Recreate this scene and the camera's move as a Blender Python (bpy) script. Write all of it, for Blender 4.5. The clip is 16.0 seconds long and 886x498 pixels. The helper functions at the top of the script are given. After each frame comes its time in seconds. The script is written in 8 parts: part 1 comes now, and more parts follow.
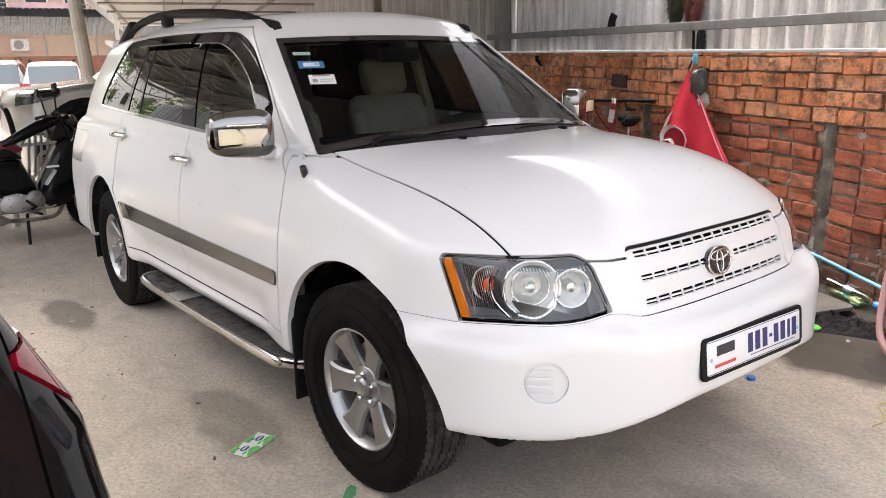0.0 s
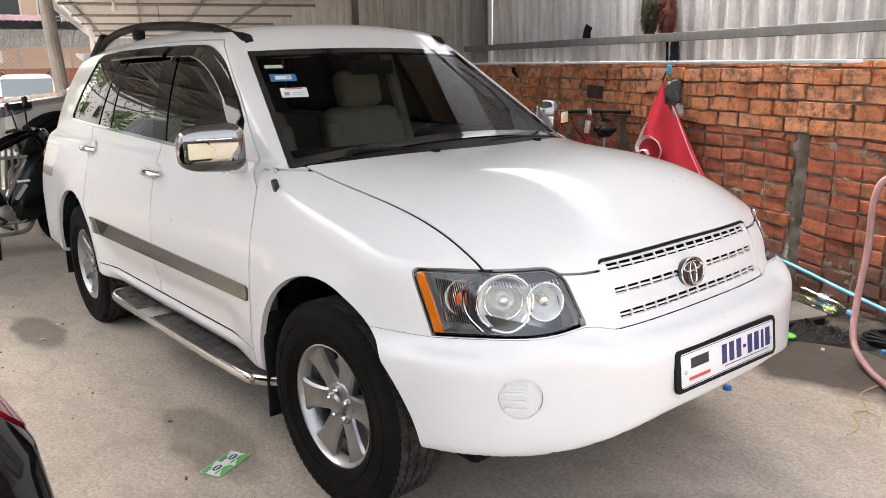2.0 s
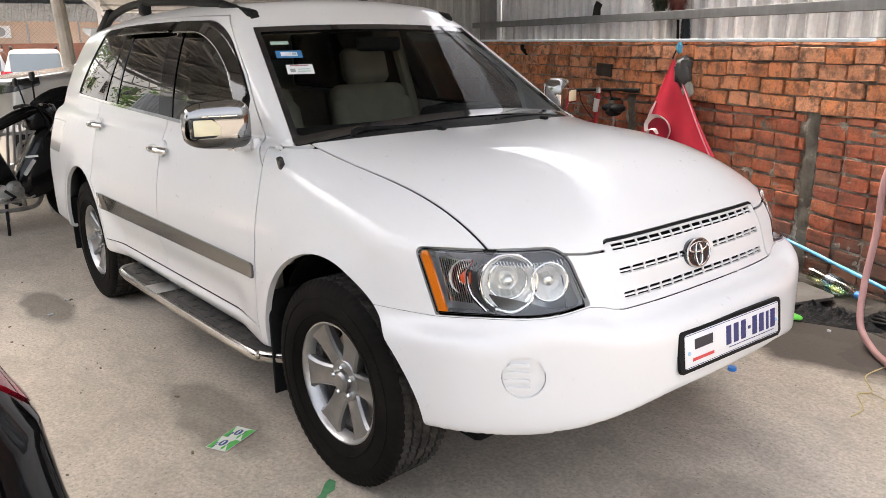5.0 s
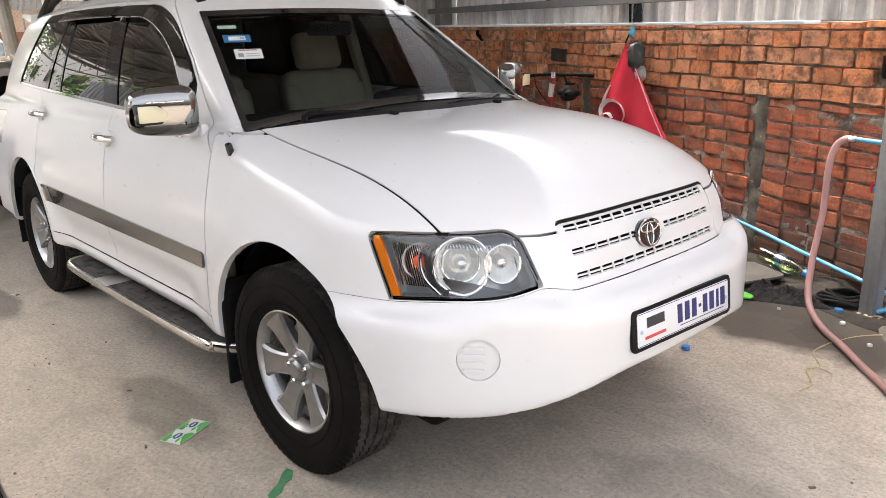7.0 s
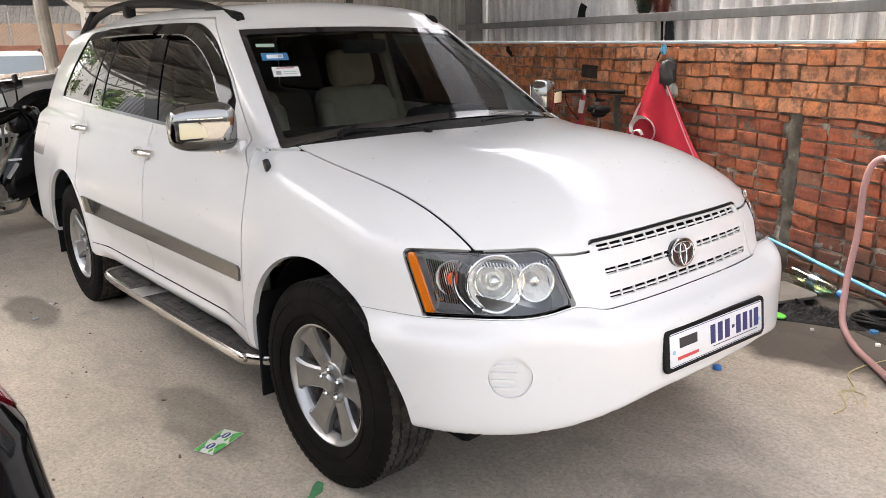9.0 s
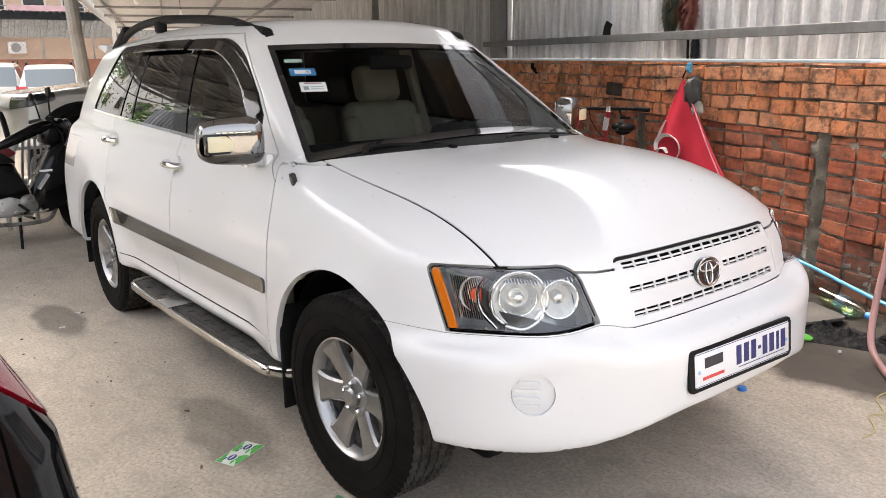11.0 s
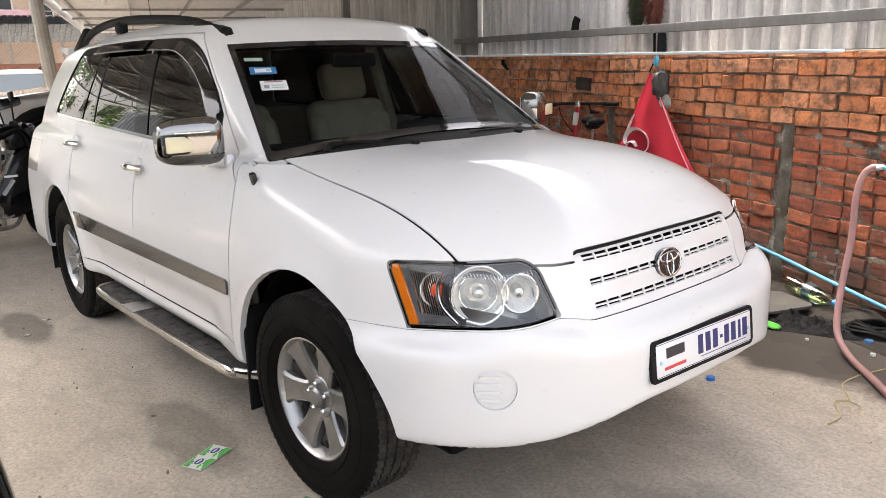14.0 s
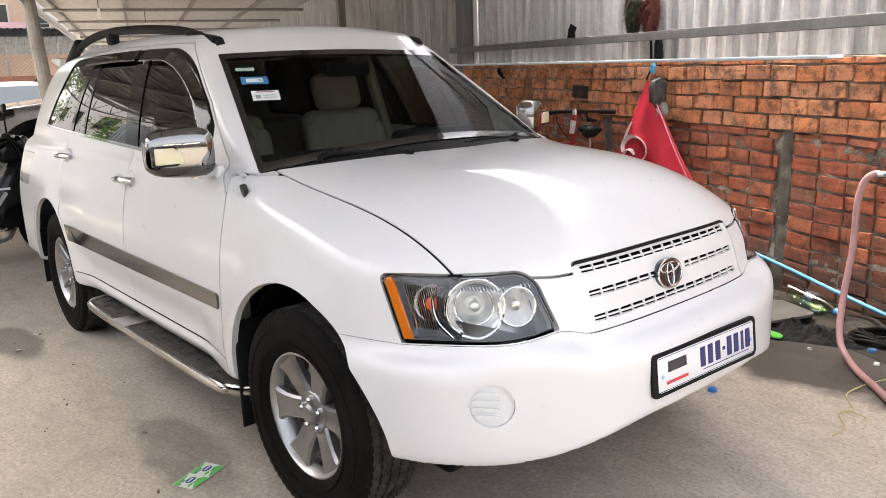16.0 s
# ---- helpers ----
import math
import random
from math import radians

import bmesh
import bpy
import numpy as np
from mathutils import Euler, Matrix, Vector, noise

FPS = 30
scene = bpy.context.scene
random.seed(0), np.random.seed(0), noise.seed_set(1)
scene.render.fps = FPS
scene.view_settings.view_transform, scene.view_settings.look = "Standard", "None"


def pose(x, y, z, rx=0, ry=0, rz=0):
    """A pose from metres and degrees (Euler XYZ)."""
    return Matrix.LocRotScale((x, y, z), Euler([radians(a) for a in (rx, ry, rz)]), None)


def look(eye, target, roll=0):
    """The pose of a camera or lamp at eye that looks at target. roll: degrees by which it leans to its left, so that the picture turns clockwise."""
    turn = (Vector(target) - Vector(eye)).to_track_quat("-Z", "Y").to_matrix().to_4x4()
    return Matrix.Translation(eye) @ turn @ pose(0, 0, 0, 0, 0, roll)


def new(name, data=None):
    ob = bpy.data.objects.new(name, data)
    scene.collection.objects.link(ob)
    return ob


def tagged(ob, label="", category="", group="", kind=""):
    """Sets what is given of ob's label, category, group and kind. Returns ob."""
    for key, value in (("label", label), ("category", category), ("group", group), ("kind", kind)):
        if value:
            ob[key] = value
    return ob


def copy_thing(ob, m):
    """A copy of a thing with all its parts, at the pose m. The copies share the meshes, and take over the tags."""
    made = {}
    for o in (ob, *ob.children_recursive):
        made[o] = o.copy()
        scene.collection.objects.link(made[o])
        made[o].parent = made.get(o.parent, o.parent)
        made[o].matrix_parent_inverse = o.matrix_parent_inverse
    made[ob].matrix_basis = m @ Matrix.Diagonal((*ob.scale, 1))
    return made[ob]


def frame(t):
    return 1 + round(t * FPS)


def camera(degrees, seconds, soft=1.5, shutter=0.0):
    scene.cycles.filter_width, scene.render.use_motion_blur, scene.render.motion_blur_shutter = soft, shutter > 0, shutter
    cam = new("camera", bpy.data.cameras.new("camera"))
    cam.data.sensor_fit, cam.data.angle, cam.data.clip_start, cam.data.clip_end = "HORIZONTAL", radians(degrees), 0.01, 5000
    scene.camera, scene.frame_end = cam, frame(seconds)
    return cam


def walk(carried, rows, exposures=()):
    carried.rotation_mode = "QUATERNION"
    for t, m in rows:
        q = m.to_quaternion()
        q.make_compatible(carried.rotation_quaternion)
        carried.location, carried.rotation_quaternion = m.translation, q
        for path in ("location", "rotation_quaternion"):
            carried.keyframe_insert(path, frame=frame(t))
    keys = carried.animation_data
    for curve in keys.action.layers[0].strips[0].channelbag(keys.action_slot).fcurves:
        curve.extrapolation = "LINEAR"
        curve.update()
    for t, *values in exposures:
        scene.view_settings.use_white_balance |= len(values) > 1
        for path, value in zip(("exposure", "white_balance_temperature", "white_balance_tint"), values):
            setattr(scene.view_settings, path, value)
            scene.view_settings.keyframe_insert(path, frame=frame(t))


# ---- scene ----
cam = camera(61.2, 16.0, soft=0.55)
PATH = [
    (0, (2.012, -2.084, 1.42), (0.495, -0.874, 0.937), -1.2),
    (0.5, (2.02, -2.061, 1.42), (0.512, -0.836, 0.943), -1.3),
    (1, (2.017, -2.04, 1.425), (0.524, -0.795, 0.954), -1.5),
    (1.5, (2.011, -2.035, 1.426), (0.525, -0.779, 0.964), -1.5),
    (2, (2.01, -2.051, 1.425), (0.521, -0.797, 0.968), -1.4),
    (2.5, (2.008, -2.044, 1.424), (0.512, -0.799, 0.963), -1.4),
    (3, (2.01, -2.04, 1.428), (0.511, -0.803, 0.953), -1.5),
    (3.5, (2.013, -2.039, 1.424), (0.515, -0.809, 0.932), -1.3),
    (6, (2.014, -2.052, 1.428), (0.535, -0.815, 0.9), -0.9),
    (6.5, (2.015, -2.058, 1.416), (0.561, -0.793, 0.883), -1.1),
    (7, (2.022, -2.018, 1.41), (0.603, -0.718, 0.865), -1.4),
    (7.5, (2.039, -1.974, 1.412), (0.646, -0.651, 0.856), -1.7),
    (8, (2.035, -1.979, 1.416), (0.637, -0.659, 0.865), -1.7),
    (8.5, (2.027, -2.014, 1.425), (0.6, -0.718, 0.891), -1.5),
    (9, (2.022, -2.047, 1.429), (0.551, -0.792, 0.919), -1.2),
    (9.5, (2.02, -2.063, 1.428), (0.514, -0.842, 0.937), -0.9),
    (9.7, (2.019, -2.063, 1.427), (0.504, -0.851, 0.942), -1.0),
    (12, (2.019, -2.051, 1.433), (0.506, -0.826, 0.97), -0.7),
    (12.5, (2.006, -2.061, 1.432), (0.493, -0.839, 0.967), -0.8),
    (13, (2.006, -2.065, 1.43), (0.496, -0.841, 0.96), -1.2),
    (13.5, (2.025, -2.051, 1.432), (0.526, -0.815, 0.958), -1.5),
    (14, (2.049, -2.005, 1.419), (0.569, -0.747, 0.945), -1.7),
    (14.5, (2.053, -1.958, 1.412), (0.589, -0.68, 0.941), -1.8),
    (15, (2.032, -1.949, 1.413), (0.572, -0.663, 0.949), -1.9),
    (15.5, (2.021, -1.971, 1.415), (0.553, -0.693, 0.959), -2.0),
    (16, (2.014, -1.962, 1.415), (0.533, -0.696, 0.964), -2.1),
]
walk(cam, [(t, look(eye, target, roll)) for t, eye, target, roll in PATH], exposures=[(0.0, 2.33, 6900, 12), (16.0, 2.33, 6900, 12)])
# ---- world, sun ----
world = bpy.data.worlds.new("world")
scene.world = world
world.use_nodes = True
_n = world.node_tree.nodes
_sky = _n.new("ShaderNodeTexSky")
_sky.sky_type, _sky.sun_disc = "NISHITA", False
_sky.sun_elevation, _sky.sun_rotation = radians(57), radians(273)
_sky.dust_density = 6.0
_n["Background"].inputs["Strength"].default_value = 0.15
_pale = _n.new("ShaderNodeHueSaturation")
_pale.inputs["Saturation"].default_value = 0.45
world.node_tree.links.new(_sky.outputs[0], _pale.inputs["Color"])
world.node_tree.links.new(_pale.outputs[0], _n["Background"].inputs["Color"])
sun = new("sun", bpy.data.lights.new("sun", "SUN"))
sun.data.energy, sun.data.angle, sun.data.color = 0.75, radians(12.0), (1.0, 0.97, 0.93)
sun.matrix_world = look((-39, 2, 60), (0, 0, 0))


# ---- materials ----
def material(name, color=(0.5, 0.5, 0.5), rough=0.5, metal=0.0, coat=0.0, spec=0.5):
    m = bpy.data.materials.new(name)
    m.use_nodes = True
    b = m.node_tree.nodes["Principled BSDF"]
    b.inputs["Base Color"].default_value = (*color, 1)
    b.inputs["Roughness"].default_value = rough
    b.inputs["Metallic"].default_value = metal
    b.inputs["Coat Weight"].default_value = coat
    b.inputs["Coat Roughness"].default_value = 0.03
    b.inputs["Specular IOR Level"].default_value = spec
    return m


class Nodes:
    """Short way to wire a material's nodes."""

    def __init__(self, m):
        self.m, self.t = m, m.node_tree
        self.b = self.t.nodes["Principled BSDF"]

    def add(self, kind, **values):
        n = self.t.nodes.new("ShaderNode" + kind)
        for k, v in values.items():
            n.inputs[k.replace("_", " ")].default_value = v
        return n

    def link(self, a, b):
        self.t.links.new(a, b)

    def coords(self, which="Object", scale=(1, 1, 1)):
        c, mp = self.add("TexCoord"), self.add("Mapping")
        mp.inputs["Scale"].default_value = scale
        self.link(c.outputs[which], mp.inputs["Vector"])
        return mp.outputs[0]

    def noise(self, vec, scale, detail=4.0, rough=0.55, distortion=0.0):
        n = self.add("TexNoise", Scale=scale, Detail=detail, Roughness=rough, Distortion=distortion)
        if vec is not None:
            self.link(vec, n.inputs["Vector"])
        return n.outputs["Fac"]

    def ramp(self, fac, stops):
        r = self.add("ValToRGB")
        e = r.color_ramp.elements
        while len(e) < len(stops):
            e.new(0.5)
        for el, (p, c) in zip(e, stops):
            el.position, el.color = p, (*c, 1) if len(c) == 3 else c
        self.link(fac, r.inputs["Fac"])
        return r.outputs["Color"]

    def mix(self, fac, a, b, mode="MIX"):
        n = self.t.nodes.new("ShaderNodeMix")
        n.data_type, n.blend_type = "RGBA", mode
        for name, v in (("Factor", fac), ("A", a), ("B", b)):
            s = [i for i in n.inputs if i.name == name and (i.type == "RGBA" or (name == "Factor" and i.type == "VALUE"))][0]
            if hasattr(v, "links"):
                self.link(v, s)
            elif name == "Factor":
                s.default_value = v
            else:
                s.default_value = (*v, 1) if len(v) == 3 else v
        return [o for o in n.outputs if o.type == "RGBA"][0]

    def bump(self, height, strength=0.3, distance=0.01):
        n = self.add("Bump", Strength=strength, Distance=distance)
        self.link(height, n.inputs["Height"])
        self.link(n.outputs[0], self.b.inputs["Normal"])

    def color(self, out):
        self.link(out, self.b.inputs["Base Color"])

    def rough(self, fac, lo, hi):
        n = self.add("MapRange")
        n.inputs["To Min"].default_value, n.inputs["To Max"].default_value = lo, hi
        self.link(fac, n.inputs["Value"])
        self.link(n.outputs[0], self.b.inputs["Roughness"])


def mottled(name, a, b, scale, rough=(0.4, 0.6), metal=0.0, bump=0.0, dist=0.004, fine=0.0, coat=0.0):
    """A surface of two near tones with a soft large and a fine small variation."""
    m = material(name, a, rough[0], metal, coat)
    k = Nodes(m)
    v = k.coords()
    big, small = k.noise(v, scale, 5), k.noise(v, scale * 9, 4)
    col = k.mix(k.ramp(big, [(0.35, (0, 0, 0)), (0.65, (1, 1, 1))]), a, b)
    if fine:
        col = k.mix(fine, col, k.ramp(small, [(0.3, (0.25, 0.25, 0.25)), (0.7, (1, 1, 1))]), "MULTIPLY")
    k.color(col)
    k.rough(small, *rough)
    if bump:
        k.bump(small, bump, dist)
    return m


def clear(name, tint, rough=0.0, ior=1.5, gloss=(1, 1, 1)):
    """Thin sheet of glass: a tinted see-through body under a Fresnel gloss."""
    m = bpy.data.materials.new(name)
    m.use_nodes = True
    t = m.node_tree
    t.nodes.remove(t.nodes["Principled BSDF"])
    tr, gl = t.nodes.new("ShaderNodeBsdfTransparent"), t.nodes.new("ShaderNodeBsdfGlossy")
    lw, mx = t.nodes.new("ShaderNodeLayerWeight"), t.nodes.new("ShaderNodeMixShader")
    tr.inputs[0].default_value = (*tint, 1)
    gl.inputs[0].default_value, gl.inputs["Roughness"].default_value = (*gloss, 1), rough
    # the same gloss from both sides of the sheet
    f0 = ((ior - 1) / (ior + 1)) ** 2
    lw.inputs["Blend"].default_value = 0.5
    pw, fr = t.nodes.new("ShaderNodeMath"), t.nodes.new("ShaderNodeMath")
    pw.operation, fr.operation = "POWER", "MULTIPLY_ADD"
    pw.inputs[1].default_value = 5.0
    fr.inputs[1].default_value, fr.inputs[2].default_value = 1 - f0, f0
    t.links.new(lw.outputs["Facing"], pw.inputs[0])
    t.links.new(pw.outputs[0], fr.inputs[0])
    t.links.new(fr.outputs[0], mx.inputs[0])
    t.links.new(tr.outputs[0], mx.inputs[1])
    t.links.new(gl.outputs[0], mx.inputs[2])
    t.links.new(mx.outputs[0], t.nodes["Material Output"].inputs[0])
    return m


def paint_material():
    m = material("white_car_paint", (0.76, 0.76, 0.755), 0.3, 0.0, 0.6, 0.3)
    k = Nodes(m)
    v = k.coords()
    k.color(k.mix(k.noise(v, 3.0, 6, 0.6), (0.735, 0.735, 0.735), (0.695, 0.694, 0.69)))
    k.rough(k.noise(v, 40, 3), 0.25, 0.33)
    return m


PAINT = paint_material()
GLASS = clear("windscreen_glass", (0.46, 0.49, 0.48), 0.0, 1.25, (0.28, 0.28, 0.28))
TINT = clear("tinted_side_glass", (0.05, 0.054, 0.054), 0.0, 2.4)
FRONT_TINT = clear("front_side_glass", (0.22, 0.24, 0.23), 0.0, 2.2)
LENS = clear("headlamp_lens", (0.93, 0.94, 0.94), 0.02, 1.65)
BLACK = mottled("black_plastic", (0.009, 0.009, 0.0095), (0.016, 0.016, 0.016), 12, (0.4, 0.6), bump=0.1, dist=0.001)
GLOSS_BLACK = material("gloss_black_trim", (0.010, 0.010, 0.011), 0.07, 0, 0.4, 0.3)
SMOKE = clear("smoked_visor_plastic", (0.045, 0.042, 0.04), 0.06, 1.75)
CHROME = material("chrome", (0.78, 0.78, 0.77), 0.06, 1.0)
MIRROR_CHROME = material("smoked_mirror_chrome", (0.30, 0.295, 0.29), 0.07, 1.0)
DARK_CHROME = material("dull_chrome", (0.62, 0.62, 0.6), 0.16, 1.0)
HOUSING = material("lamp_housing", (0.48, 0.48, 0.485), 0.25, 0.5)
BOWL = material("lamp_bowl", (0.95, 0.95, 0.95), 0.10, 0.6)
SMOKE_BEZEL = material("smoked_lamp_bezel", (0.05, 0.05, 0.052), 0.28, 0.5)
TREAD = mottled("dusty_tread_rubber", (0.075, 0.070, 0.063), (0.032, 0.030, 0.028), 25, (0.75, 0.95), bump=0.2, dist=0.002, fine=0.3)
HEM = material("smoked_visor_edge", (0.62, 0.61, 0.60), 0.2, 0, 0.8)
STEP_TREAD = mottled("scuffed_step_rubber", (0.022, 0.021, 0.020), (0.060, 0.056, 0.052), 9, (0.5, 0.8), bump=0.3, dist=0.002, fine=0.3)
TAIL = material("clear_tail_lens", (0.66, 0.65, 0.62), 0.12, 0.0, 1.0)
MOULD = material("smoked_chrome_strip", (0.125, 0.122, 0.115), 0.10, 0.9, 0.5)
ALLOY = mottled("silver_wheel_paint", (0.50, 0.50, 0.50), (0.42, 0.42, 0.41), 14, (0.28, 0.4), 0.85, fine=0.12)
# the same wheel silver, darkened: shade on spokes and hub is in the colour
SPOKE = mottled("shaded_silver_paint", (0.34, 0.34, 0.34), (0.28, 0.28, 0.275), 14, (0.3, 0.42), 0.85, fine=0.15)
BARREL = material("bright_rim_barrel", (0.80, 0.80, 0.80), 0.22, 1.0)
RUBBER = mottled("tyre_rubber", (0.007, 0.0065, 0.006), (0.014, 0.0125, 0.011), 6, (0.6, 0.8), bump=0.25, dist=0.002, fine=0.2)
for _m in (BLACK, RUBBER, TREAD):
    _m.node_tree.nodes["Principled BSDF"].inputs["Specular IOR Level"].default_value = 0.07
DARK = mottled("dark_underbody", (0.004, 0.004, 0.004), (0.008, 0.008, 0.008), 5, (0.7, 0.9))
DARK.node_tree.nodes["Principled BSDF"].inputs["Specular IOR Level"].default_value = 0.1
LEATHER = mottled("beige_leather", (0.50, 0.44, 0.34), (0.42, 0.37, 0.29), 8, (0.45, 0.6), bump=0.15, dist=0.002)
DASH = mottled("dark_dashboard", (0.02, 0.02, 0.022), (0.03, 0.03, 0.03), 10, (0.6, 0.8))
AMBER = material("amber_lens", (0.80, 0.20, 0.015), 0.12, 0, 0.8)
ORANGE = material("orange_bulb", (0.85, 0.12, 0.04), 0.2, 0, 0.5)
RED_LENS = material("red_lamp_lens", (0.22, 0.006, 0.016), 0.10, 0, 0.8, 0.5)
STEP_CHROME = mottled("scuffed_step_chrome", (0.66, 0.65, 0.63), (0.50, 0.48, 0.45), 5, (0.08, 0.22), 1.0, fine=0.05)


# ---- building blocks ----
def mesh_ob(name, verts, faces, mat, parent=None, label="", smooth=True, normals=None):
    me = bpy.data.meshes.new(name)
    me.from_pydata([tuple(v) for v in verts], [], [tuple(f) for f in faces])
    me.update()
    if smooth:
        me.polygons.foreach_set("use_smooth", [True] * len(me.polygons))
    if mat:
        me.materials.append(mat)
    if normals is not None:
        me.normals_split_custom_set_from_vertices([tuple(n) for n in normals])
    ob = new(name, me)
    if parent:
        ob.parent = parent
    if label:
        ob["label"] = label
    return ob


def part(name, bm, mat, parent=None, label="", smooth=False):
    me = bpy.data.meshes.new(name)
    bmesh.ops.recalc_face_normals(bm, faces=bm.faces)
    bm.to_mesh(me)
    bm.free()
    if smooth:
        me.polygons.foreach_set("use_smooth", [True] * len(me.polygons))
        me.set_sharp_from_angle(angle=radians(38))
    me.materials.append(mat)
    ob = new(name, me)
    if parent:
        ob.parent = parent
    if label:
        ob["label"] = label
    return ob


def thing(name, label, category, at=None, group="", kind=""):
    ob = new(name)
    ob.empty_display_size = 0.1
    if at is not None:
        ob.matrix_basis = at
    return tagged(ob, label, category, group, kind)


def block(bm, size, at=(0, 0, 0), bevel=0.0, turn=None, seg=2):
    m = Matrix.Translation(at) @ (turn or Matrix.Identity(4)) @ Matrix.Diagonal((*size, 1))
    r = bmesh.ops.create_cube(bm, size=1.0, matrix=m)
    if bevel:
        vs = set(r["verts"])
        es = [e for e in bm.edges if e.verts[0] in vs and e.verts[1] in vs]
        bmesh.ops.bevel(bm, geom=es, offset=bevel, segments=seg, affect="EDGES", profile=0.5)
    return bm


def boxed(size, at=(0, 0, 0), bevel=0.0, turn=None, seg=2):
    return block(bmesh.new(), size, at, bevel, turn, seg)


def lathe(bm, profile, n=48, m=None, closed=False):
    """Turn (radius, height) pairs round z."""
    m = m or Matrix.Identity(4)
    rings = []
    for r, h in profile:
        rings.append([bm.verts.new(m @ Vector((r * math.cos(2 * math.pi * i / n), r * math.sin(2 * math.pi * i / n), h))) for i in range(n)])
    pairs = list(zip(rings, rings[1:])) + ([(rings[-1], rings[0])] if closed else [])
    for a, b in pairs:
        for i in range(n):
            bm.faces.new((a[i], a[(i + 1) % n], b[(i + 1) % n], b[i]))
    if not closed:
        if profile[0][0] > 1e-5:
            bm.faces.new(rings[0][::-1])
        if profile[-1][0] > 1e-5:
            bm.faces.new(rings[-1])
    return bm


def tube(bm, points, r, n=10, caps=True, flat=1.0):
    """A round bar along points; r may be one number or one a point."""
    pts = [Vector(p) for p in points]
    rs = r if hasattr(r, "__len__") else [r] * len(pts)
    up, rings = Vector((0, 0, 1)), []
    for i, p in enumerate(pts):
        d = (pts[min(i + 1, len(pts) - 1)] - pts[max(i - 1, 0)]).normalized()
        if i == 0:
            a = d.cross(up if abs(d.dot(up)) < 0.95 else Vector((1, 0, 0))).normalized()
        else:
            a = (a - d * a.dot(d)).normalized()
        b = a.cross(d).normalized()
        rings.append([bm.verts.new(p + (a * math.cos(2 * math.pi * k / n) + b * flat * math.sin(2 * math.pi * k / n)) * rs[i]) for k in range(n)])
    for s, e in zip(rings, rings[1:]):
        for k in range(n):
            bm.faces.new((s[k], s[(k + 1) % n], e[(k + 1) % n], e[k]))
    if caps:
        bm.faces.new(rings[0][::-1])
        bm.faces.new(rings[-1])
    return bm


def curve(points, steps=8):
    """Smooth path through points."""
    p = [Vector(q) for q in points]
    p = [2 * p[0] - p[1]] + p + [2 * p[-1] - p[-2]]
    out = []
    for i in range(1, len(p) - 2):
        for s in range(steps):
            t = s / steps
            a, b, c, d = p[i - 1:i + 3]
            out.append(0.5 * ((2 * b) + (c - a) * t + (2 * a - 5 * b + 4 * c - d) * t * t + (3 * b - a - 3 * c + d) * t ** 3))
    return out + [p[-2]]


def prism(bm, outline, depth, m=None, bevel=0.0, seg=2):
    """A flat outline (x, y) pushed up by depth along z."""
    m = m or Matrix.Identity(4)
    a = [bm.verts.new(m @ Vector((x, y, 0))) for x, y in outline]
    b = [bm.verts.new(m @ Vector((x, y, depth))) for x, y in outline]
    n = len(a)
    faces = [bm.faces.new(a[::-1]), bm.faces.new(b)]
    faces += [bm.faces.new((a[i], a[(i + 1) % n], b[(i + 1) % n], b[i])) for i in range(n)]
    if bevel:
        es = list({e for f in faces for e in f.edges})
        bmesh.ops.bevel(bm, geom=es, offset=bevel, segments=seg, affect="EDGES", profile=0.5)
    return bm


def rounded(w, h, r, n=5):
    """Outline of a rectangle with round corners, about its middle."""
    out = []
    for cx, cy, a0 in ((w / 2 - r, h / 2 - r, 0), (-w / 2 + r, h / 2 - r, 90), (-w / 2 + r, -h / 2 + r, 180), (w / 2 - r, -h / 2 + r, 270)):
        for i in range(n + 1):
            a = radians(a0 + 90 * i / n)
            out.append((cx + r * math.cos(a), cy + r * math.sin(a)))
    return out


# ---- car body surface ----
def smax(a, b, r):
    h = np.clip(0.5 + 0.5 * (a - b) / r, 0, 1)
    return b + (a - b) * h + r * h * (1 - h)


def smin(a, b, r):
    return -smax(-a, -b, r)


def step(a, b, t):
    t = np.clip((t - a) / (b - a), 0, 1)
    return t * t * (3 - 2 * t)


WB = 2.715          # wheelbase
TYRE = 0.358        # wheel radius


def hood_z(x, v):
    d = np.clip(x + 0.35, 0, 1.5)
    return 1.166 - 0.1218 * d + 0.1631 * d ** 2 - 0.2184 * d ** 4 - (0.052 + 0.0871 * d) * (v / 0.7) ** 3.14


def side_v(x, z):
    w = 0.904 - 0.03 * np.clip(x + 0.5, 0, 2) ** 2 - 0.022 * np.clip(-x - 2.3, 0, 2) ** 2
    up = np.clip(z - 0.66, 0, 1)
    w = w - (0.40 + 0.08 * step(-1.1, 0.2, x)) * up ** 2 - 0.06 * up ** 3
    w = w - 0.35 * np.clip(0.52 - z, 0, 1) ** 2 + step(-0.5, -0.7, x) * step(-2.25, -2.05, x) * (0.016 * np.exp(-((z - 0.425) / 0.028) ** 2) - 0.024 * step(0.62, 0.5, z))
    for hx in (0.0, -WB):
        d = np.sqrt((x - hx) ** 2 + (z - TYRE) ** 2)
        w = w + 0.016 * np.exp(-((d - 0.43) / 0.07) ** 2)
    return w


def side_glass_v(x, z):
    u = z - 1.1
    return 0.806 - 0.22 * u - 0.36 * u * np.abs(u) - 0.045 * np.clip(x + 1.3, 0, 2) - 0.03 * np.clip(-x - 2.2, 0, 2) ** 2


def screen_x(v, z):
    return -0.226 - 1.576 * (z - 1.126) - 0.35 * v * v


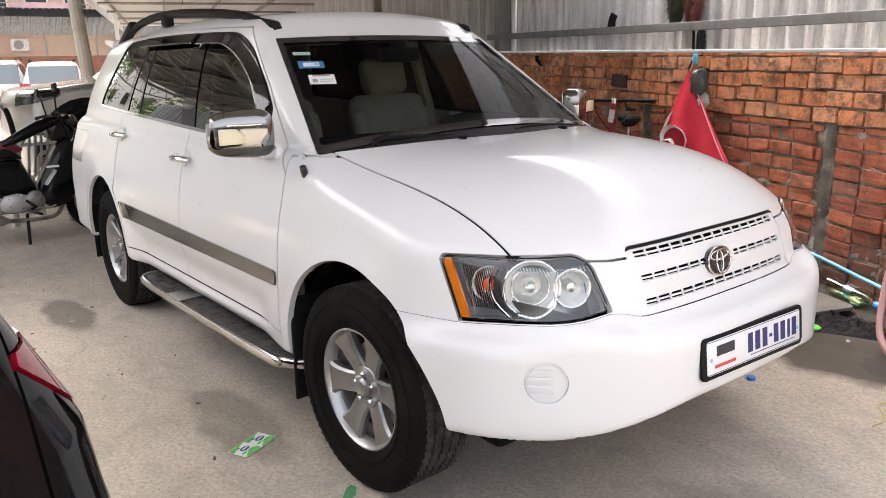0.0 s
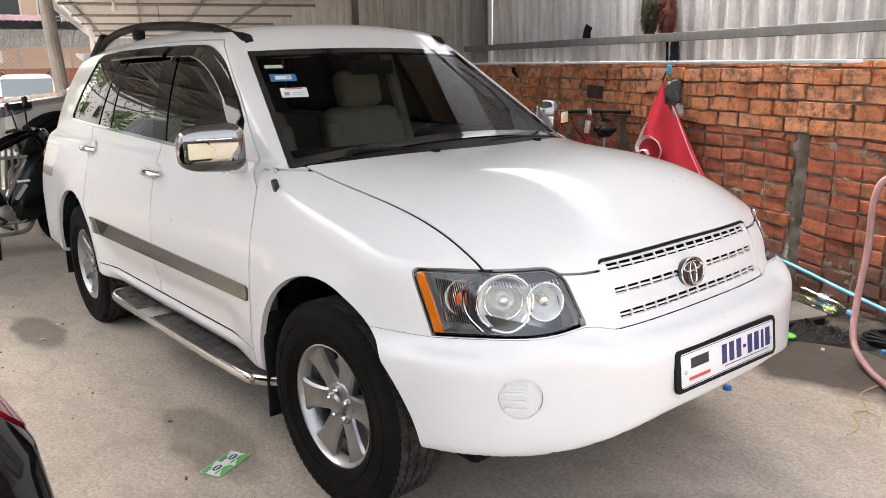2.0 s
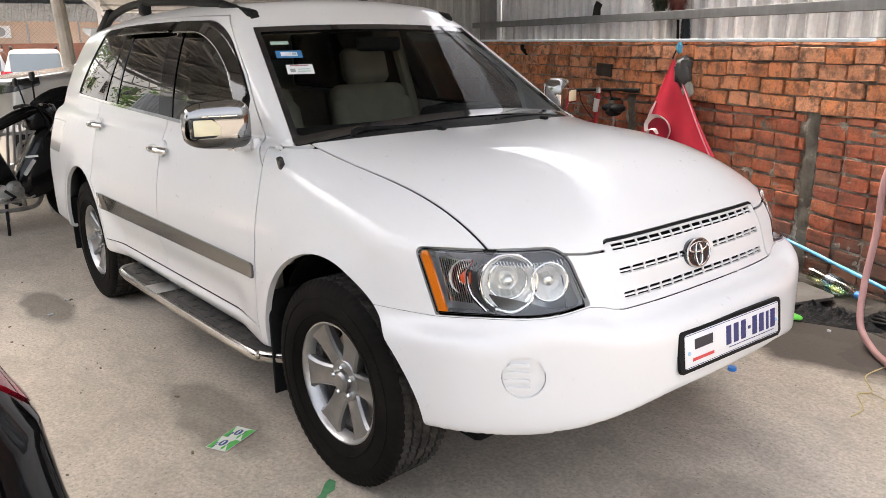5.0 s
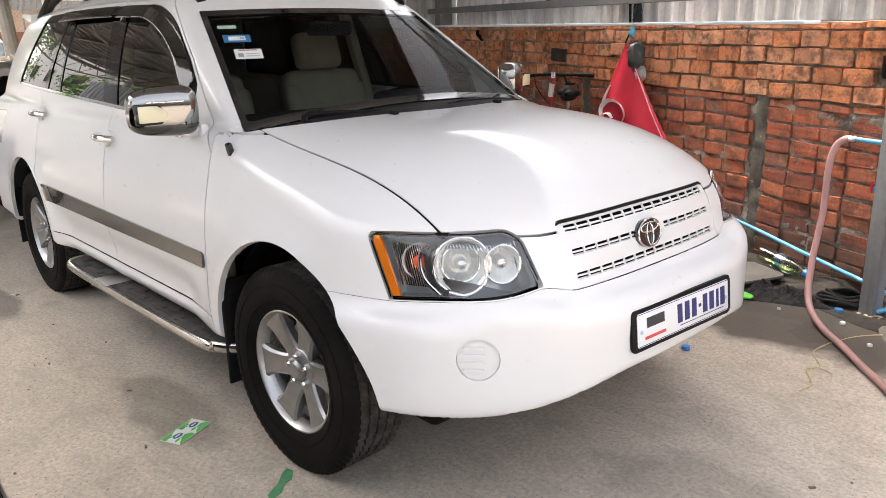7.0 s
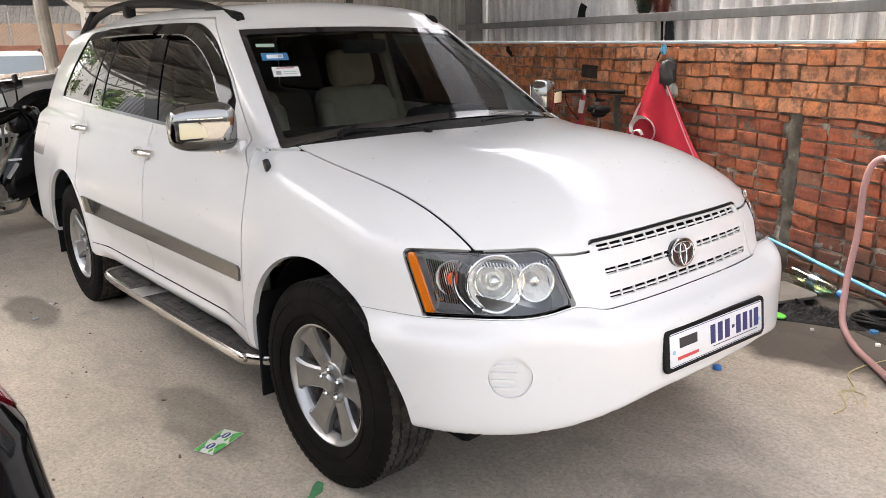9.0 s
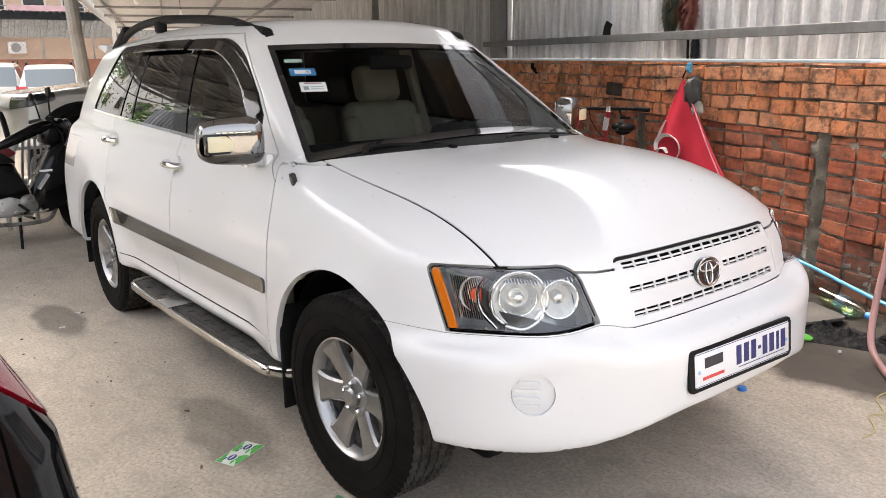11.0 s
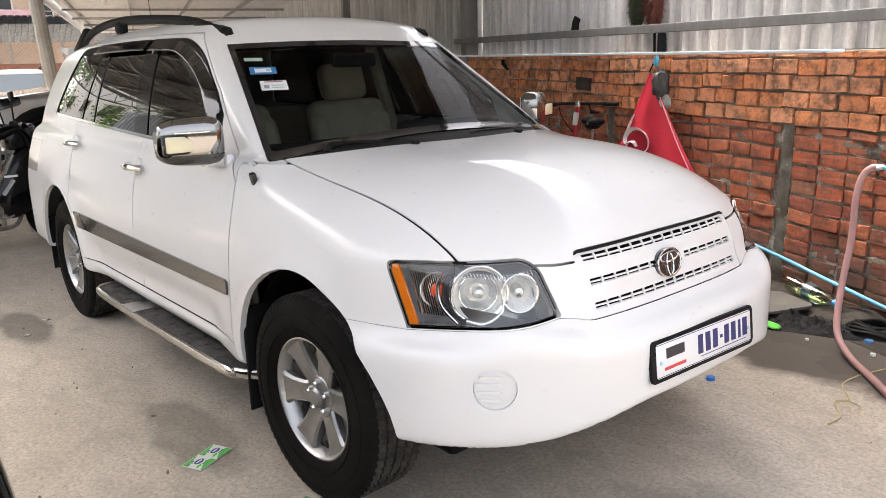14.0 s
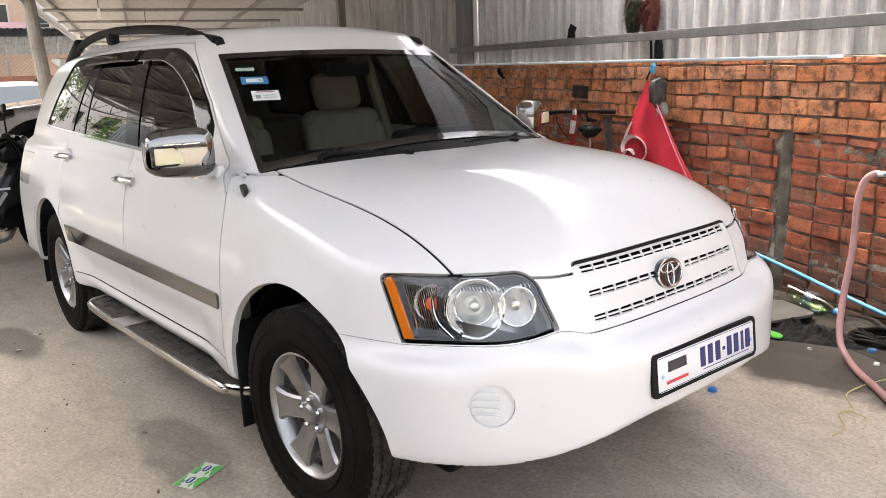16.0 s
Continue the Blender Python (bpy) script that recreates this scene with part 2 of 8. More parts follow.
def roof_z(x, v):
    return 1.683 - 0.035 * (x + 1.9) ** 2 - 0.10 * v * v


def nose_x(v, z):
    return 0.820 - 0.32 * v ** 3 - 4.0 * np.clip(v - 0.6, 0, 1) ** 2 - 0.30 * (np.maximum(z, 0.69) - 0.72)


def bumper_x(v, z):
    return 0.935 - 0.66 * v ** 3.4 - 2.4 * np.clip(0.47 - z, 0, 1) ** 2


def rear_x(v, z):
    return -3.74 + 0.16 * v ** 3 + 0.5 * np.clip(z - 0.75, 0, 2) ** 1.8


def body_field(p):
    x, v, z = p[:, 0], np.abs(p[:, 1]), p[:, 2]
    side = v - side_v(x, z)
    rear = rear_x(v, z) - x
    top = np.where(x > -0.42, z - hood_z(x, v), z - (1.15 - 0.05 * v * v))
    floor = 0.375 + 0.115 * step(0.30, 0.62, x) - z
    low = smax(side, top * 0.97, 0.05)
    low = smax(low, (x - nose_x(v, z)) * 0.8, 0.05)
    low = smax(low, rear, 0.08)
    low = smax(low, floor, 0.03)
    lip = 0.702 + 0.024 * step(0.45, 0.60, v) * (1 - 1.35 * step(0.66, 0.77, v)) - 0.14 * np.clip(x - nose_x(v, 0.7), -0.05, 0.3)
    bump = smax(smax((x - bumper_x(v, z)) * 0.9, z - lip, 0.055), side - 0.002, 0.06)
    bump = smax(bump, (0.394 + 0.078 * step(0.75, 0.25, v) - z), 0.03)
    bump = smax(bump, 0.1 - x, 0.02)
    low = smin(low, bump, 0.045)
    green = smax(smax(v - side_glass_v(x, z), z - roof_z(x, v), 0.08), 1.0 - z, 0.02)
    green = smax(green, (x - screen_x(v, z)) * 0.6, 0.035)
    green = smax(green, (rear_x(v, z) + 0.02 - x) * 0.9, 0.09)
    return smin(low, green, 0.02)


def gradient(field, p, e=1e-3):
    g = np.empty_like(p)
    for k in range(3):
        d = np.zeros(3)
        d[k] = e
        g[:, k] = (field(p + d) - field(p - d)) / (2 * e)
    return g


def settle(field, p, rounds=4):
    for _ in range(rounds):
        g = gradient(field, p)
        p = p - (field(p) / np.maximum((g * g).sum(1), 1e-6))[:, None] * g
    return p


def net(field, lo, hi, h):
    """Triangles over the zero surface of a field, one point a cell."""
    ax = [np.arange(a, b + h, h) for a, b in zip(lo, hi)]
    n = [len(a) for a in ax]
    grid = np.stack(np.meshgrid(*ax, indexing="ij"), -1).reshape(-1, 3)
    f = field(grid).reshape(n)
    inside = f < 0
    acc, cnt = np.zeros((n[0] - 1, n[1] - 1, n[2] - 1, 3)), np.zeros((n[0] - 1, n[1] - 1, n[2] - 1))
    for axis in range(3):
        o = [k for k in range(3) if k != axis]
        for du in (0, 1):
            for dv in (0, 1):
                sl = [slice(0, -1)] * 3
                sl[o[0]] = slice(du, n[o[0]] - 1 + du)
                sl[o[1]] = slice(dv, n[o[1]] - 1 + dv)
                se = list(sl)
                se[axis] = slice(1, None)
                a, b = f[tuple(sl)], f[tuple(se)]
                hit = (a < 0) != (b < 0)
                t = np.where(hit, a / np.where(hit, a - b, 1), 0)
                q = np.zeros((*a.shape, 3))
                q[..., axis], q[..., o[0]], q[..., o[1]] = t, du, dv
                acc += np.where(hit[..., None], q, 0)
                cnt += hit
    cells = cnt > 0
    index = np.full(cells.shape, -1)
    index[cells] = np.arange(cells.sum())
    where = np.argwhere(cells)
    pts = np.array(lo) + (where + acc[cells] / cnt[cells][:, None]) * h
    quads = []
    for axis in range(3):
        o1, o2 = (axis + 1) % 3, (axis + 2) % 3
        a = np.take(inside, range(n[axis] - 1), axis)
        b = np.take(inside, range(1, n[axis]), axis)
        idx = np.argwhere(a != b)
        idx = idx[(idx[:, o1] > 0) & (idx[:, o2] > 0) & (idx[:, o1] < n[o1] - 1) & (idx[:, o2] < n[o2] - 1)]
        flip = a[tuple(idx.T)]

        def cell(d1, d2):
            c = idx.copy()
            c[:, o1] -= d1
            c[:, o2] -= d2
            return index[tuple(c.T)]
        q = np.stack([cell(1, 1), cell(0, 1), cell(0, 0), cell(1, 0)], 1)
        quads.append(np.where(flip[:, None], q, q[:, ::-1]))
    quads = np.concatenate(quads)
    tris = np.concatenate([quads[:, [0, 1, 2]], quads[:, [0, 2, 3]]])
    return settle(field, pts), tris


def compact(v, t):
    used = np.unique(t)
    back = np.full(len(v), -1)
    back[used] = np.arange(len(used))
    return v[used], back[t]


def clip(mesh, g, field=None):
    """The part of a mesh where g is above zero, cut cleanly along the line."""
    v, t = mesh
    if len(t) == 0:
        return mesh
    s = g(v)
    s = np.where(np.abs(s) < 1e-7, 1e-7, s)
    k = (s > 0)[t]
    c = k.sum(1)
    out = [t[c == 3]]
    one, two = t[c == 1], t[c == 2]
    odd1, odd2 = k[c == 1].argmax(1), (~k[c == 2]).argmax(1)
    roll = lambda tri, o: np.stack([tri[np.arange(len(tri)), (o + i) % 3] for i in range(3)], 1)
    one, two = roll(one, odd1), roll(two, odd2)
    pairs = np.concatenate([one[:, [0, 1]], one[:, [0, 2]], two[:, [0, 1]], two[:, [0, 2]]])
    if len(pairs):
        key, inv = np.unique(np.sort(pairs, 1), axis=0, return_inverse=True)
        inv = inv.reshape(-1)
        a, b = v[key[:, 0]], v[key[:, 1]]
        sa = s[key[:, 0]]
        lo, hi = np.zeros(len(key)), np.ones(len(key))
        for _ in range(14):
            m = (lo + hi) / 2
            same = (g(a + (b - a) * m[:, None]) > 0) == (sa > 0)
            lo, hi = np.where(same, m, lo), np.where(same, hi, m)
        p = a + (b - a) * ((lo + hi) / 2)[:, None]
        if field is not None:
            p = settle(field, p, 2)
        inv = inv + len(v)
        v = np.concatenate([v, p])
        n1, n2 = len(one), len(two)
        p01, p02 = inv[:n1], inv[n1:2 * n1]
        q01, q02 = inv[2 * n1:2 * n1 + n2], inv[2 * n1 + n2:]
        out.append(np.stack([one[:, 0], p01, p02], 1))
        out.append(np.stack([q01, two[:, 1], two[:, 2]], 1))
        out.append(np.stack([q01, two[:, 2], q02], 1))
    return compact(v, np.concatenate(out))


def finer(mesh, field=None):
    """Every triangle cut into four."""
    v, t = mesh
    e = np.sort(np.concatenate([t[:, [0, 1]], t[:, [1, 2]], t[:, [2, 0]]]), 1)
    key, inv = np.unique(e, axis=0, return_inverse=True)
    inv = inv.reshape(-1) + len(v)
    mid = (v[key[:, 0]] + v[key[:, 1]]) / 2
    if field is not None:
        mid = settle(field, mid, 2)
    n = len(t)
    a, b, c = inv[:n], inv[n:2 * n], inv[2 * n:]
    t = np.concatenate([np.stack(q, 1) for q in ((t[:, 0], a, c), (a, t[:, 1], b), (c, b, t[:, 2]), (a, b, c))])
    return np.concatenate([v, mid]), t


def mirrored(mesh):
    v, t = mesh
    return v * np.array([1, -1, 1]), t[:, ::-1]


def both(mesh):
    """A half and its mirror image, joined along the middle."""
    v, t = mesh
    v = v.copy()
    v[np.abs(v[:, 1]) < 2e-4, 1] = 0
    mid = v[:, 1] == 0
    w, u = mirrored((v, t))
    back = np.arange(len(v)) + len(v)
    back[mid] = np.arange(len(v))[mid]
    return compact(np.concatenate([v, w]), np.concatenate([t, back[u]]))


def split(mesh, g, gap=0.0025, field=None):
    return clip(mesh, lambda p: g(p) - gap, field), clip(mesh, lambda p: -g(p) - gap, field)


def islands(mesh, least_faces=10):
    """The separate pieces of a mesh, crumbs left out."""
    v, t = mesh
    up = list(range(len(v)))

    def root(i):
        while up[i] != i:
            up[i] = up[up[i]]
            i = up[i]
        return i

    for a, b, c in t:
        up[root(a)] = root(b)
        up[root(b)] = root(c)
    owner = np.array([root(int(f[0])) for f in t])
    for o in sorted(set(owner.tolist())):
        keep = t[owner == o]
        if len(keep) >= least_faces:
            yield compact(v, keep)


def shell(name, mesh, mat, parent, label="", rim=0.02, lift=0.0, field=None):
    """A curved panel with its edges turned in by rim."""
    v, t = mesh
    n = gradient(field, v)
    n /= np.linalg.norm(n, axis=1)[:, None]
    v = v + n * lift
    verts, normals, faces = [v], [n], [t.tolist()]
    if rim:
        e = np.concatenate([t[:, [0, 1]], t[:, [1, 2]], t[:, [2, 0]]])
        code = e[:, 0].astype(np.int64) * len(v) + e[:, 1]
        rev = e[:, 1].astype(np.int64) * len(v) + e[:, 0]
        edge = e[~np.isin(code, rev)]
        if len(edge):
            ids = np.unique(edge)
            back = np.full(len(v), -1)
            back[ids] = np.arange(len(ids))
            a = back[edge] + len(v)
            b = a + len(ids)
            verts += [v[ids], v[ids] - n[ids] * rim]
            normals += [np.zeros((2 * len(ids), 3))]
            faces.append(np.stack([a[:, 1], a[:, 0], b[:, 0], b[:, 1]], 1).tolist())
    return mesh_ob(name, np.concatenate(verts), [f for fs in faces for f in fs], mat, parent, label, True, np.concatenate(normals))


# ---- the parked white car ----
car = thing("sports_utility_vehicle", "glossy white sports utility vehicle with chrome trim parked on concrete", "car")

half = net(body_field, (-3.9, -1.02, 0.18), (1.02, 0.07, 1.78), 0.0175)
_t = half[1]
_fn = np.cross(half[0][_t[:, 1]] - half[0][_t[:, 0]], half[0][_t[:, 2]] - half[0][_t[:, 0]])
if (_fn * gradient(body_field, half[0][_t[:, 0]])).sum() < 0:
    half = (half[0], _t[:, ::-1])
half = clip(half, lambda p: -p[:, 1])


def xvz(p):
    return p[:, 0], np.abs(p[:, 1]), p[:, 2]


def least(*gs):
    return np.minimum.reduce([np.broadcast_arrays(g, gs[0])[0] for g in gs])


def arch_g(hx, r):
    def g(p):
        x, v, z = xvz(p)
        return least(r - np.hypot(x - hx, np.clip(z - 0.41, 0, 9)), v - 0.45, 0.9 - z)
    return g


def screen_gap(p):
    x, v, z = xvz(p)
    return x - screen_x(v, z)


def screen_foot(v):
    return 1.165 - 0.105 * v * v


def windscreen_g(p, inset=0.0):
    x, v, z = xvz(p)
    return least(0.741 - 0.391 * (z - 1.107) - v, 1.534 + 0.012 * (1 - (v / 0.57) ** 2) - z, z - screen_foot(v), 0.035 - screen_gap(p), screen_gap(p) + 0.06) - inset


def cowl_g(p):
    x, v, z = xvz(p)
    return least(0.745 - v, -0.113 - 0.489 * v * v - x, x + 0.52, z - 1.08, screen_foot(v) + 0.004 - z)


def hood_g(p):
    x, v, z = xvz(p)
    return least(0.70 - v, z - 0.875 - 0.1 * np.clip(v - 0.47, 0, 1), x + 0.113 + 0.489 * v * v)


def lamp_g(p, inset=0.0):
    x, v, z = xvz(p)
    q = x - v
    outer = (q + 0.327 + 0.49 * (z - 0.714)) * 0.68
    inner = (0.270 - 0.65 * (z - 0.742) - q) * 0.62
    top = 0.900 - 0.1 * np.clip(-q - 0.2, 0, 1) ** 2 - z
    corner = [r - np.hypot(np.clip(r - a, 0, 9), np.clip(r - top, 0, 9)) for r, a in ((0.022, outer), (0.045, inner))]
    return least(outer, inner, top, *corner, z - 0.719 - 0.0475 * (q + 0.327), x - 0.2) - inset


def bumper_g(p):
    x, v, z = xvz(p)
    q = x - v
    return least(0.7125 + 0.0475 * np.clip(q + 0.327, 0, 0.585) - 0.022 * step(0.26, 0.42, q) - z, x - 0.05)


def grille_g(p, inset=0.0):
    x, v, z = xvz(p)
    a, b = 0.408 - 0.03 * (z - 0.8) - v, 0.902 + 0.004 * (1 - (v / 0.4) ** 2) - z
    c = z - 0.720
    r = 0.02
    corner = r - np.hypot(np.clip(r - a, 0, 9), np.clip(r - b, 0, 9))
    return least(a, b, c, corner, x - 0.5) - inset


def belt(x):
    return 1.112 - 0.036 * (x + 0.626)


def glass_top(x):
    return 1.586 - 0.021 * (x + 2.096) ** 2


def band_g(p, inset=0.0):
    x, v, z = xvz(p)
    a = np.minimum((-0.726 - 1.08 * (z - 1.2625) - 0.35 * np.clip(z - 1.3465, 0, 1) - x) * 0.66, -0.708 - 0.14 * (z - 1.1365) - x)
    b = glass_top(x) - z
    c = z - belt(x)
    d = (x + 3.083 - 0.70 * (z - 1.1995)) * 0.85
    r = 0.05
    e = r - np.hypot(np.clip(r - b, 0, 9), np.clip(r - d, 0, 9))
    f = r - np.hypot(np.clip(r - c, 0, 9), np.clip(r - d, 0, 9))
    r2 = 0.10
    h = r2 - np.hypot(np.clip(r2 - a, 0, 9), np.clip(r2 - b, 0, 9))
    return least(a, b, c, d, e, f, h, v - 0.5) - inset


def pillar_at(p, x0, lean, half_width):
    x, v, z = xvz(p)
    return np.abs(x - x0 - lean * (z - 1.1365)) - half_width


def door_front(z):
    return -0.447 + 0.3 * np.clip(0.62 - z, 0, 1) ** 1.5 - 0.12 * np.clip(z - 0.95, 0, 1)


def arch_ring(p, hx, r):
    x, v, z = xvz(p)
    return np.hypot(x - hx, np.clip(z - 0.41, 0, 9)) - r


def door1_g(p):
    x, v, z = xvz(p)
    return least(door_front(z) - x, (-0.702 - 1.08 * (z - 1.2625) - 0.35 * np.clip(z - 1.3465, 0, 1) - x) * 0.66, x + 1.445 + 0.42 * np.clip(z - 1.08, 0, 1), z - 0.455, v - 0.5, glass_top(x) + 0.02 - z)


def door2_g(p):
    x, v, z = xvz(p)
    return least(-1.445 - 0.42 * np.clip(z - 1.08, 0, 1) - x, x + 2.47 + 0.55 * np.clip(z - 1.02, 0, 0.5), z - 0.455, v - 0.5, arch_ring(p, -WB, 0.425), glass_top(x) + 0.02 - z)


def fender_g(p):
    x, v, z = xvz(p)
    return least(x - door_front(z), 1.103 - z, v - 0.3)


def fog_g(p, r=0.062):
    x, v, z = xvz(p)
    return r - np.sqrt((x - 0.738) ** 2 + (v - 0.725) ** 2 + (z - 0.578) ** 2)


def tail_lamp_g(p):
    x, v, z = xvz(p)
    return least(-3.18 - 0.45 * (1.03 - z) - x, z - 0.84, 1.04 - z, v - 0.45)


def moulding_g(p):
    x, v, z = xvz(p)
    return least(z - 0.627 - 0.006 * (x + 1), 0.686 - 0.009 * (x + 0.5) - z, -0.462 - x, x + 2.5, arch_ring(p, -WB, 0.455), v - 0.5)


FIELD = body_field
rest = half
for hx in (0.0, -WB):
    rest = clip(rest, lambda p: -arch_g(hx + (0.018 if hx == 0.0 else 0.0), 0.400)(p), FIELD)
rest = clip(rest, lambda p: -least(0.258 + 1.52 * np.clip(0.70 - p[:, 2], -0.1, 0.34) - 2.5 * np.clip(0.70 - p[:, 2], 0, 0.34) ** 2 - p[:, 0], p[:, 0] + 0.05, 0.735 - p[:, 2] - 0.2 * np.clip(p[:, 0] - 0.2, 0, 1), np.abs(p[:, 1]) - 0.45), FIELD)
moulding = finer(clip(rest, moulding_g, FIELD))
screen, rest = split(rest, windscreen_g, 0.001, FIELD)
lamp, rest = split(rest, lamp_g, 0.003, FIELD)
grille, rest = split(rest, grille_g, 0.0010, FIELD)
hood, rest = split(rest, hood_g, 0.0034, FIELD)
cowl, rest = split(rest, cowl_g, 0.001, FIELD)
bumper, rest = split(rest, bumper_g, 0.0007, FIELD)
band, rest = split(rest, band_g, 0.001, FIELD)
fender, rest = split(rest, fender_g, 0.0032, FIELD)
door1, rest = split(rest, door1_g, 0.0032, FIELD)
door2, rest = split(rest, door2_g, 0.0032, FIELD)
tail, rest = split(rest, tail_lamp_g, 0.001, FIELD)
fog, bumper = split(bumper, fog_g, 0.0004, FIELD)
P = dict(field=FIELD)

shell("body_shell", both(rest), PAINT, car, rim=0.02, **P)
shell("bonnet", both(hood), PAINT, car, rim=0.03, **P)
shell("front_bumper", both(bumper), PAINT, car, rim=0.03, **P)
for side, flip in (("right", lambda m: m), ("left", mirrored)):
    shell("fender", flip(fender), PAINT, car, rim=0.025, **P)
    shell("front_door", flip(door1), PAINT, car, rim=0.03, **P)
    shell("rear_door", flip(door2), PAINT, car, rim=0.03, **P)
    shell("side_moulding", flip(moulding), MOULD, car, "polished metal side moulding", rim=0.011, lift=0.009, **P)
    shell("tail_lamp", flip(tail), TAIL, car, "clear silver tail lamp", rim=0.02, **P)
    # dark strips under the panel gaps stand in for the shade inside them
    for g, hold in ((hood_g, lambda p: least(np.abs(p[:, 1]) - 0.5, 0.59 - p[:, 0])), (door1_g, lambda p: 1.10 - p[:, 2]), (door2_g, lambda p: 1.10 - p[:, 2]), (fender_g, lambda p: 1.08 - p[:, 2]), (bumper_g, lambda p: 0.40 - p[:, 0])):
        gap_ = clip(half, lambda p: least(0.009 - np.abs(g(p)), hold(p), np.abs(p[:, 1]) - 0.3), FIELD)
        for hx in (0.0, -WB):
            gap_ = clip(gap_, lambda p: -arch_g(hx + (0.018 if hx == 0.0 else 0.0), 0.400)(p), FIELD)
        for piece in islands(gap_):
            shell("gap_seal", flip(piece), DARK, car, "", rim=0.0, lift=-0.005, **P)
# roof lining
lining = clip(clip(rest, lambda p: p[:, 2] - 1.40), lambda p: -0.92 - p[:, 0])
shell("roof_lining", both(lining), LEATHER, car, "pale roof lining", rim=0.0, lift=-0.045, **P)

# glass
inner = lambda p: windscreen_g(p, 0.022)
shell("windscreen", both(clip(screen, inner, FIELD)), GLASS, car, "dark glossy windscreen", rim=0.0, **P)
shell("windscreen_seal", both(clip(screen, lambda p: -inner(p), FIELD)), GLOSS_BLACK, car, "black windscreen seal", rim=0.012, **P)
for flip in (lambda m: m, mirrored):
    shell("cowl_panel", flip(cowl), BLACK, car, "black plastic cowl below the windscreen", rim=0.02, lift=-0.004, **P)


def pane_g(p):
    x, v, z = xvz(p)
    return least(band_g(p, 0.014), (-0.726 - 1.08 * (z - 1.2625) - 0.35 * np.clip(z - 1.3465, 0, 1) - x) * 0.66 - 0.045, glass_top(x) - 0.035 - z)


panes = clip(band, pane_g, FIELD)
frame_band = clip(band, lambda p: -pane_g(p), FIELD)
posts = []
for x0, lean, hw in ((-1.503, -0.33, 0.084), (-2.239, -0.055, 0.0126), (-2.4845, 0.19, 0.027)):
    posts.append(clip(panes, lambda p: -pillar_at(p, x0, lean, hw), FIELD))
    panes = clip(panes, lambda p: pillar_at(p, x0, lean, hw), FIELD)
cuts = ((-1.503, -0.33), (-2.239, -0.055), (-2.4845, 0.19))


def pane_between(k):
    m = panes
    if k > 0:
        x0, lean = cuts[k - 1]
        m = clip(m, lambda p: x0 + lean * (p[:, 2] - 1.1365) - p[:, 0])
    if k < 3:
        x1, lean1 = cuts[k]
        m = clip(m, lambda p: p[:, 0] - x1 - lean1 * (p[:, 2] - 1.1365))
    return m


for flip in (lambda m: m, mirrored):
    for k in range(4):
        shell("side_window", flip(pane_between(k)), FRONT_TINT if k == 0 else TINT, car, "dark tinted side window", rim=0.0, lift=-0.004, **P)
    shell("window_frame", flip(frame_band), BLACK, car, "black window surround", rim=0.012, **P)
    for m in posts:
        shell("window_pillar", flip(m), GLOSS_BLACK, car, "glossy black post between the panes", rim=0.01, **P)
    sill = clip(frame_band, lambda p: belt(p[:, 0]) + 0.017 - p[:, 2])
    shell("chrome_sill", flip(sill), CHROME, car, "thin chrome strip under the side windows", rim=0.008, lift=0.006, **P)

# grille with three rows of slots
fine = finer(finer(grille, FIELD), FIELD)
ROWS_Z = (0.880, 0.815, 0.749)


def slots_g(p):
    x, v, z = xvz(p)
    y = p[:, 1]
    out = np.full(len(p), -1.0)
    cell = 0.0545
    u = np.abs((y / cell) % 1.0 - 0.5) * cell
    for k, zr in enumerate(ROWS_Z):
        zc = zr + 0.003 * (1 - (v / 0.38) ** 2)
        g = least(0.0094 - np.abs(z - zc), cell / 2 - 0.0026 - u, 0.376 - v)
        if k == 1:
            g = least(g, v - 0.075)
        out = np.maximum(out, g)
    return out


grille_full = both(fine)
face = shell("grille", clip(grille_full, lambda p: -slots_g(p), FIELD), PAINT, car, "white slotted grille", rim=0.005, lift=-0.004, **P)
shell("grille_backing", both(clip(grille, lambda p: grille_g(p, 0.004))), DARK, car, rim=0.0, lift=-0.024, **P)
for zr in ROWS_Z:
    blade = clip(finer(finer(grille, FIELD), FIELD), lambda p: least(0.0024 - np.abs(p[:, 2] - zr - 0.001), 0.376 - np.abs(p[:, 1])), FIELD)
    shell("grille_blade", both(blade), PAINT, car, rim=0.010, lift=-0.007, **P)
    louvre = clip(finer(finer(grille, FIELD), FIELD), lambda p: least(0.0030 - np.abs(p[:, 2] - zr + 0.0085), 0.376 - np.abs(p[:, 1])), FIELD)
    shell("grille_blade", both(louvre), PAINT, car, rim=0.006, lift=-0.012, **P)
seal = clip(fine, lambda p: least(0.0075 - grille_g(p), p[:, 2] - 0.892), FIELD)
shell("grille_seal", both(seal), BLACK, car, "thin black rubber strip along the grille top", rim=0.005, lift=0.0015, **P)

# ring badge of plain shapes on the grille
bz, bx = 0.810, nose_x(0.0, 0.810) + 0.002
tilt = Matrix.Translation((bx, -0.026, bz)) @ Euler((0, radians(79), 0)).to_matrix().to_4x4()
badge = part("badge", lathe(bmesh.new(), [(0.0, 0.004), (0.050, 0.004), (0.0505, 0.0), (0.050, -0.012)], 40, tilt @ Matrix.Diagonal((0.90, 1.30, 1, 1))), material("badge_base", (0.05, 0.055, 0.06), 0.2, 0.6, 1), car, "round chrome badge of plain rings")


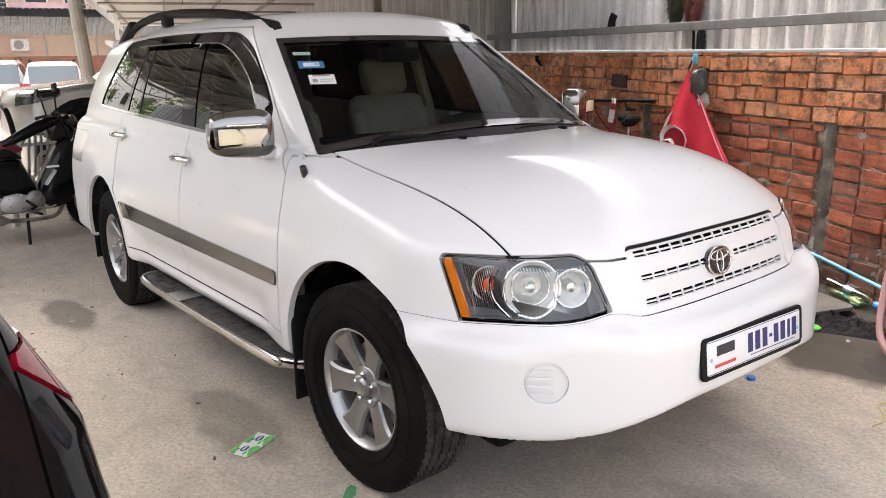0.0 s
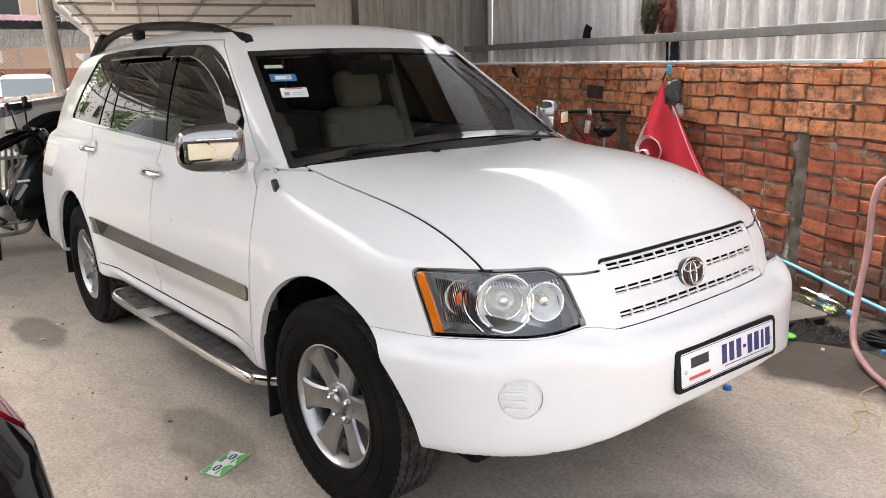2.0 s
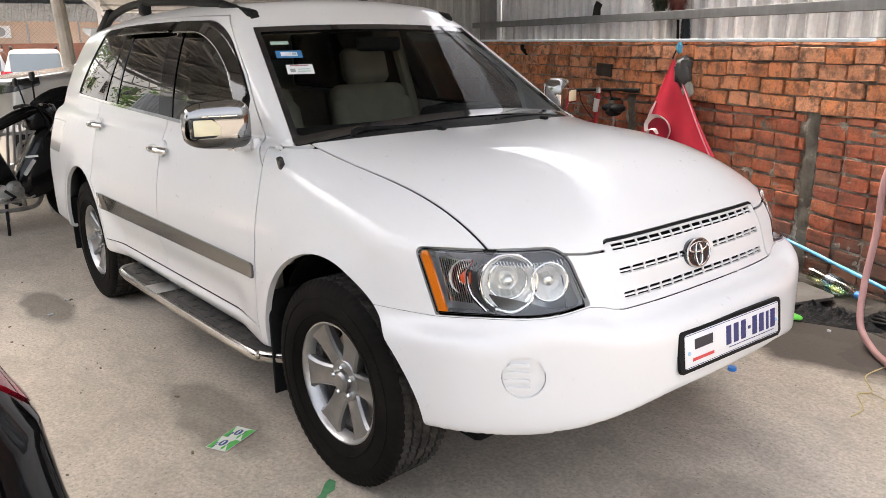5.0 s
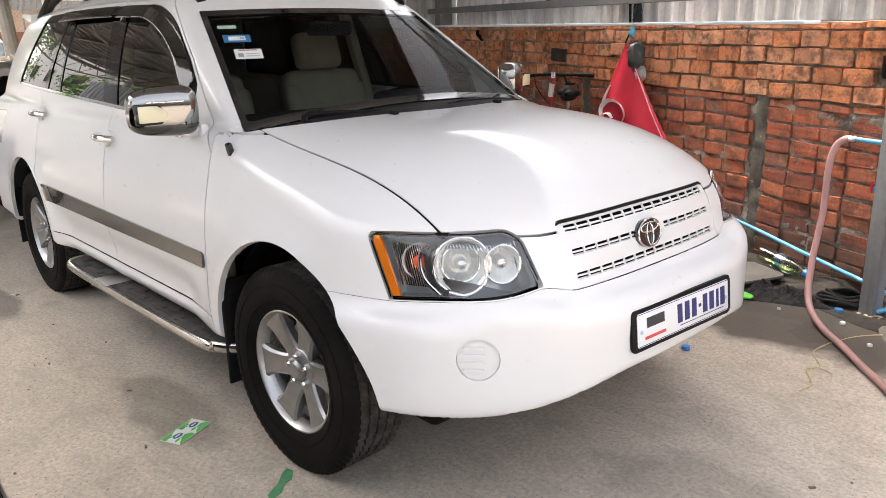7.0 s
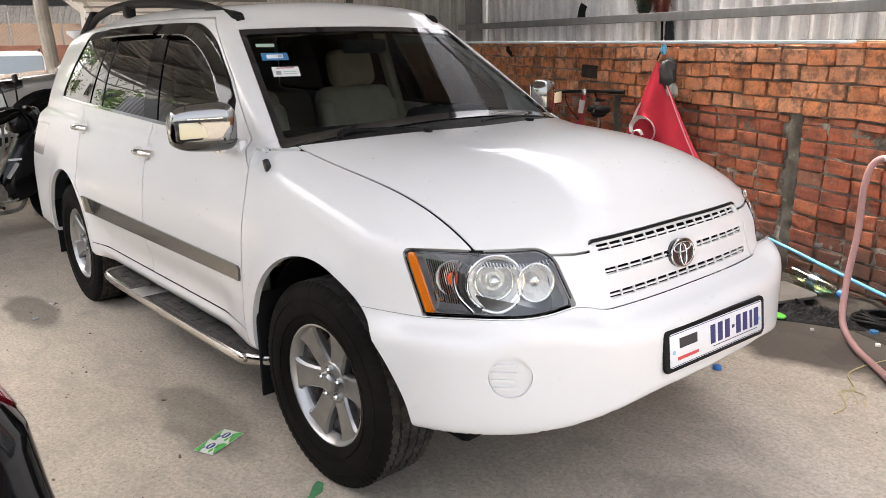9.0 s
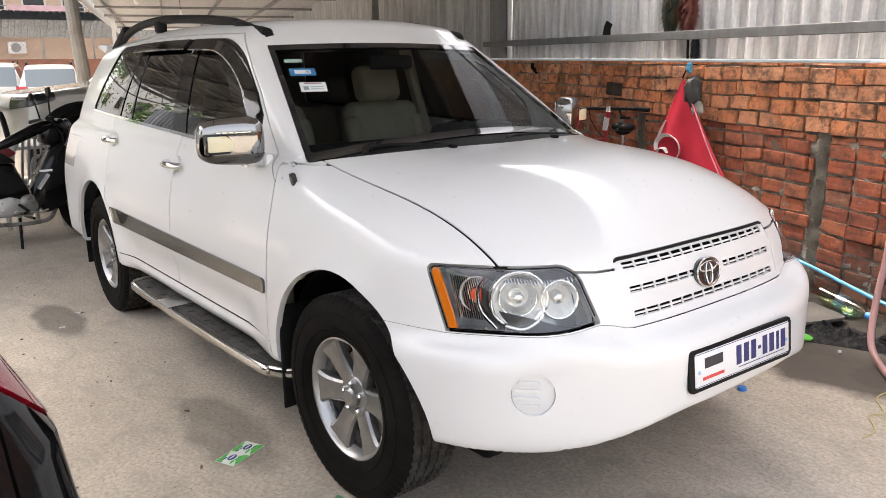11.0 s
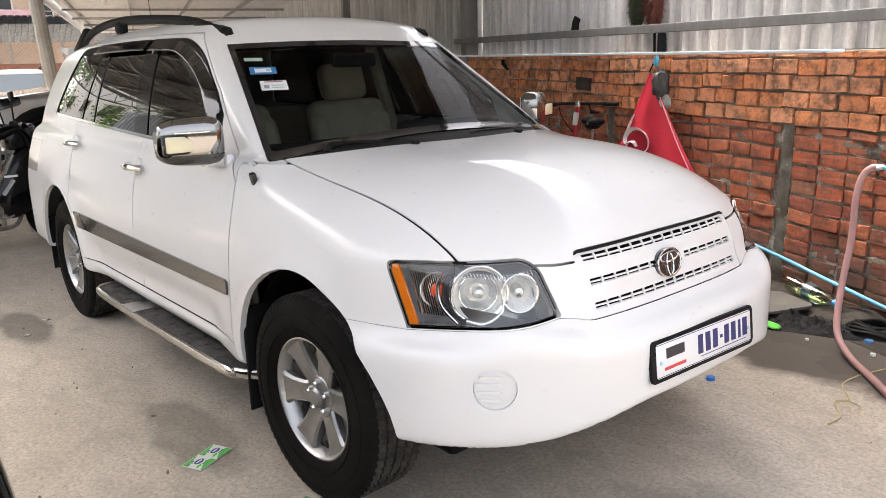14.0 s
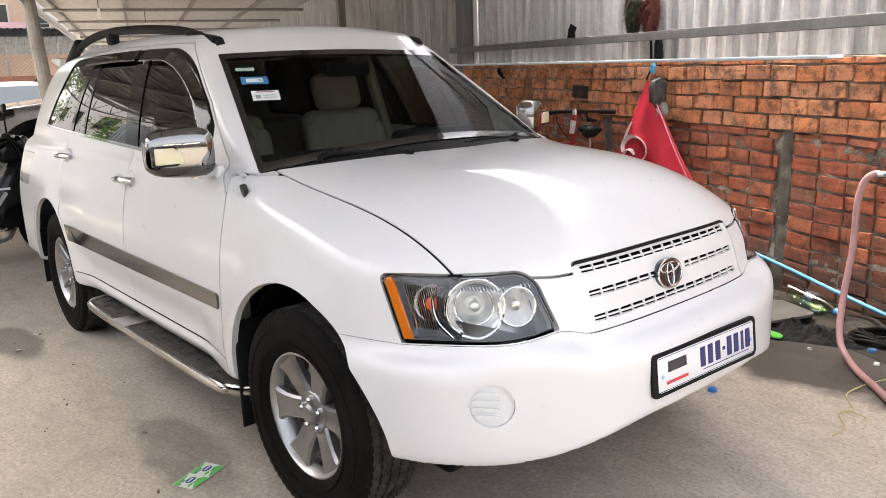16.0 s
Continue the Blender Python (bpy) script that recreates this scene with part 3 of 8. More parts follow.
def ring(parent, name, rx, ry, r, at, mat, turn=Matrix.Identity(4)):
    pts = [turn @ Vector((rx * math.cos(a), ry * math.sin(a), 0)) for a in np.linspace(0, 2 * math.pi, 33)]
    return part(name, tube(bmesh.new(), [at @ p for p in pts], r, 8, False), mat, parent, smooth=True)


ring(badge, "badge_ring", 0.043, 0.061, 0.0034, tilt @ Matrix.Translation((0, 0, 0.005)), DARK_CHROME)
ring(badge, "badge_ring", 0.035, 0.017, 0.003, tilt @ Matrix.Translation((0.003, 0, 0.006)), CHROME)
ring(badge, "badge_ring", 0.014, 0.047, 0.003, tilt @ Matrix.Translation((-0.018, 0, 0.006)), CHROME)

# lamps
for flip, s in ((lambda m: m, -1), (mirrored, 1)):
    lens = shell("headlamp", flip(lamp), LENS, car, "clear headlamp with amber side and round reflectors", rim=0.01, lift=-0.001, **P)
    shell("lamp_housing", flip(clip(lamp, lambda p: lamp_g(p, 0.006))), HOUSING, lens, "silver lamp housing", rim=-0.085, lift=-0.095, **P)
    strip = clip(lamp, lambda p: least(lamp_g(p, 0.007), 0.030 - (p[:, 0] - np.abs(p[:, 1]) + 0.327 + 0.49 * (p[:, 2] - 0.714)) * 0.68), FIELD)
    shell("amber_marker", flip(strip), AMBER, lens, "amber side marker", rim=0.012, lift=-0.006, **P)
    sealed = clip(finer(finer(lamp, FIELD), FIELD), lambda p: 0.0034 - lamp_g(p), FIELD)
    shell("lamp_seal", flip(sealed), BLACK, lens, rim=0.008, lift=0.0005, **P)
    brow = clip(finer(lamp, FIELD), lambda p: least(p[:, 2] - 0.868, p[:, 0] - np.abs(p[:, 1]) + 0.14, lamp_g(p, 0.004)), FIELD)
    shell("lamp_brow", flip(brow), SMOKE_BEZEL, lens, "dark ribbed brow of the lamp", rim=0.006, lift=-0.012, **P)

    def on_lamp(q, z, sink):
        # the point of the lamp's face at that diagonal place and height, sunk by so much
        x = 0.3
        for _ in range(30):
            x = float(nose_x(np.array(x - q), np.array(z))) * 0.5 + x * 0.5
        pt = np.array([[x, -(x - q), z]])
        g = gradient(body_field, pt)[0]
        g /= np.linalg.norm(g)
        o = settle(body_field, pt)[0] - g * sink
        return Vector((o[0], o[1] if s < 0 else -o[1], o[2]))

    # two fluted bowls that look forwards and a little outwards, each with its cap and ring
    for q, z, r, turn in ((-0.048, 0.822, 0.074, 36), (0.128, 0.826, 0.047, 34)):
        at = Matrix.Translation(on_lamp(q, z, 0.030)) @ Euler((0, radians(88), s * radians(turn))).to_matrix().to_4x4() @ Matrix.Diagonal((1.0 if r > 0.06 else 1.08, 1.0, 1, 1))
        part("reflector", lathe(bmesh.new(), [(0.012, -0.058), (r * 0.45, -0.050), (r * 0.75, -0.030), (r * 0.93, -0.004), (r * 1.0, 0.002), (r * 1.03, -0.004), (r * 1.03, -0.055)], 18, at), BOWL, lens, "round fluted chrome reflector")
        part("bulb_cap", lathe(bmesh.new(), [(0.0, -0.006), (0.012, -0.010), (0.017, -0.02), (0.017, -0.056)], 20, at), DARK_CHROME, lens, smooth=True)
        ring(lens, "trim_ring", r * 1.06, r * 1.06, 0.0038, at, CHROME)
        if r > 0.06:
            ring(lens, "trim_ring", r * 0.72, r * 0.72, 0.0035, at @ Matrix.Translation((0, 0, -0.022)), CHROME)
            dome = lathe(bmesh.new(), [(0.0, 0.008), (r * 0.25, 0.005), (r * 0.48, -0.008), (r * 0.62, -0.024)], 32, at)
            part("projector_lens", dome, LENS, lens, "clear projector dome", smooth=True)
    part("divider", tube(bmesh.new(), curve([on_lamp(-0.185, 0.882, 0.016), on_lamp(-0.215, 0.835, 0.022), on_lamp(-0.200, 0.78, 0.022), on_lamp(-0.135, 0.738, 0.016)], 6), 0.0055, 8), CHROME, lens, "curved chrome divider", smooth=True)
    part("divider", tube(bmesh.new(), curve([on_lamp(-0.165, 0.876, 0.03), on_lamp(-0.190, 0.83, 0.035), on_lamp(-0.170, 0.775, 0.035), on_lamp(-0.10, 0.742, 0.03)], 6), 0.010, 8), SMOKE_BEZEL, lens, "smoked inner divider", smooth=True)
    part("divider", tube(bmesh.new(), curve([on_lamp(-0.10, 0.748, 0.02), on_lamp(-0.03, 0.745, 0.02), on_lamp(0.035, 0.768, 0.02), on_lamp(0.055, 0.80, 0.024)], 6), 0.0045, 8), CHROME, lens, smooth=True)
    for k in range(22):
        q = -0.12 + 0.0135 * k
        part("brow_rib", tube(bmesh.new(), [on_lamp(q, 0.886, 0.007), on_lamp(q + 0.010, 0.868, 0.009)], 0.0016, 5), DARK_CHROME, lens)
    for k in range(16):
        q = -0.315 + 0.0095 * k
        part("lens_flute", tube(bmesh.new(), [on_lamp(q - 0.020, 0.875, 0.034), on_lamp(q + 0.016, 0.752, 0.040)], 0.0022, 6), DARK_CHROME, lens, smooth=True)
    low = clip(finer(finer(lamp, FIELD), FIELD), lambda p: least(lamp_g(p, 0.008), p[:, 0] - np.abs(p[:, 1]) + 0.13, np.maximum(0.766 - 0.10 * (p[:, 0] - np.abs(p[:, 1]) - 0.05) - p[:, 2], (p[:, 0] - np.abs(p[:, 1]) - 0.185 + 0.30 * (p[:, 2] - 0.80)) * 0.7)))
    shell("lamp_apron", flip(low), SMOKE_BEZEL, lens, "dark lower bezel of the lamp", rim=0.0, lift=-0.030, **P)
    turn_at = Matrix.Translation(on_lamp(-0.232, 0.822, 0.055)) @ Euler((0, radians(84), s * radians(44))).to_matrix().to_4x4()
    part("turn_bulb", lathe(bmesh.new(), [(0.0, 0.03), (0.018, 0.022), (0.022, 0.0), (0.018, -0.02)], 20, turn_at), ORANGE, lens, "orange turn signal bulb", smooth=True)
    part("turn_reflector", lathe(bmesh.new(), [(0.014, -0.03), (0.030, -0.022), (0.044, 0.0), (0.050, 0.014), (0.052, 0.010), (0.050, -0.02)], 14, turn_at), BOWL, lens)
    # blank round cover in the bumper
    cover = shell("fog_lamp_cover", flip(fog), PAINT, car, "round white blank cover with ribs", rim=0.01, lift=-0.008, **P)
    for k in range(4):
        zz = 0.612 - 0.022 * k
        rib = clip(finer(fog), lambda p: least(0.004 - np.abs(p[:, 2] - zz), np.abs(p[:, 1]) - 0.700, fog_g(p, 0.056)), FIELD)
        if len(rib[1]):
            shell("rib", flip(rib), PAINT, cover, rim=0.014, lift=0.0005, **P)

# number plate: plain bars for its marks
PLATE_W = material("plate_white", (0.78, 0.79, 0.80), 0.3, 0, 0.5)
NAVY = material("navy_print", (0.03, 0.035, 0.14), 0.4)
RED_P = material("red_print", (0.6, 0.06, 0.06), 0.4)
pm = Matrix.Translation((0.936, -0.045, 0.590)) @ Euler((radians(90), 0, radians(90))).to_matrix().to_4x4() @ Euler((radians(-6), radians(-3), 0)).to_matrix().to_4x4()
plate = part("number_plate", prism(bmesh.new(), rounded(0.515, 0.125, 0.014), 0.010, pm @ Matrix.Translation((0, 0, 0.000)), 0.003), BLACK, car, "white number plate in a black frame", smooth=True)
part("plate_face", prism(bmesh.new(), rounded(0.478, 0.101, 0.008), 0.003, pm @ Matrix.Translation((0.002, 0, 0.0085)), 0.0008), PLATE_W, plate, smooth=True)


def bar(name, cx, cy, w, h, mat):
    return part(name, boxed((w, h, 0.0016), (0, 0, 0), 0, pm @ Matrix.Translation((cx, cy, 0.0120))), mat, plate)


for cx, w in ((-0.028, 0.030), (0.010, 0.030), (0.048, 0.030), (0.079, 0.016), (0.108, 0.030), (0.145, 0.030), (0.178, 0.016), (0.208, 0.030)):
    bar("print_bar", cx, 0.004 if w > 0.02 else 0.003, w * 0.8, 0.058 if w > 0.02 or cx > 0.1 else 0.010, NAVY)
bar("print_bar", -0.150, 0.016, 0.085, 0.030, material("black_print", (0.03, 0.03, 0.04), 0.4))
bar("print_bar", -0.152, -0.028, 0.100, 0.009, RED_P)
bar("print_line", 0.092, -0.034, 0.240, 0.0018, NAVY)
bar("print_line", 0.0, 0.0475, 0.470, 0.0015, NAVY)
bar("print_line", 0.0, -0.0475, 0.470, 0.0015, NAVY)
for sx in (-0.218, 0.226):
    part("bolt", lathe(bmesh.new(), [(0.0, 0.004), (0.005, 0.003), (0.0065, 0.0)], 16, pm @ Matrix.Translation((sx, -0.006, 0.0115))), material("pale_blue_bolt", (0.35, 0.55, 0.72), 0.4), plate, smooth=True)


# ---- wheels ----
def wheel(at, s):
    """s: +1 for the car's left side. The wheel's axle is y, its face points outwards."""
    hub = thing("wheel", "", "")
    for k in ("label", "category"):
        if k in hub:
            del hub[k]
    hub.parent = car
    m = Matrix.Rotation(radians(90), 4, "X") if s < 0 else Matrix.Rotation(radians(-90), 4, "X")
    R, w = TYRE, 0.108
    prof = [(0.205, -w * 0.80), (0.222, -w * 0.96), (0.27, -w * 1.05), (0.318, -w * 1.01), (0.342, -w * 0.95), (R - 0.006, -w * 0.86)]
    tread = []
    for k in range(5):
        a, b = -w * 0.86 + k * w * 0.344, -w * 0.86 + (k + 1) * w * 0.344
        tread += [(R - 0.001, a + 0.001), (R - 0.001, b - 0.0085), (R - 0.011, b - 0.0075), (R - 0.011, b - 0.001)]
    tread = tread[:-2]
    tread_first, tread_last = len(prof), len(prof) + len(tread)
    prof += tread + [(r, -h) for r, h in prof[::-1]]
    bm, bt, n, rings = bmesh.new(), bmesh.new(), 216, []
    for pi, (r, h) in enumerate(prof):
        out = []
        for i in range(n):
            a, rr = 2 * math.pi * i / n + 0.9 * h, r
            if r > R - 0.0075 and i % 3 == (0 if abs(h) > w * 0.3 else 1) and (abs(h) > w * 0.42 or i % 6 < 3):
                rr = r - 0.006
            elif 0.335 < r < R - 0.0055 and r > R - 0.03 and i % 3 == 0 and not tread_first <= pi < tread_last:
                rr = r - 0.006
            out.append(m @ Vector((rr * math.cos(a), rr * math.sin(a), h)))
        rings.append(out)
    for to, ids in ((bm, list(range(tread_last - 1, len(prof))) + list(range(tread_first + 1))), (bt, list(range(tread_first, tread_last)))):
        loops = [[to.verts.new(c) for c in rings[i]] for i in ids]
        for r0, r1 in zip(loops, loops[1:]):
            for i in range(n):
                to.faces.new((r0[i], r0[(i + 1) % n], r1[(i + 1) % n], r1[i]))
    tyre = part("tyre", bm, RUBBER, hub, "black tyre with worn tread", smooth=True)
    part("tread", bt, TREAD, tyre, "dusty grey tread blocks")
    for rr, hh in ((0.245, w * 1.035), (0.300, w * 1.035)):
        pts = [m @ Vector((rr * math.cos(a), rr * math.sin(a), hh)) for a in np.linspace(0, 2 * math.pi, 65)]
        part("sidewall_rib", tube(bmesh.new(), pts, 0.0022, 6, False), RUBBER, tyre, smooth=True)
    rim = part("rim", lathe(bmesh.new(), [(0.212, w * 0.78), (0.214, w * 0.86), (0.207, w * 0.87), (0.200, w * 0.80), (0.190, w * 0.55), (0.178, w * 0.1), (0.176, -w * 0.7), (0.21, -w * 0.85), (0.215, -w * 0.7), (0.19, 0.0), (0.205, w * 0.6)], 64, m, True), ALLOY, hub, "silver alloy rim", smooth=True)
    for k in range(6):
        a = 2 * math.pi * k / 6 + 0.2
        bm = bmesh.new()
        rings = []
        for r, wd, h, th in ((0.030, 0.028, w * 0.50, 0.034), (0.066, 0.039, w * 0.54, 0.034), (0.10, 0.039, w * 0.60, 0.032), (0.145, 0.043, w * 0.66, 0.028), (0.178, 0.055, w * 0.72, 0.024), (0.2, 0.078, w * 0.75, 0.022)):
            sec = [(-wd, -th), (-wd, -0.007), (-wd * 0.80, 0.001), (-wd * 0.30, -0.004), (wd * 0.30, -0.004), (wd * 0.80, 0.001), (wd, -0.007), (wd, -th)]
            rings.append([bm.verts.new(m @ Matrix.Rotation(a, 4, "Z") @ Vector((r, p, h + q))) for p, q in sec])
        for s0, s1 in zip(rings, rings[1:]):
            for i in range(8):
                bm.faces.new((s0[i], s0[(i + 1) % 8], s1[(i + 1) % 8], s1[i]))
        bm.faces.new(rings[0])
        bm.faces.new(rings[-1])
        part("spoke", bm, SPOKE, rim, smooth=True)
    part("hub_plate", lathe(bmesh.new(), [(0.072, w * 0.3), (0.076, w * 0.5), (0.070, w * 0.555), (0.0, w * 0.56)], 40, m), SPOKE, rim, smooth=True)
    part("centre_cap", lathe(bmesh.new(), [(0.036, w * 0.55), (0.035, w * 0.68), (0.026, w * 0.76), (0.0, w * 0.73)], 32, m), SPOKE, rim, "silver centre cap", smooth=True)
    for k in range(5):
        a = 2 * math.pi * k / 5 + 0.5
        part("wheel_nut", lathe(bmesh.new(), [(0.0105, w * 0.55), (0.0105, w * 0.66), (0.007, w * 0.72), (0.0, w * 0.73)], 6, m @ Matrix.Translation((0.05 * math.cos(a), 0.05 * math.sin(a), 0))), DARK_CHROME, rim)
    bm = bmesh.new()
    loops = [[bm.verts.new(m @ Vector((r * math.cos(2 * math.pi * i / 64), r * math.sin(2 * math.pi * i / 64), h))) for i in range(64)] for r, h in ((0.187, w * 0.50), (0.1755, w * 0.1), (0.1735, -w * 0.66))]
    for r0, r1 in zip(loops, loops[1:]):
        for i in range(64):
            bm.faces.new((r0[i], r1[i], r1[(i + 1) % 64], r0[(i + 1) % 64]))
    part("barrel", bm, BARREL, hub, "bright inner barrel of the rim", smooth=True)
    part("brake_disc", lathe(bmesh.new(), [(0.15, -0.02), (0.15, 0.0), (0.0, 0.0)], 40, m), material("worn_steel", (0.25, 0.23, 0.21), 0.45, 0.9), hub)
    hub.matrix_basis = at
    return hub


for s in (-1, 1):
    wheel(pose(0, s * 0.768, TYRE, 0, 6, 2), s)
    wheel(pose(-WB, s * 0.768, TYRE, 0, -11), s)
    for hx in (0.0, -WB):
        well, loops = bmesh.new(), []
        arc = [radians(4 + 172 * i / 30) for i in range(31)]
        for rx, rz, y in ((0.02, 0.02, 0.48), (0.43, 0.400, 0.48), (0.43, 0.400, 0.815), (0.437, 0.407, 0.815), (0.437, 0.407, 0.475), (0.02, 0.02, 0.475)):
            loops.append([well.verts.new((hx + rx * math.cos(a), s * y, 0.40 + rz * math.sin(a))) for a in arc])
        for a, b in zip(loops, loops[1:]):
            for i in range(30):
                well.faces.new((a[i], a[i + 1], b[i + 1], b[i]))
        part("wheel_well", well, DARK, car)
    # mud flaps behind the wheels
    part("mud_flap", boxed((0.012, 0.20, 0.40), (-0.375, s * 0.80, 0.40), 0.004), BLACK, car)
    part("mud_flap", boxed((0.012, 0.17, 0.34), (-WB - 0.41, s * 0.80, 0.40), 0.004), BLACK, car)

# underside and engine bay
part("underbody", boxed((4.0, 1.35, 0.06), (-1.5, 0, 0.30), 0.02), DARK, car)
part("engine_bay", boxed((0.75, 1.2, 0.5), (0.15, 0, 0.62), 0.05), DARK, car)
part("bulkhead", boxed((0.05, 1.5, 0.7), (-0.42, 0, 0.75), 0.01), DARK, car)
part("towing_hook", tube(bmesh.new(), curve([(0.52, -0.46, 0.36), (0.56, -0.50, 0.335), (0.60, -0.46, 0.335), (0.58, -0.40, 0.345), (0.5, -0.39, 0.36)]), 0.02, 8), BLACK, car)


# ---- trim ----
for s in (-1, 1):
    # side step with a rubber tread
    x0, x1 = -2.02, -0.345
    out = [(x1 + 0.02, 0.70), (x1 + 0.01, 0.80), (x1 - 0.03, 0.862), (x1 - 0.10, 0.905), (x1 - 0.22, 0.930), (x0 + 0.14, 0.947), (x0 + 0.03, 0.930), (x0, 0.87), (x0, 0.70)]
    stepm = Matrix.Translation((0, 0, 0.328)) @ Matrix.Diagonal((1, s, 1, 1))
    board = part("running_board", prism(bmesh.new(), out, 0.022, stepm, 0.006), STEP_TREAD, car, "black ribbed side step with a chrome edge", smooth=True)
    edge = curve([stepm @ Vector((x, y, 0.008)) for x, y in ((x1 + 0.032, 0.70), (x1 + 0.022, 0.80), (x1 - 0.018, 0.870), (x1 - 0.09, 0.916), (x1 - 0.21, 0.940), (x0 + 0.5, 0.953), (x0 + 0.14, 0.954), (x0 + 0.02, 0.935), (x0 - 0.012, 0.87), (x0 - 0.01, 0.77))], 6)
    part("chrome_edge", tube(bmesh.new(), edge, 0.0125, 12, True, 1.7), STEP_CHROME, board, "bent chrome tube edge", smooth=True)
    for k in range(4):
        part("tread_strip", boxed((1.45, 0.012, 0.005), (-1.22, s * (0.795 + 0.04 * k), 0.3525), 0.002, Matrix.Rotation(-s * 0.022, 4, "Z")), STEP_TREAD, board)
    for k in range(17):
        part("tread_bar", boxed((0.05, 0.045, 0.005), (-1.93 + 0.088 * k, s * (0.865 + 0.03 * (k % 2)), 0.3523), 0.002, Matrix.Rotation(0.25 * (-1) ** k, 4, "Z")), STEP_TREAD, board)
    part("step_plate", boxed((0.16, 0.17, 0.003), (-1.48, s * 0.88, 0.3565), 0.001), DARK_CHROME, board, "scuffed metal plate")
    # roof rail on three feet
    rail = curve([(x, s * 0.535, z) for x, z in ((-1.03, 1.572), (-1.11, 1.588), (-1.25, 1.622), (-1.42, 1.652), (-1.77, 1.683), (-2.18, 1.705), (-2.42, 1.708), (-2.67, 1.698), (-2.92, 1.664), (-3.12, 1.60))], 6)
    rr = part("roof_rail", tube(bmesh.new(), rail, 0.019, 12, True, 1.15), BLACK, car, "black plastic roof rail", smooth=True)
    for fx, fz, tilt_ in ((-1.17, 1.604, 10), (-2.34, 1.675, 0), (-3.07, 1.625, -24)):
        part("rail_foot", boxed((0.30 if tilt_ else 0.08, 0.054, 0.055 if tilt_ else 0.07), (0, 0, 0), 0.018, Matrix.Translation((fx - 0.02, s * 0.535, fz)) @ Matrix.Rotation(radians(tilt_), 4, "Y"), 3), BLACK, rr, smooth=True)
    # door handles
    for hx, hv, hz in ((-1.419, 0.852, 1.020), (-2.413, 0.835, 1.069)):
        bowl = part("handle_recess", lathe(bmesh.new(), [(0.0, -0.008), (0.020, -0.006), (0.032, 0.001), (0.036, 0.002), (0.040, -0.006)], 28, Matrix.Translation((hx + 0.008, s * (hv + 0.004), hz)) @ Matrix.Rotation(radians(16 * s), 4, "X") @ Matrix.Rotation(radians(-90 * s), 4, "X")), PAINT, car, smooth=True)
        pts = curve([(hx + 0.085, s * (hv + 0.012), hz - 0.004), (hx + 0.05, s * (hv + 0.040), hz), (hx, s * (hv + 0.048), hz), (hx - 0.05, s * (hv + 0.040), hz), (hx - 0.085, s * (hv + 0.012), hz + 0.002)], 5)
        part("door_handle", tube(bmesh.new(), pts, 0.018, 10, True, 0.85), CHROME, car, "chrome door handle", smooth=True)
    # wing mirror
    head = bmesh.new()
    bmesh.ops.create_uvsphere(head, u_segments=32, v_segments=20, radius=1.0)
    for v in head.verts:
        c = v.co
        c.x, c.y, c.z = [math.copysign(abs(q) ** 0.55, q) for q in c]
        c.x = c.x * 0.065 * (1 - 0.25 * c.y * s) if c.x > 0 else c.x * 0.031
        c.y, c.z = c.y * 0.121, c.z * 0.086 * (1 - 0.1 * c.y * s)
    mm = Matrix.Translation((-0.618, -0.930, 1.182) if s < 0 else (-0.628, 0.908, 1.192)) @ Matrix.Rotation(-0.10 if s < 0 else 0.40, 4, "Z")
    bmesh.ops.transform(head, matrix=mm, verts=head.verts)
    mir = part("wing_mirror", head, MIRROR_CHROME, car, "chrome wing mirror with a pale indicator strip", smooth=True)
    part("mirror_arm", boxed((0.07, 0.10, 0.045), (-0.60, s * 0.845, 1.105), 0.015), CHROME, mir, smooth=True)
    part("mirror_base", boxed((0.10, 0.035, 0.05), (-0.60, s * 0.805, 1.105), 0.012), PAINT, mir, smooth=True)
    under = bmesh.new()
    under.from_mesh(mir.data)
    bmesh.ops.bisect_plane(under, geom=under.verts[:] + under.edges[:] + under.faces[:], plane_co=mm @ Vector((0, 0, -0.045)), plane_no=(0, 0, 1), clear_outer=True)
    bmesh.ops.scale(under, vec=(1.015, 1.015, 1.015), space=mm.inverted(), verts=under.verts)
    part("mirror_underside", under, MOULD, mir, "dark smoked lower half", smooth=True)
    # wedge of cream plastic on the front face: local x runs outwards, local y up
    lampm = mm @ Matrix(((0, 0, 1, 0.028), (s, 0, 0, 0), (0, 1, 0, 0), (0, 0, 0, 1))) @ Matrix.Rotation(-0.10, 4, "Y")
    strip = part("indicator_lens", prism(bmesh.new(), [(0.104, 0.025), (0.035, 0.024), (-0.028, -0.020), (-0.036, -0.034), (0.104, -0.034)], 0.036, lampm, 0.006), material("cream_lens", (0.80, 0.72, 0.48), 0.2, 0, 0.8), mir, "cream ribbed indicator lens", smooth=True)
    part("lens_frame", prism(bmesh.new(), [(0.110, 0.031), (0.033, 0.030), (-0.036, -0.018), (-0.046, -0.041), (0.110, -0.041)], 0.032, lampm, 0.005), GLOSS_BLACK, mir, smooth=True)
    for k in range(4):
        part("lens_rib", boxed((0.108 - 0.016 * k, 0.0032, 0.004), (0.050 + 0.008 * k, -0.024 + 0.012 * k, 0.0362), 0.0, lampm), DARK_CHROME, strip)
    part("mirror_glass", boxed((0.004, 0.19, 0.13), (0, 0, 0), 0.001, mm @ Matrix.Translation((-0.031, 0, 0))), CHROME, mir)

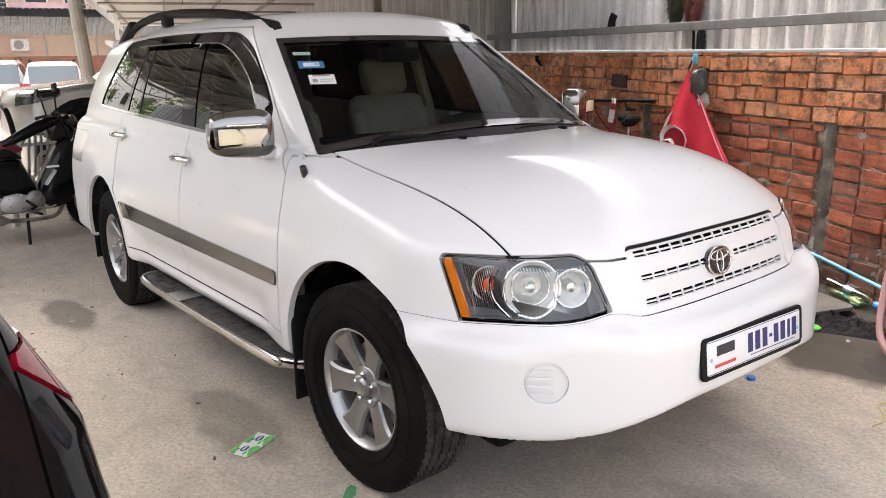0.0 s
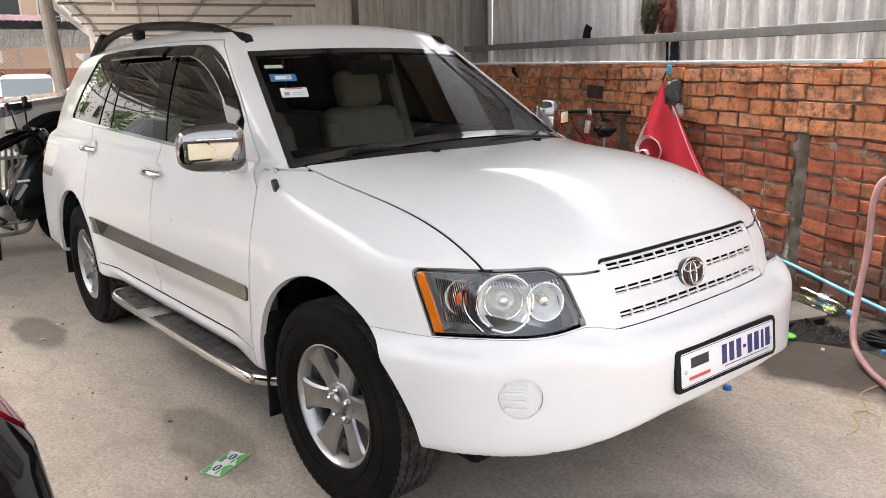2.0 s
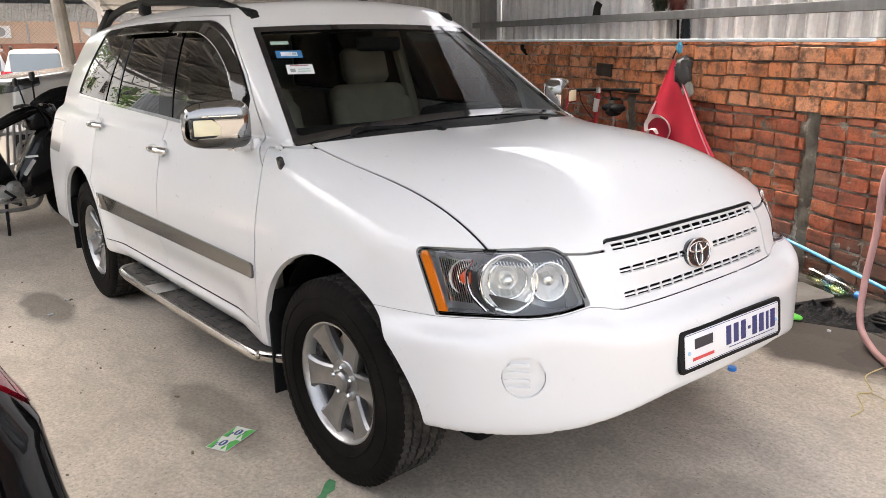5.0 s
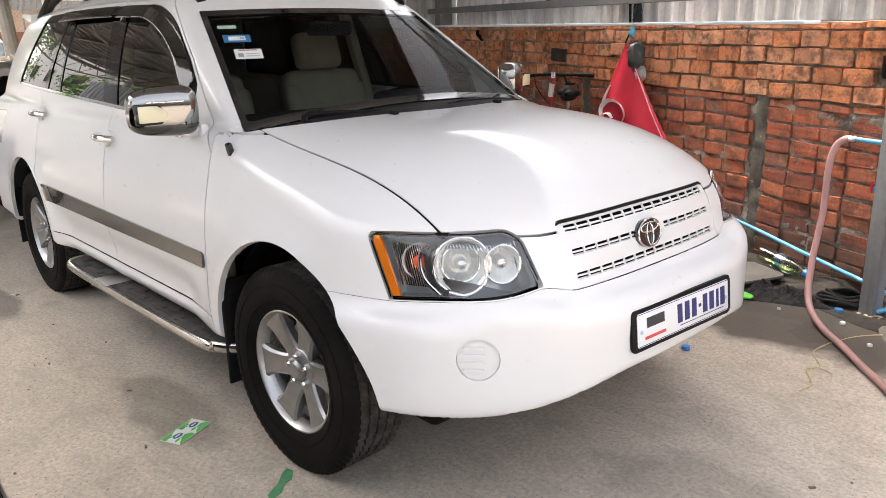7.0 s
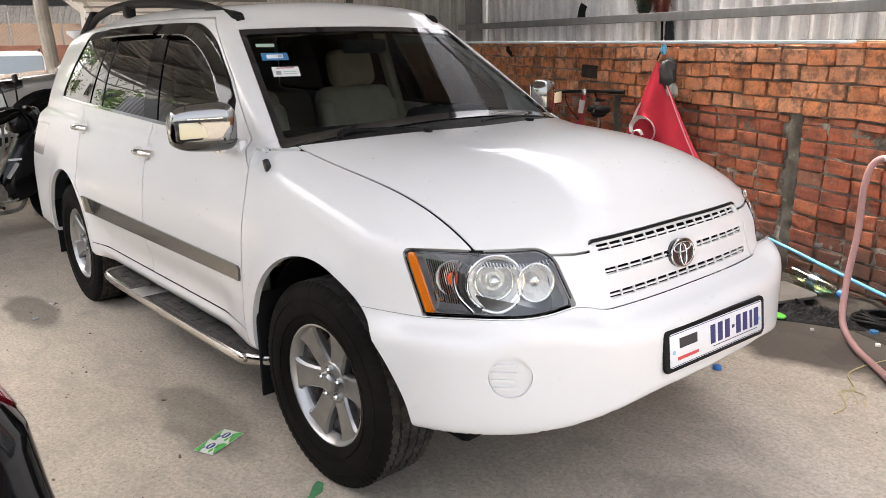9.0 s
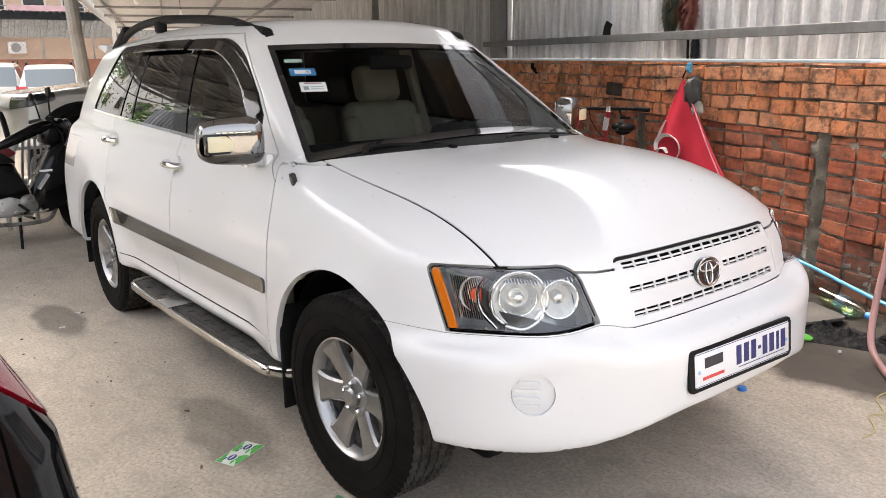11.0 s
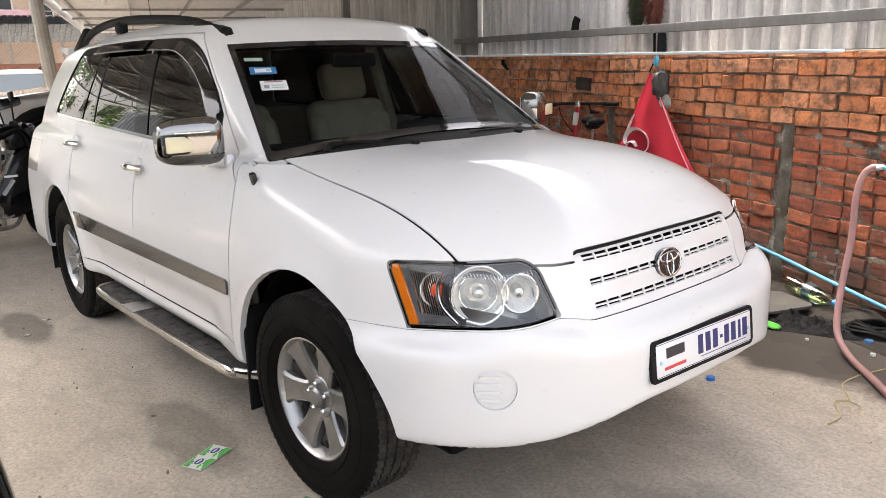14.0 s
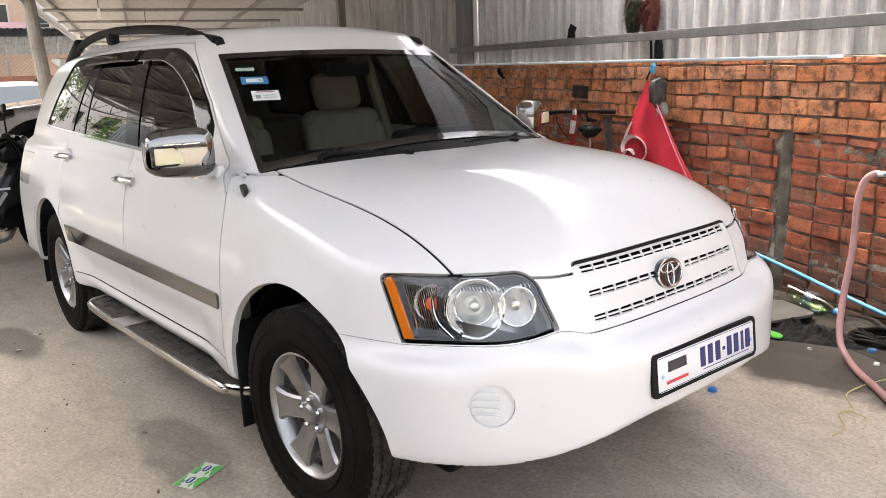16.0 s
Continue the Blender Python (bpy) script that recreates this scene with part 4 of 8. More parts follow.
spoiler = prism(bmesh.new(), [(0.0, 0.0), (-0.20, 0.012), (-0.22, -0.012), (-0.05, -0.05)], 1.16, Matrix.Translation((-3.26, 0.58, 1.602)) @ Matrix.Rotation(radians(90), 4, "X"), 0.008)
part("roof_spoiler", spoiler, PAINT, car, smooth=True)
# short fin on the fender, washer jets, wipers
part("fender_fin", prism(bmesh.new(), [(0.0, 0.036), (0.020, 0.032), (0.017, 0.004), (0.006, -0.030), (-0.002, -0.036), (-0.006, -0.028), (-0.004, 0.004)], 0.020, Matrix.Translation(settle(body_field, np.array([[-0.335, -0.84, 1.062]]))[0] + np.array((0, 0.008, 0))) @ Euler((radians(108), 0, 0)).to_matrix().to_4x4(), 0.004), GLOSS_BLACK, car, "small black fin on the fender", smooth=True)
for jx, jy in ((-0.128, -0.274), (-0.128, 0.274)):
    part("washer_jet", boxed((0.035, 0.022, 0.014), (jx, jy, float(hood_z(np.array(jx), np.array(abs(jy)))) + 0.006), 0.005), BLACK, car)
for wy, tip, lift in ((-0.53, -0.10, 0.0), (0.10, 0.52, 0.0)):
    def on_screen(y, z):
        return Vector((float(screen_x(np.array(abs(y)), np.array(z))) + 0.018, y, z + 0.01))
    arm = part("wiper", tube(bmesh.new(), curve([on_screen(wy - 0.02, 1.115), on_screen(wy + 0.02, 1.140), on_screen(wy + 0.2, 1.140), on_screen(tip, 1.122)], 6), [0.012] * 7 + [0.007] * 12, 8), BLACK, car, "black wiper arm", smooth=True)
    part("wiper_blade", tube(bmesh.new(), [on_screen(wy - 0.08 + 0.060 * k, 1.112 + 0.001 * k) for k in range(10)], 0.006, 6), BLACK, arm)

# smoked visors over the side windows, hanging from the top and front of the window band
def visor_depth(p):
    x, v, z = xvz(p)
    a = (-0.726 - 1.08 * (z - 1.2625) - 0.35 * np.clip(z - 1.3465, 0, 1) - x) * 0.66
    b = glass_top(x) - z
    return 0.2 - np.hypot(np.clip(0.2 - a, 0, 9), np.clip(0.2 - b, 0, 9))


fine_band = finer(band, FIELD)
for s in (-1, 1):
    flip = (lambda m: m) if s < 0 else mirrored
    for xa, xb in ((-0.75, -1.63), (-1.70, -2.465)):
        vis = clip(clip(fine_band, lambda p: xa - p[:, 0], FIELD), lambda p: p[:, 0] - xb, FIELD)
        hem_at = lambda p: (0.064 if xa > -1 else 0.058) - visor_depth(p)
        vis = clip(vis, hem_at, FIELD)
        vis = clip(vis, lambda p: least(p[:, 2] - 1.226, band_g(p, 0.003)), FIELD)
        shape = lambda q: q + gradient(body_field, q) / np.linalg.norm(gradient(body_field, q), axis=1)[:, None] * (0.006 + 0.022 * np.clip(visor_depth(q) / 0.06, 0, 1)[:, None])
        hem = clip(vis, lambda p: 0.0045 - hem_at(p), FIELD)
        w, u = flip((shape(vis[0]), vis[1]))
        ob = mesh_ob("window_visor", w, u, SMOKE, car, "smoked plastic rain visor", True)
        sol = ob.modifiers.new("solid", "SOLIDIFY")
        sol.thickness = 0.003
        w, u = flip((shape(hem[0]), hem[1]))
        hm_ = mesh_ob("visor_hem", w, u, HEM, ob, "pale glossy lower edge", True)
        hm_.modifiers.new("solid", "SOLIDIFY").thickness = 0.005

# ---- inside the car ----
def seat(x, y):
    st = thing("car_seat", "", "")
    for k in ("label", "category"):
        if k in st:
            del st[k]
    st.parent = car
    back = Matrix.Translation((x - 0.30, y, 0.955)) @ Matrix.Rotation(radians(-16), 4, "Y")
    part("backrest", boxed((0.14, 0.48, 0.62), (0, 0, 0), 0.065, back, 5), LEATHER, st, "beige leather backrest", smooth=True)
    for q in (-1, 1):
        part("bolster", boxed((0.10, 0.10, 0.52), (0, 0, 0), 0.045, back @ Matrix.Translation((0.028, q * 0.205, -0.03)) @ Matrix.Rotation(q * 0.45, 4, "Z"), 4), LEATHER, st, smooth=True)
    part("headrest", boxed((0.11, 0.28, 0.20), (0, 0, 0), 0.05, back @ Matrix.Translation((0.02, 0, 0.405)), 5), LEATHER, st, "beige headrest", smooth=True)
    for q in (-0.06, 0.06):
        part("headrest_post", tube(bmesh.new(), [back @ Vector((0.02, q, 0.28)), back @ Vector((0.02, q, 0.38))], 0.007, 8), DARK_CHROME, st)
    part("cushion", boxed((0.52, 0.50, 0.16), (x, y, 0.58), 0.05, None, 4), LEATHER, st, smooth=True)


seat(-1.17, -0.36)
seat(-1.17, 0.36)
part("rear_bench", boxed((0.16, 1.25, 0.60), (-2.40, 0, 0.90), 0.06, Matrix.Rotation(radians(-18), 4, "Y"), 3), LEATHER, car, "beige rear bench", smooth=True)
part("cabin_floor", boxed((2.9, 1.5, 0.04), (-1.9, 0, 0.42), 0.01), DASH, car)
dash = part("dashboard", boxed((0.42, 1.30, 0.26), (-0.66, 0, 0.995), 0.09, None, 4), DASH, car, "dark dashboard", smooth=True)
part("instrument_hood", boxed((0.20, 0.40, 0.10), (-0.74, 0.36, 1.125), 0.04, None, 3), DASH, dash, smooth=True)
wheel_at = Matrix.Translation((-0.95, 0.36, 1.0)) @ Matrix.Rotation(radians(-62), 4, "Y")
steer = ring(car, "steering_wheel", 0.185, 0.185, 0.016, wheel_at, BLACK)
part("wheel_spoke", boxed((0.05, 0.34, 0.02), (0, 0, 0), 0.008, wheel_at), BLACK, steer)
part("inner_mirror", boxed((0.03, 0.24, 0.065), (-0.93, 0.02, 1.46), 0.015), BLACK, car)
for s in (-1, 1):
    part("door_card", boxed((2.0, 0.03, 0.5), (-1.5, s * 0.78, 0.78), 0.01), LEATHER, car)
    part("inner_pillar", tube(bmesh.new(), [(-1.55, s * 0.75, 0.9), (-1.63, s * 0.61, 1.55)], 0.035, 8), LEATHER, car)
part("tailgate_trim", boxed((0.04, 1.3, 0.6), (-3.50, 0, 0.85), 0.02), DASH, car)


def sticker(y, z, w, h, mat, bars):
    x = float(screen_x(np.array(abs(y)), np.array(z))) - 0.004
    g = gradient(body_field, np.array([[x, y, z]]))[0]
    n = Vector(g).normalized()
    e = Vector((0, 0, 1)).cross(n).normalized()
    u = n.cross(e)
    m = Matrix(((e.x, u.x, n.x, x), (e.y, u.y, n.y, y), (e.z, u.z, n.z, z), (0, 0, 0, 1)))
    p = part("window_sticker", boxed((w, h, 0.001), (0, 0, 0), 0, m @ Matrix.Translation((0, 0, 0.010))), mat, car, "paper sticker inside the windscreen")
    for cx, cy, bw, bh, bmat in bars:
        part("print_bar", boxed((bw, bh, 0.0012), (0, 0, 0), 0, m @ Matrix.Translation((cx, cy, 0.0107))), bmat, p)


WHITE_PAPER = material("white_paper", (0.7, 0.71, 0.72), 0.6)
BLUE_PAPER = material("blue_paper", (0.03, 0.16, 0.36), 0.5)
GREY_INK = material("grey_ink", (0.25, 0.28, 0.28), 0.6)
GREEN_PAPER = material("pale_green_paper", (0.35, 0.48, 0.42), 0.6)
sticker(-0.526, 1.414, 0.105, 0.050, BLUE_PAPER, [(0, 0, 0.066, 0.026, WHITE_PAPER), (0.02, 0.0, 0.016, 0.014, GREY_INK)])
sticker(-0.530, 1.356, 0.105, 0.063, WHITE_PAPER, [(-0.03, -0.008, 0.02, 0.022, GREY_INK), (0.015, 0.0, 0.05, 0.005, GREEN_PAPER), (0.015, -0.014, 0.05, 0.005, GREEN_PAPER), (0.0, 0.024, 0.070, 0.006, material("maroon_ink", (0.30, 0.10, 0.11), 0.6))])
sticker(-0.528, 1.459, 0.073, 0.022, GREEN_PAPER, [])

# ---- ground ----
def concrete_material():
    m = material("worn_concrete", (0.4, 0.37, 0.33), 0.75)
    k = Nodes(m)
    v = k.coords()
    big = k.noise(v, 0.55, 6, 0.6, 0.4)
    mid = k.noise(v, 3.2, 6, 0.65)
    grain = k.noise(v, 60, 4, 0.7)
    pits = k.noise(v, 220, 2, 0.6)
    col = k.mix(k.ramp(big, [(0.35, (0, 0, 0)), (0.65, (1, 1, 1))]), (0.62, 0.545, 0.45), (0.49, 0.425, 0.345))
    col = k.mix(k.ramp(mid, [(0.4, (0, 0, 0)), (0.72, (0.55, 0.55, 0.55))]), col, (0.61, 0.54, 0.45))
    col = k.mix(0.62, col, k.ramp(grain, [(0.3, (0.35, 0.35, 0.35)), (0.62, (1, 1, 1))]), "MULTIPLY")
    # trowel streaks, scuffs and dark specks
    streak = k.noise(k.coords("Object", (1.0, 1.7, 1.0)), 3.6, 9, 0.72, 0.9)
    col = k.mix(k.ramp(streak, [(0.42, (0, 0, 0)), (0.68, (0.55, 0.55, 0.55))]), col, (0.29, 0.258, 0.215))
    pale = k.noise(v, 17.0, 7, 0.75, 0.8)
    col = k.mix(k.ramp(pale, [(0.54, (0, 0, 0)), (0.70, (0.30, 0.30, 0.30))]), col, (0.64, 0.58, 0.49))
    speck = k.noise(v, 95.0, 2, 0.4)
    col = k.mix(k.ramp(speck, [(0.66, (0, 0, 0)), (0.72, (0.8, 0.8, 0.8))]), col, (0.16, 0.14, 0.115))
    # damp and oily patches, each with its own place, size and strength
    wet = None
    for x, y, rx, ry, s in ((0.60, 1.52, 0.55, 0.30, 0.92), (1.05, 1.62, 0.50, 0.40, 0.97), (0.62, 2.02, 1.15, 0.50, 0.96), (-2.75, -1.18, 0.42, 0.13, 0.60), (-0.75, -1.0, 0.45, 0.16, 0.40), (-1.6, -2.0, 0.5, 0.25, 0.30), (1.1, -0.1, 0.4, 0.3, 0.26), (-4.2, -1.6, 0.7, 0.3, 0.40)):
        mp = k.add("Mapping")
        mp.inputs["Location"].default_value = (-x / rx, -y / ry, 0)
        mp.inputs["Scale"].default_value = (1 / rx, 1 / ry, 0)
        c = k.add("TexCoord")
        k.link(c.outputs["Object"], mp.inputs["Vector"])
        warp = k.t.nodes.new("ShaderNodeVectorMath")
        warp.operation = "ADD"
        nz = k.add("TexNoise", Scale=5.0, Detail=5.0)
        k.link(v, nz.inputs["Vector"])
        sc = k.t.nodes.new("ShaderNodeVectorMath")
        sc.operation = "MULTIPLY_ADD"
        sc.inputs[1].default_value, sc.inputs[2].default_value = (0.9, 0.9, 0), (-0.45, -0.45, 0)
        k.link(nz.outputs["Color"], sc.inputs[0])
        k.link(mp.outputs[0], warp.inputs[0])
        k.link(sc.outputs[0], warp.inputs[1])
        ln = k.t.nodes.new("ShaderNodeVectorMath")
        ln.operation = "LENGTH"
        k.link(warp.outputs[0], ln.inputs[0])
        mr = k.add("MapRange")
        mr.inputs["From Min"].default_value, mr.inputs["From Max"].default_value = 1.05, 0.75
        mr.inputs["To Max"].default_value = s
        k.link(ln.outputs["Value"], mr.inputs["Value"])
        if wet is None:
            wet = mr.outputs[0]
        else:
            mx = k.t.nodes.new("ShaderNodeMath")
            mx.operation = "MAXIMUM"
            k.link(wet, mx.inputs[0])
            k.link(mr.outputs[0], mx.inputs[1])
            wet = mx.outputs[0]
    col = k.mix(wet, col, (0.055, 0.047, 0.039))
    k.color(col)
    k.rough(wet, 0.85, 0.6)
    h = k.t.nodes.new("ShaderNodeMath")
    h.operation = "MULTIPLY_ADD"
    h.inputs[1].default_value = 0.35
    k.link(pits, h.inputs[0])
    k.link(grain, h.inputs[2])
    k.bump(h.outputs[0], 0.35, 0.004)
    return m


CONCRETE = concrete_material()
ground = mesh_ob("ground", [(-150, -120, 0), (110, -120, 0), (110, 120, 0), (-150, 120, 0), (-150, -120, -0.3), (110, -120, -0.3), (110, 120, -0.3), (-150, 120, -0.3)], [(0, 1, 2, 3), (0, 4, 5, 1), (1, 5, 6, 2), (2, 6, 7, 3), (3, 7, 4, 0)], CONCRETE, smooth=False)
tagged(ground, "worn pale concrete yard floor with damp stains", "floor", kind="structure")

# ---- canopy, posts and sheet wall, all square to the brick wall ----
WALL = Matrix.Translation((0, 2.47, 0)) @ Matrix.Rotation(math.atan(-0.35), 4, "Z")
TILTED = WALL @ Matrix.Rotation(radians(0.85), 4, "Y")


def galvanised(name, a, b, rough, streak=True, metal=0.75):
    m = material(name, a, rough, metal)
    k = Nodes(m)
    v = k.coords("Object", (1, 1, 0.12))
    st, sp = k.noise(v, 9, 5, 0.6), k.noise(k.coords(), 35, 3)
    col = k.mix(k.ramp(st, [(0.35, (0, 0, 0)), (0.68, (1, 1, 1))]), a, b)
    k.color(k.mix(0.25, col, k.ramp(sp, [(0.35, (0.55, 0.55, 0.55)), (0.65, (1, 1, 1))]), "MULTIPLY"))
    k.rough(sp, rough - 0.08, rough + 0.12)
    k.bump(sp, 0.06, 0.002)
    return m


SHEET = galvanised("galvanised_sheet", (0.82, 0.825, 0.83), (0.46, 0.46, 0.465), 0.36, metal=0.3)
ROOF_SHEET = galvanised("roof_sheet", (0.62, 0.62, 0.62), (0.52, 0.52, 0.52), 0.45, metal=0.2)
DARK_SHEET = galvanised("dark_grey_sheet", (0.22, 0.22, 0.225), (0.15, 0.15, 0.15), 0.5, metal=0.3)
STEEL = galvanised("grey_steel", (0.30, 0.30, 0.30), (0.23, 0.225, 0.22), 0.5, metal=0.5)
POLE_STEEL = galvanised("galvanised_post", (0.36, 0.37, 0.38), (0.22, 0.225, 0.23), 0.5, metal=0.5)


def ribbed_sheet(u0, u1, z0, z1, pitch, depth, name, mat, m, parent=None, label=""):
    """A trapezoid-ribbed metal sheet standing in the plane y = 0 of m, with thickness."""
    prof, u = [], u0
    while u < u1:
        prof += [(u, 0), (u + pitch * 0.36, 0), (u + pitch * 0.38, -depth * 0.12), (u + pitch * 0.42, -depth * 0.12), (u + pitch * 0.44, 0), (u + pitch * 0.76, 0), (u + pitch * 0.81, -depth), (u + pitch * 0.94, -depth)]
        u += pitch
    prof.append((u, 0))
    verts, faces = [], []
    for y_off in (0.0, 0.0012):
        for z in (z0, z1):
            verts += [m @ Vector((a, b + y_off, z)) for a, b in prof]
    n = len(prof)
    for base, flip in ((0, False), (2 * n, True)):
        for i in range(n - 1):
            f = (base + i, base + i + 1, base + n + i + 1, base + n + i)
            faces.append(f[::-1] if flip else f)
    return mesh_ob(name, verts, faces, mat, parent, label, False)


for k, (u0, u1) in enumerate(((-4.72, 3.3), (-10.3, -4.74), (-24.0, -10.32))):
    sh = ribbed_sheet(u0, u1, 1.452 + 0.003 * k, 3.35, (0.155, 0.105, 0.13)[k], 0.046, f"wall_sheet_{k + 1}", SHEET, TILTED @ Matrix.Translation((0, 0.14, 0)))
    tagged(sh, "grey galvanised ribbed metal sheet wall", "wall", kind="structure")


def steel_post(u, w, size, h, mat, label, m=WALL):
    p = thing("steel_post", label, "post", m @ Matrix.Translation((u, -w, 0)), "posts under the canopy")
    part("post", boxed((size, size, h), (0, 0, h / 2), 0.004), mat, p)
    part("base_plate", boxed((size * 1.8, size * 1.8, 0.012), (0, 0, 0.006), 0.002), mat, p)
    return p


steel_post(-4.85, -0.04, 0.15, 3.2, STEEL, "square grey steel post against the metal sheet wall")
steel_post(-10.4, -0.04, 0.15, 3.2, STEEL, "square grey steel post against the metal sheet wall")
steel_post(0.985, 0.20, 0.076, 3.15, POLE_STEEL, "square galvanised steel post with a water tap")
for u in (-22.0,):
    steel_post(u, 5.0, 0.11, 3.0, material("white_post_paint", (0.7, 0.7, 0.7), 0.5), "white painted steel post under the canopy edge")
girt = part("wall_girt", boxed((8.6, 0.05, 0.06), (-0.6, 0.09, 1.625), 0.004, TILTED), DARK_SHEET)
tagged(girt, "grey steel rail along the metal sheet wall", "rail", kind="structure")
strip = part("wall_capping", boxed((6.4, 0.10, 0.016), (-2.4, 0.07, 1.488), 0.005, TILTED @ Matrix.Rotation(radians(0.12), 4, "Y")), material("pale_blue_capping", (0.68, 0.76, 0.82), 0.5))
tagged(strip, "pale blue strip along the wall top", "trim", kind="structure")

# roof: sheets over purlins and rafters, with a fascia along the open edge
ROOF = WALL @ Matrix.Translation((0, 0, 3.08)) @ Matrix.Rotation(radians(90), 4, "X") @ Matrix.Rotation(radians(0), 4, "Z")
# the front bay is unseen: its edges and open wall strip shape the light
for u0, u1, w0, w1, name in ((-30, -8.0, -0.6, 5.15, "ceiling"), (-8.0, -3.0, -0.6, 9.6, "ceiling_middle"), (-3.0, 2.3, 0.95, 5.35, "ceiling_front_unseen")):
    # the middle bay's shade is put into its darker sheet colour, for the reflections
    rs = ribbed_sheet(u0, u1, w0, w1, 0.19, 0.03, name, DARK_SHEET if name == "ceiling_middle" else ROOF_SHEET, WALL @ Matrix.Translation((0, 0, 3.10)) @ Matrix.Rotation(radians(90), 4, "X"))
    tagged(rs, "ribbed grey metal canopy roof", "roof", kind="structure")
for w in (1.0, 2.3, 3.6, 4.9):
    p = part("roof_purlin", boxed((32.2, 0.05, 0.08), (0, 0, 0), 0.004, WALL @ Matrix.Translation((-13.9, -w, 3.03))), STEEL)
    tagged(p, "grey steel purlin under the canopy roof", "beam", kind="structure")
for k in range(10):
    u = 0.985 - 3.0 * k
    top = [(u, 0.1, 2.96), (u, -5.1, 2.96)]
    bm = tube(bmesh.new(), [WALL @ Vector(q) for q in top], 0.03, 8)
    tagged(part("roof_rafter", bm, STEEL), "grey steel rafter under the canopy roof", "beam", kind="structure")
fas = ribbed_sheet(-30, -8.1, 2.88, 3.14, 0.10, 0.02, "trim", material("white_fascia", (0.66, 0.66, 0.65), 0.5), WALL @ Matrix.Translation((0, -5.2, 0)))
tagged(fas, "ribbed white fascia along the canopy edge", "trim", kind="structure")
for u, w in ((-11.5, 4.0), (-15.0, 3.2)):
    lamp_ = thing("hanging_bulb", "bare white light bulb hanging from the canopy", "lamp", WALL @ Matrix.Translation((u, -w, 2.70)))
    part("cable", tube(bmesh.new(), [(0, 0, 0.06), (0, 0, 0.40)], 0.006, 6), BLACK, lamp_)
    part("bulb", lathe(bmesh.new(), [(0.0, -0.10), (0.035, -0.085), (0.048, -0.05), (0.035, 0.0), (0.022, 0.03), (0.022, 0.07), (0.0, 0.07)], 20), material("bulb_white", (0.85, 0.85, 0.83), 0.3), lamp_, smooth=True)

# ---- brick wall: backing of mortar; its bricks stand last in the file ----
COURSES = []
_z = 0.0
for i in range(11):
    COURSES.append((_z, 0.0885, "low"))
    _z += 0.0885
COURSES.append((_z, 0.050, "thin"))
_z += 0.050
for i in range(4):
    COURSES.append((_z, 0.096, "up"))
    _z += 0.096
COURSES.append((_z, 0.040, "cap"))
_z += 0.040
WALL_TOP = _z


def mortar_wall():
    u = np.arange(-13.0, 3.0, 0.02)
    z = np.arange(-0.15, WALL_TOP + 0.001, 0.0199)
    U, Z = np.meshgrid(u, z, indexing="ij")
    Y = np.empty_like(U)
    for i in range(U.shape[0]):
        for j in range(U.shape[1]):
            q = Vector((U[i, j], 0, Z[i, j]))
            Y[i, j] = (0.006 if Z[i, j] > 1.0 else -0.001) - 0.016 * noise.noise(q * 9) - 0.011 * noise.noise(q * 29)
    n, mz = U.shape
    verts = np.stack([U, Y, Z], -1).reshape(-1, 3)
    idx = np.arange(n * mz).reshape(n, mz)
    quads = np.stack([idx[:-1, :-1], idx[1:, :-1], idx[1:, 1:], idx[:-1, 1:]], -1).reshape(-1, 4).tolist()
    k = len(verts)
    back = np.array([(-13, 0.10, -0.15), (3, 0.10, -0.15), (3, 0.10, WALL_TOP), (-13, 0.10, WALL_TOP)])
    verts = np.concatenate([verts, back])
    quads += [(k + 1, k, k + 3, k + 2), (int(idx[0, -1]), int(idx[-1, -1]), k + 2, k + 3)]
    mat = mottled("mortar", (0.46, 0.41, 0.345), (0.15, 0.125, 0.10), 6, (0.8, 0.95), bump=0.8, dist=0.012, fine=0.6)
    ob = mesh_ob("wall_north", [tuple(TILTED @ Vector(p)) for p in verts], quads, mat, None, "", True)
    return tagged(ob, "weathered red brick wall with rough mortar", "wall", kind="structure")


wall = mortar_wall()
CEMENT = mottled("grey_cement", (0.21, 0.19, 0.155), (0.085, 0.075, 0.06), 7, (0.8, 0.95), bump=0.5, dist=0.006, fine=0.35)
for u, h, wd in ((-0.03, 1.030, 0.092), (-1.872, 1.03, 0.105)):
    bm = bmesh.new()
    n_ = 40
    rows_ = []
    for k in range(n_ + 1):
        zz = h * k / n_
        e0, e1 = [0.012 * noise.noise(Vector((u * 9 + q, zz * 14, 3.0))) for q in (0.0, 5.0)]
        rows_.append([bm.verts.new(TILTED @ Vector((u + uu, yy + 0.010 * noise.noise(Vector((uu * 30, zz * 16, u))), zz))) for uu, yy in ((-wd / 2 + e0, 0.05), (-wd / 2 + e0, -0.004), (-wd / 5, -0.010), (wd / 5, -0.010), (wd / 2 + e1, -0.004), (wd / 2 + e1, 0.05))])
    for r0, r1 in zip(rows_, rows_[1:]):
        for k in range(5):
            bm.faces.new((r0[k], r0[k + 1], r1[k + 1], r1[k]))
    bm.faces.new(rows_[-1])
    c = part("wall_pier", bm, CEMENT, smooth=True)
    tagged(c, "rough grey cement pier in the brick wall", "column", kind="structure")
tagged(part("capstone", boxed((0.17, 0.10, 0.022), (0.72, 0.03, WALL_TOP + 0.012), 0.006, TILTED @ Matrix.Rotation(0.05, 4, "Y")), mottled("pale_board", (0.62, 0.58, 0.52), (0.5, 0.46, 0.4), 9, bump=0.2)), "pale broken board on the wall top", "board")


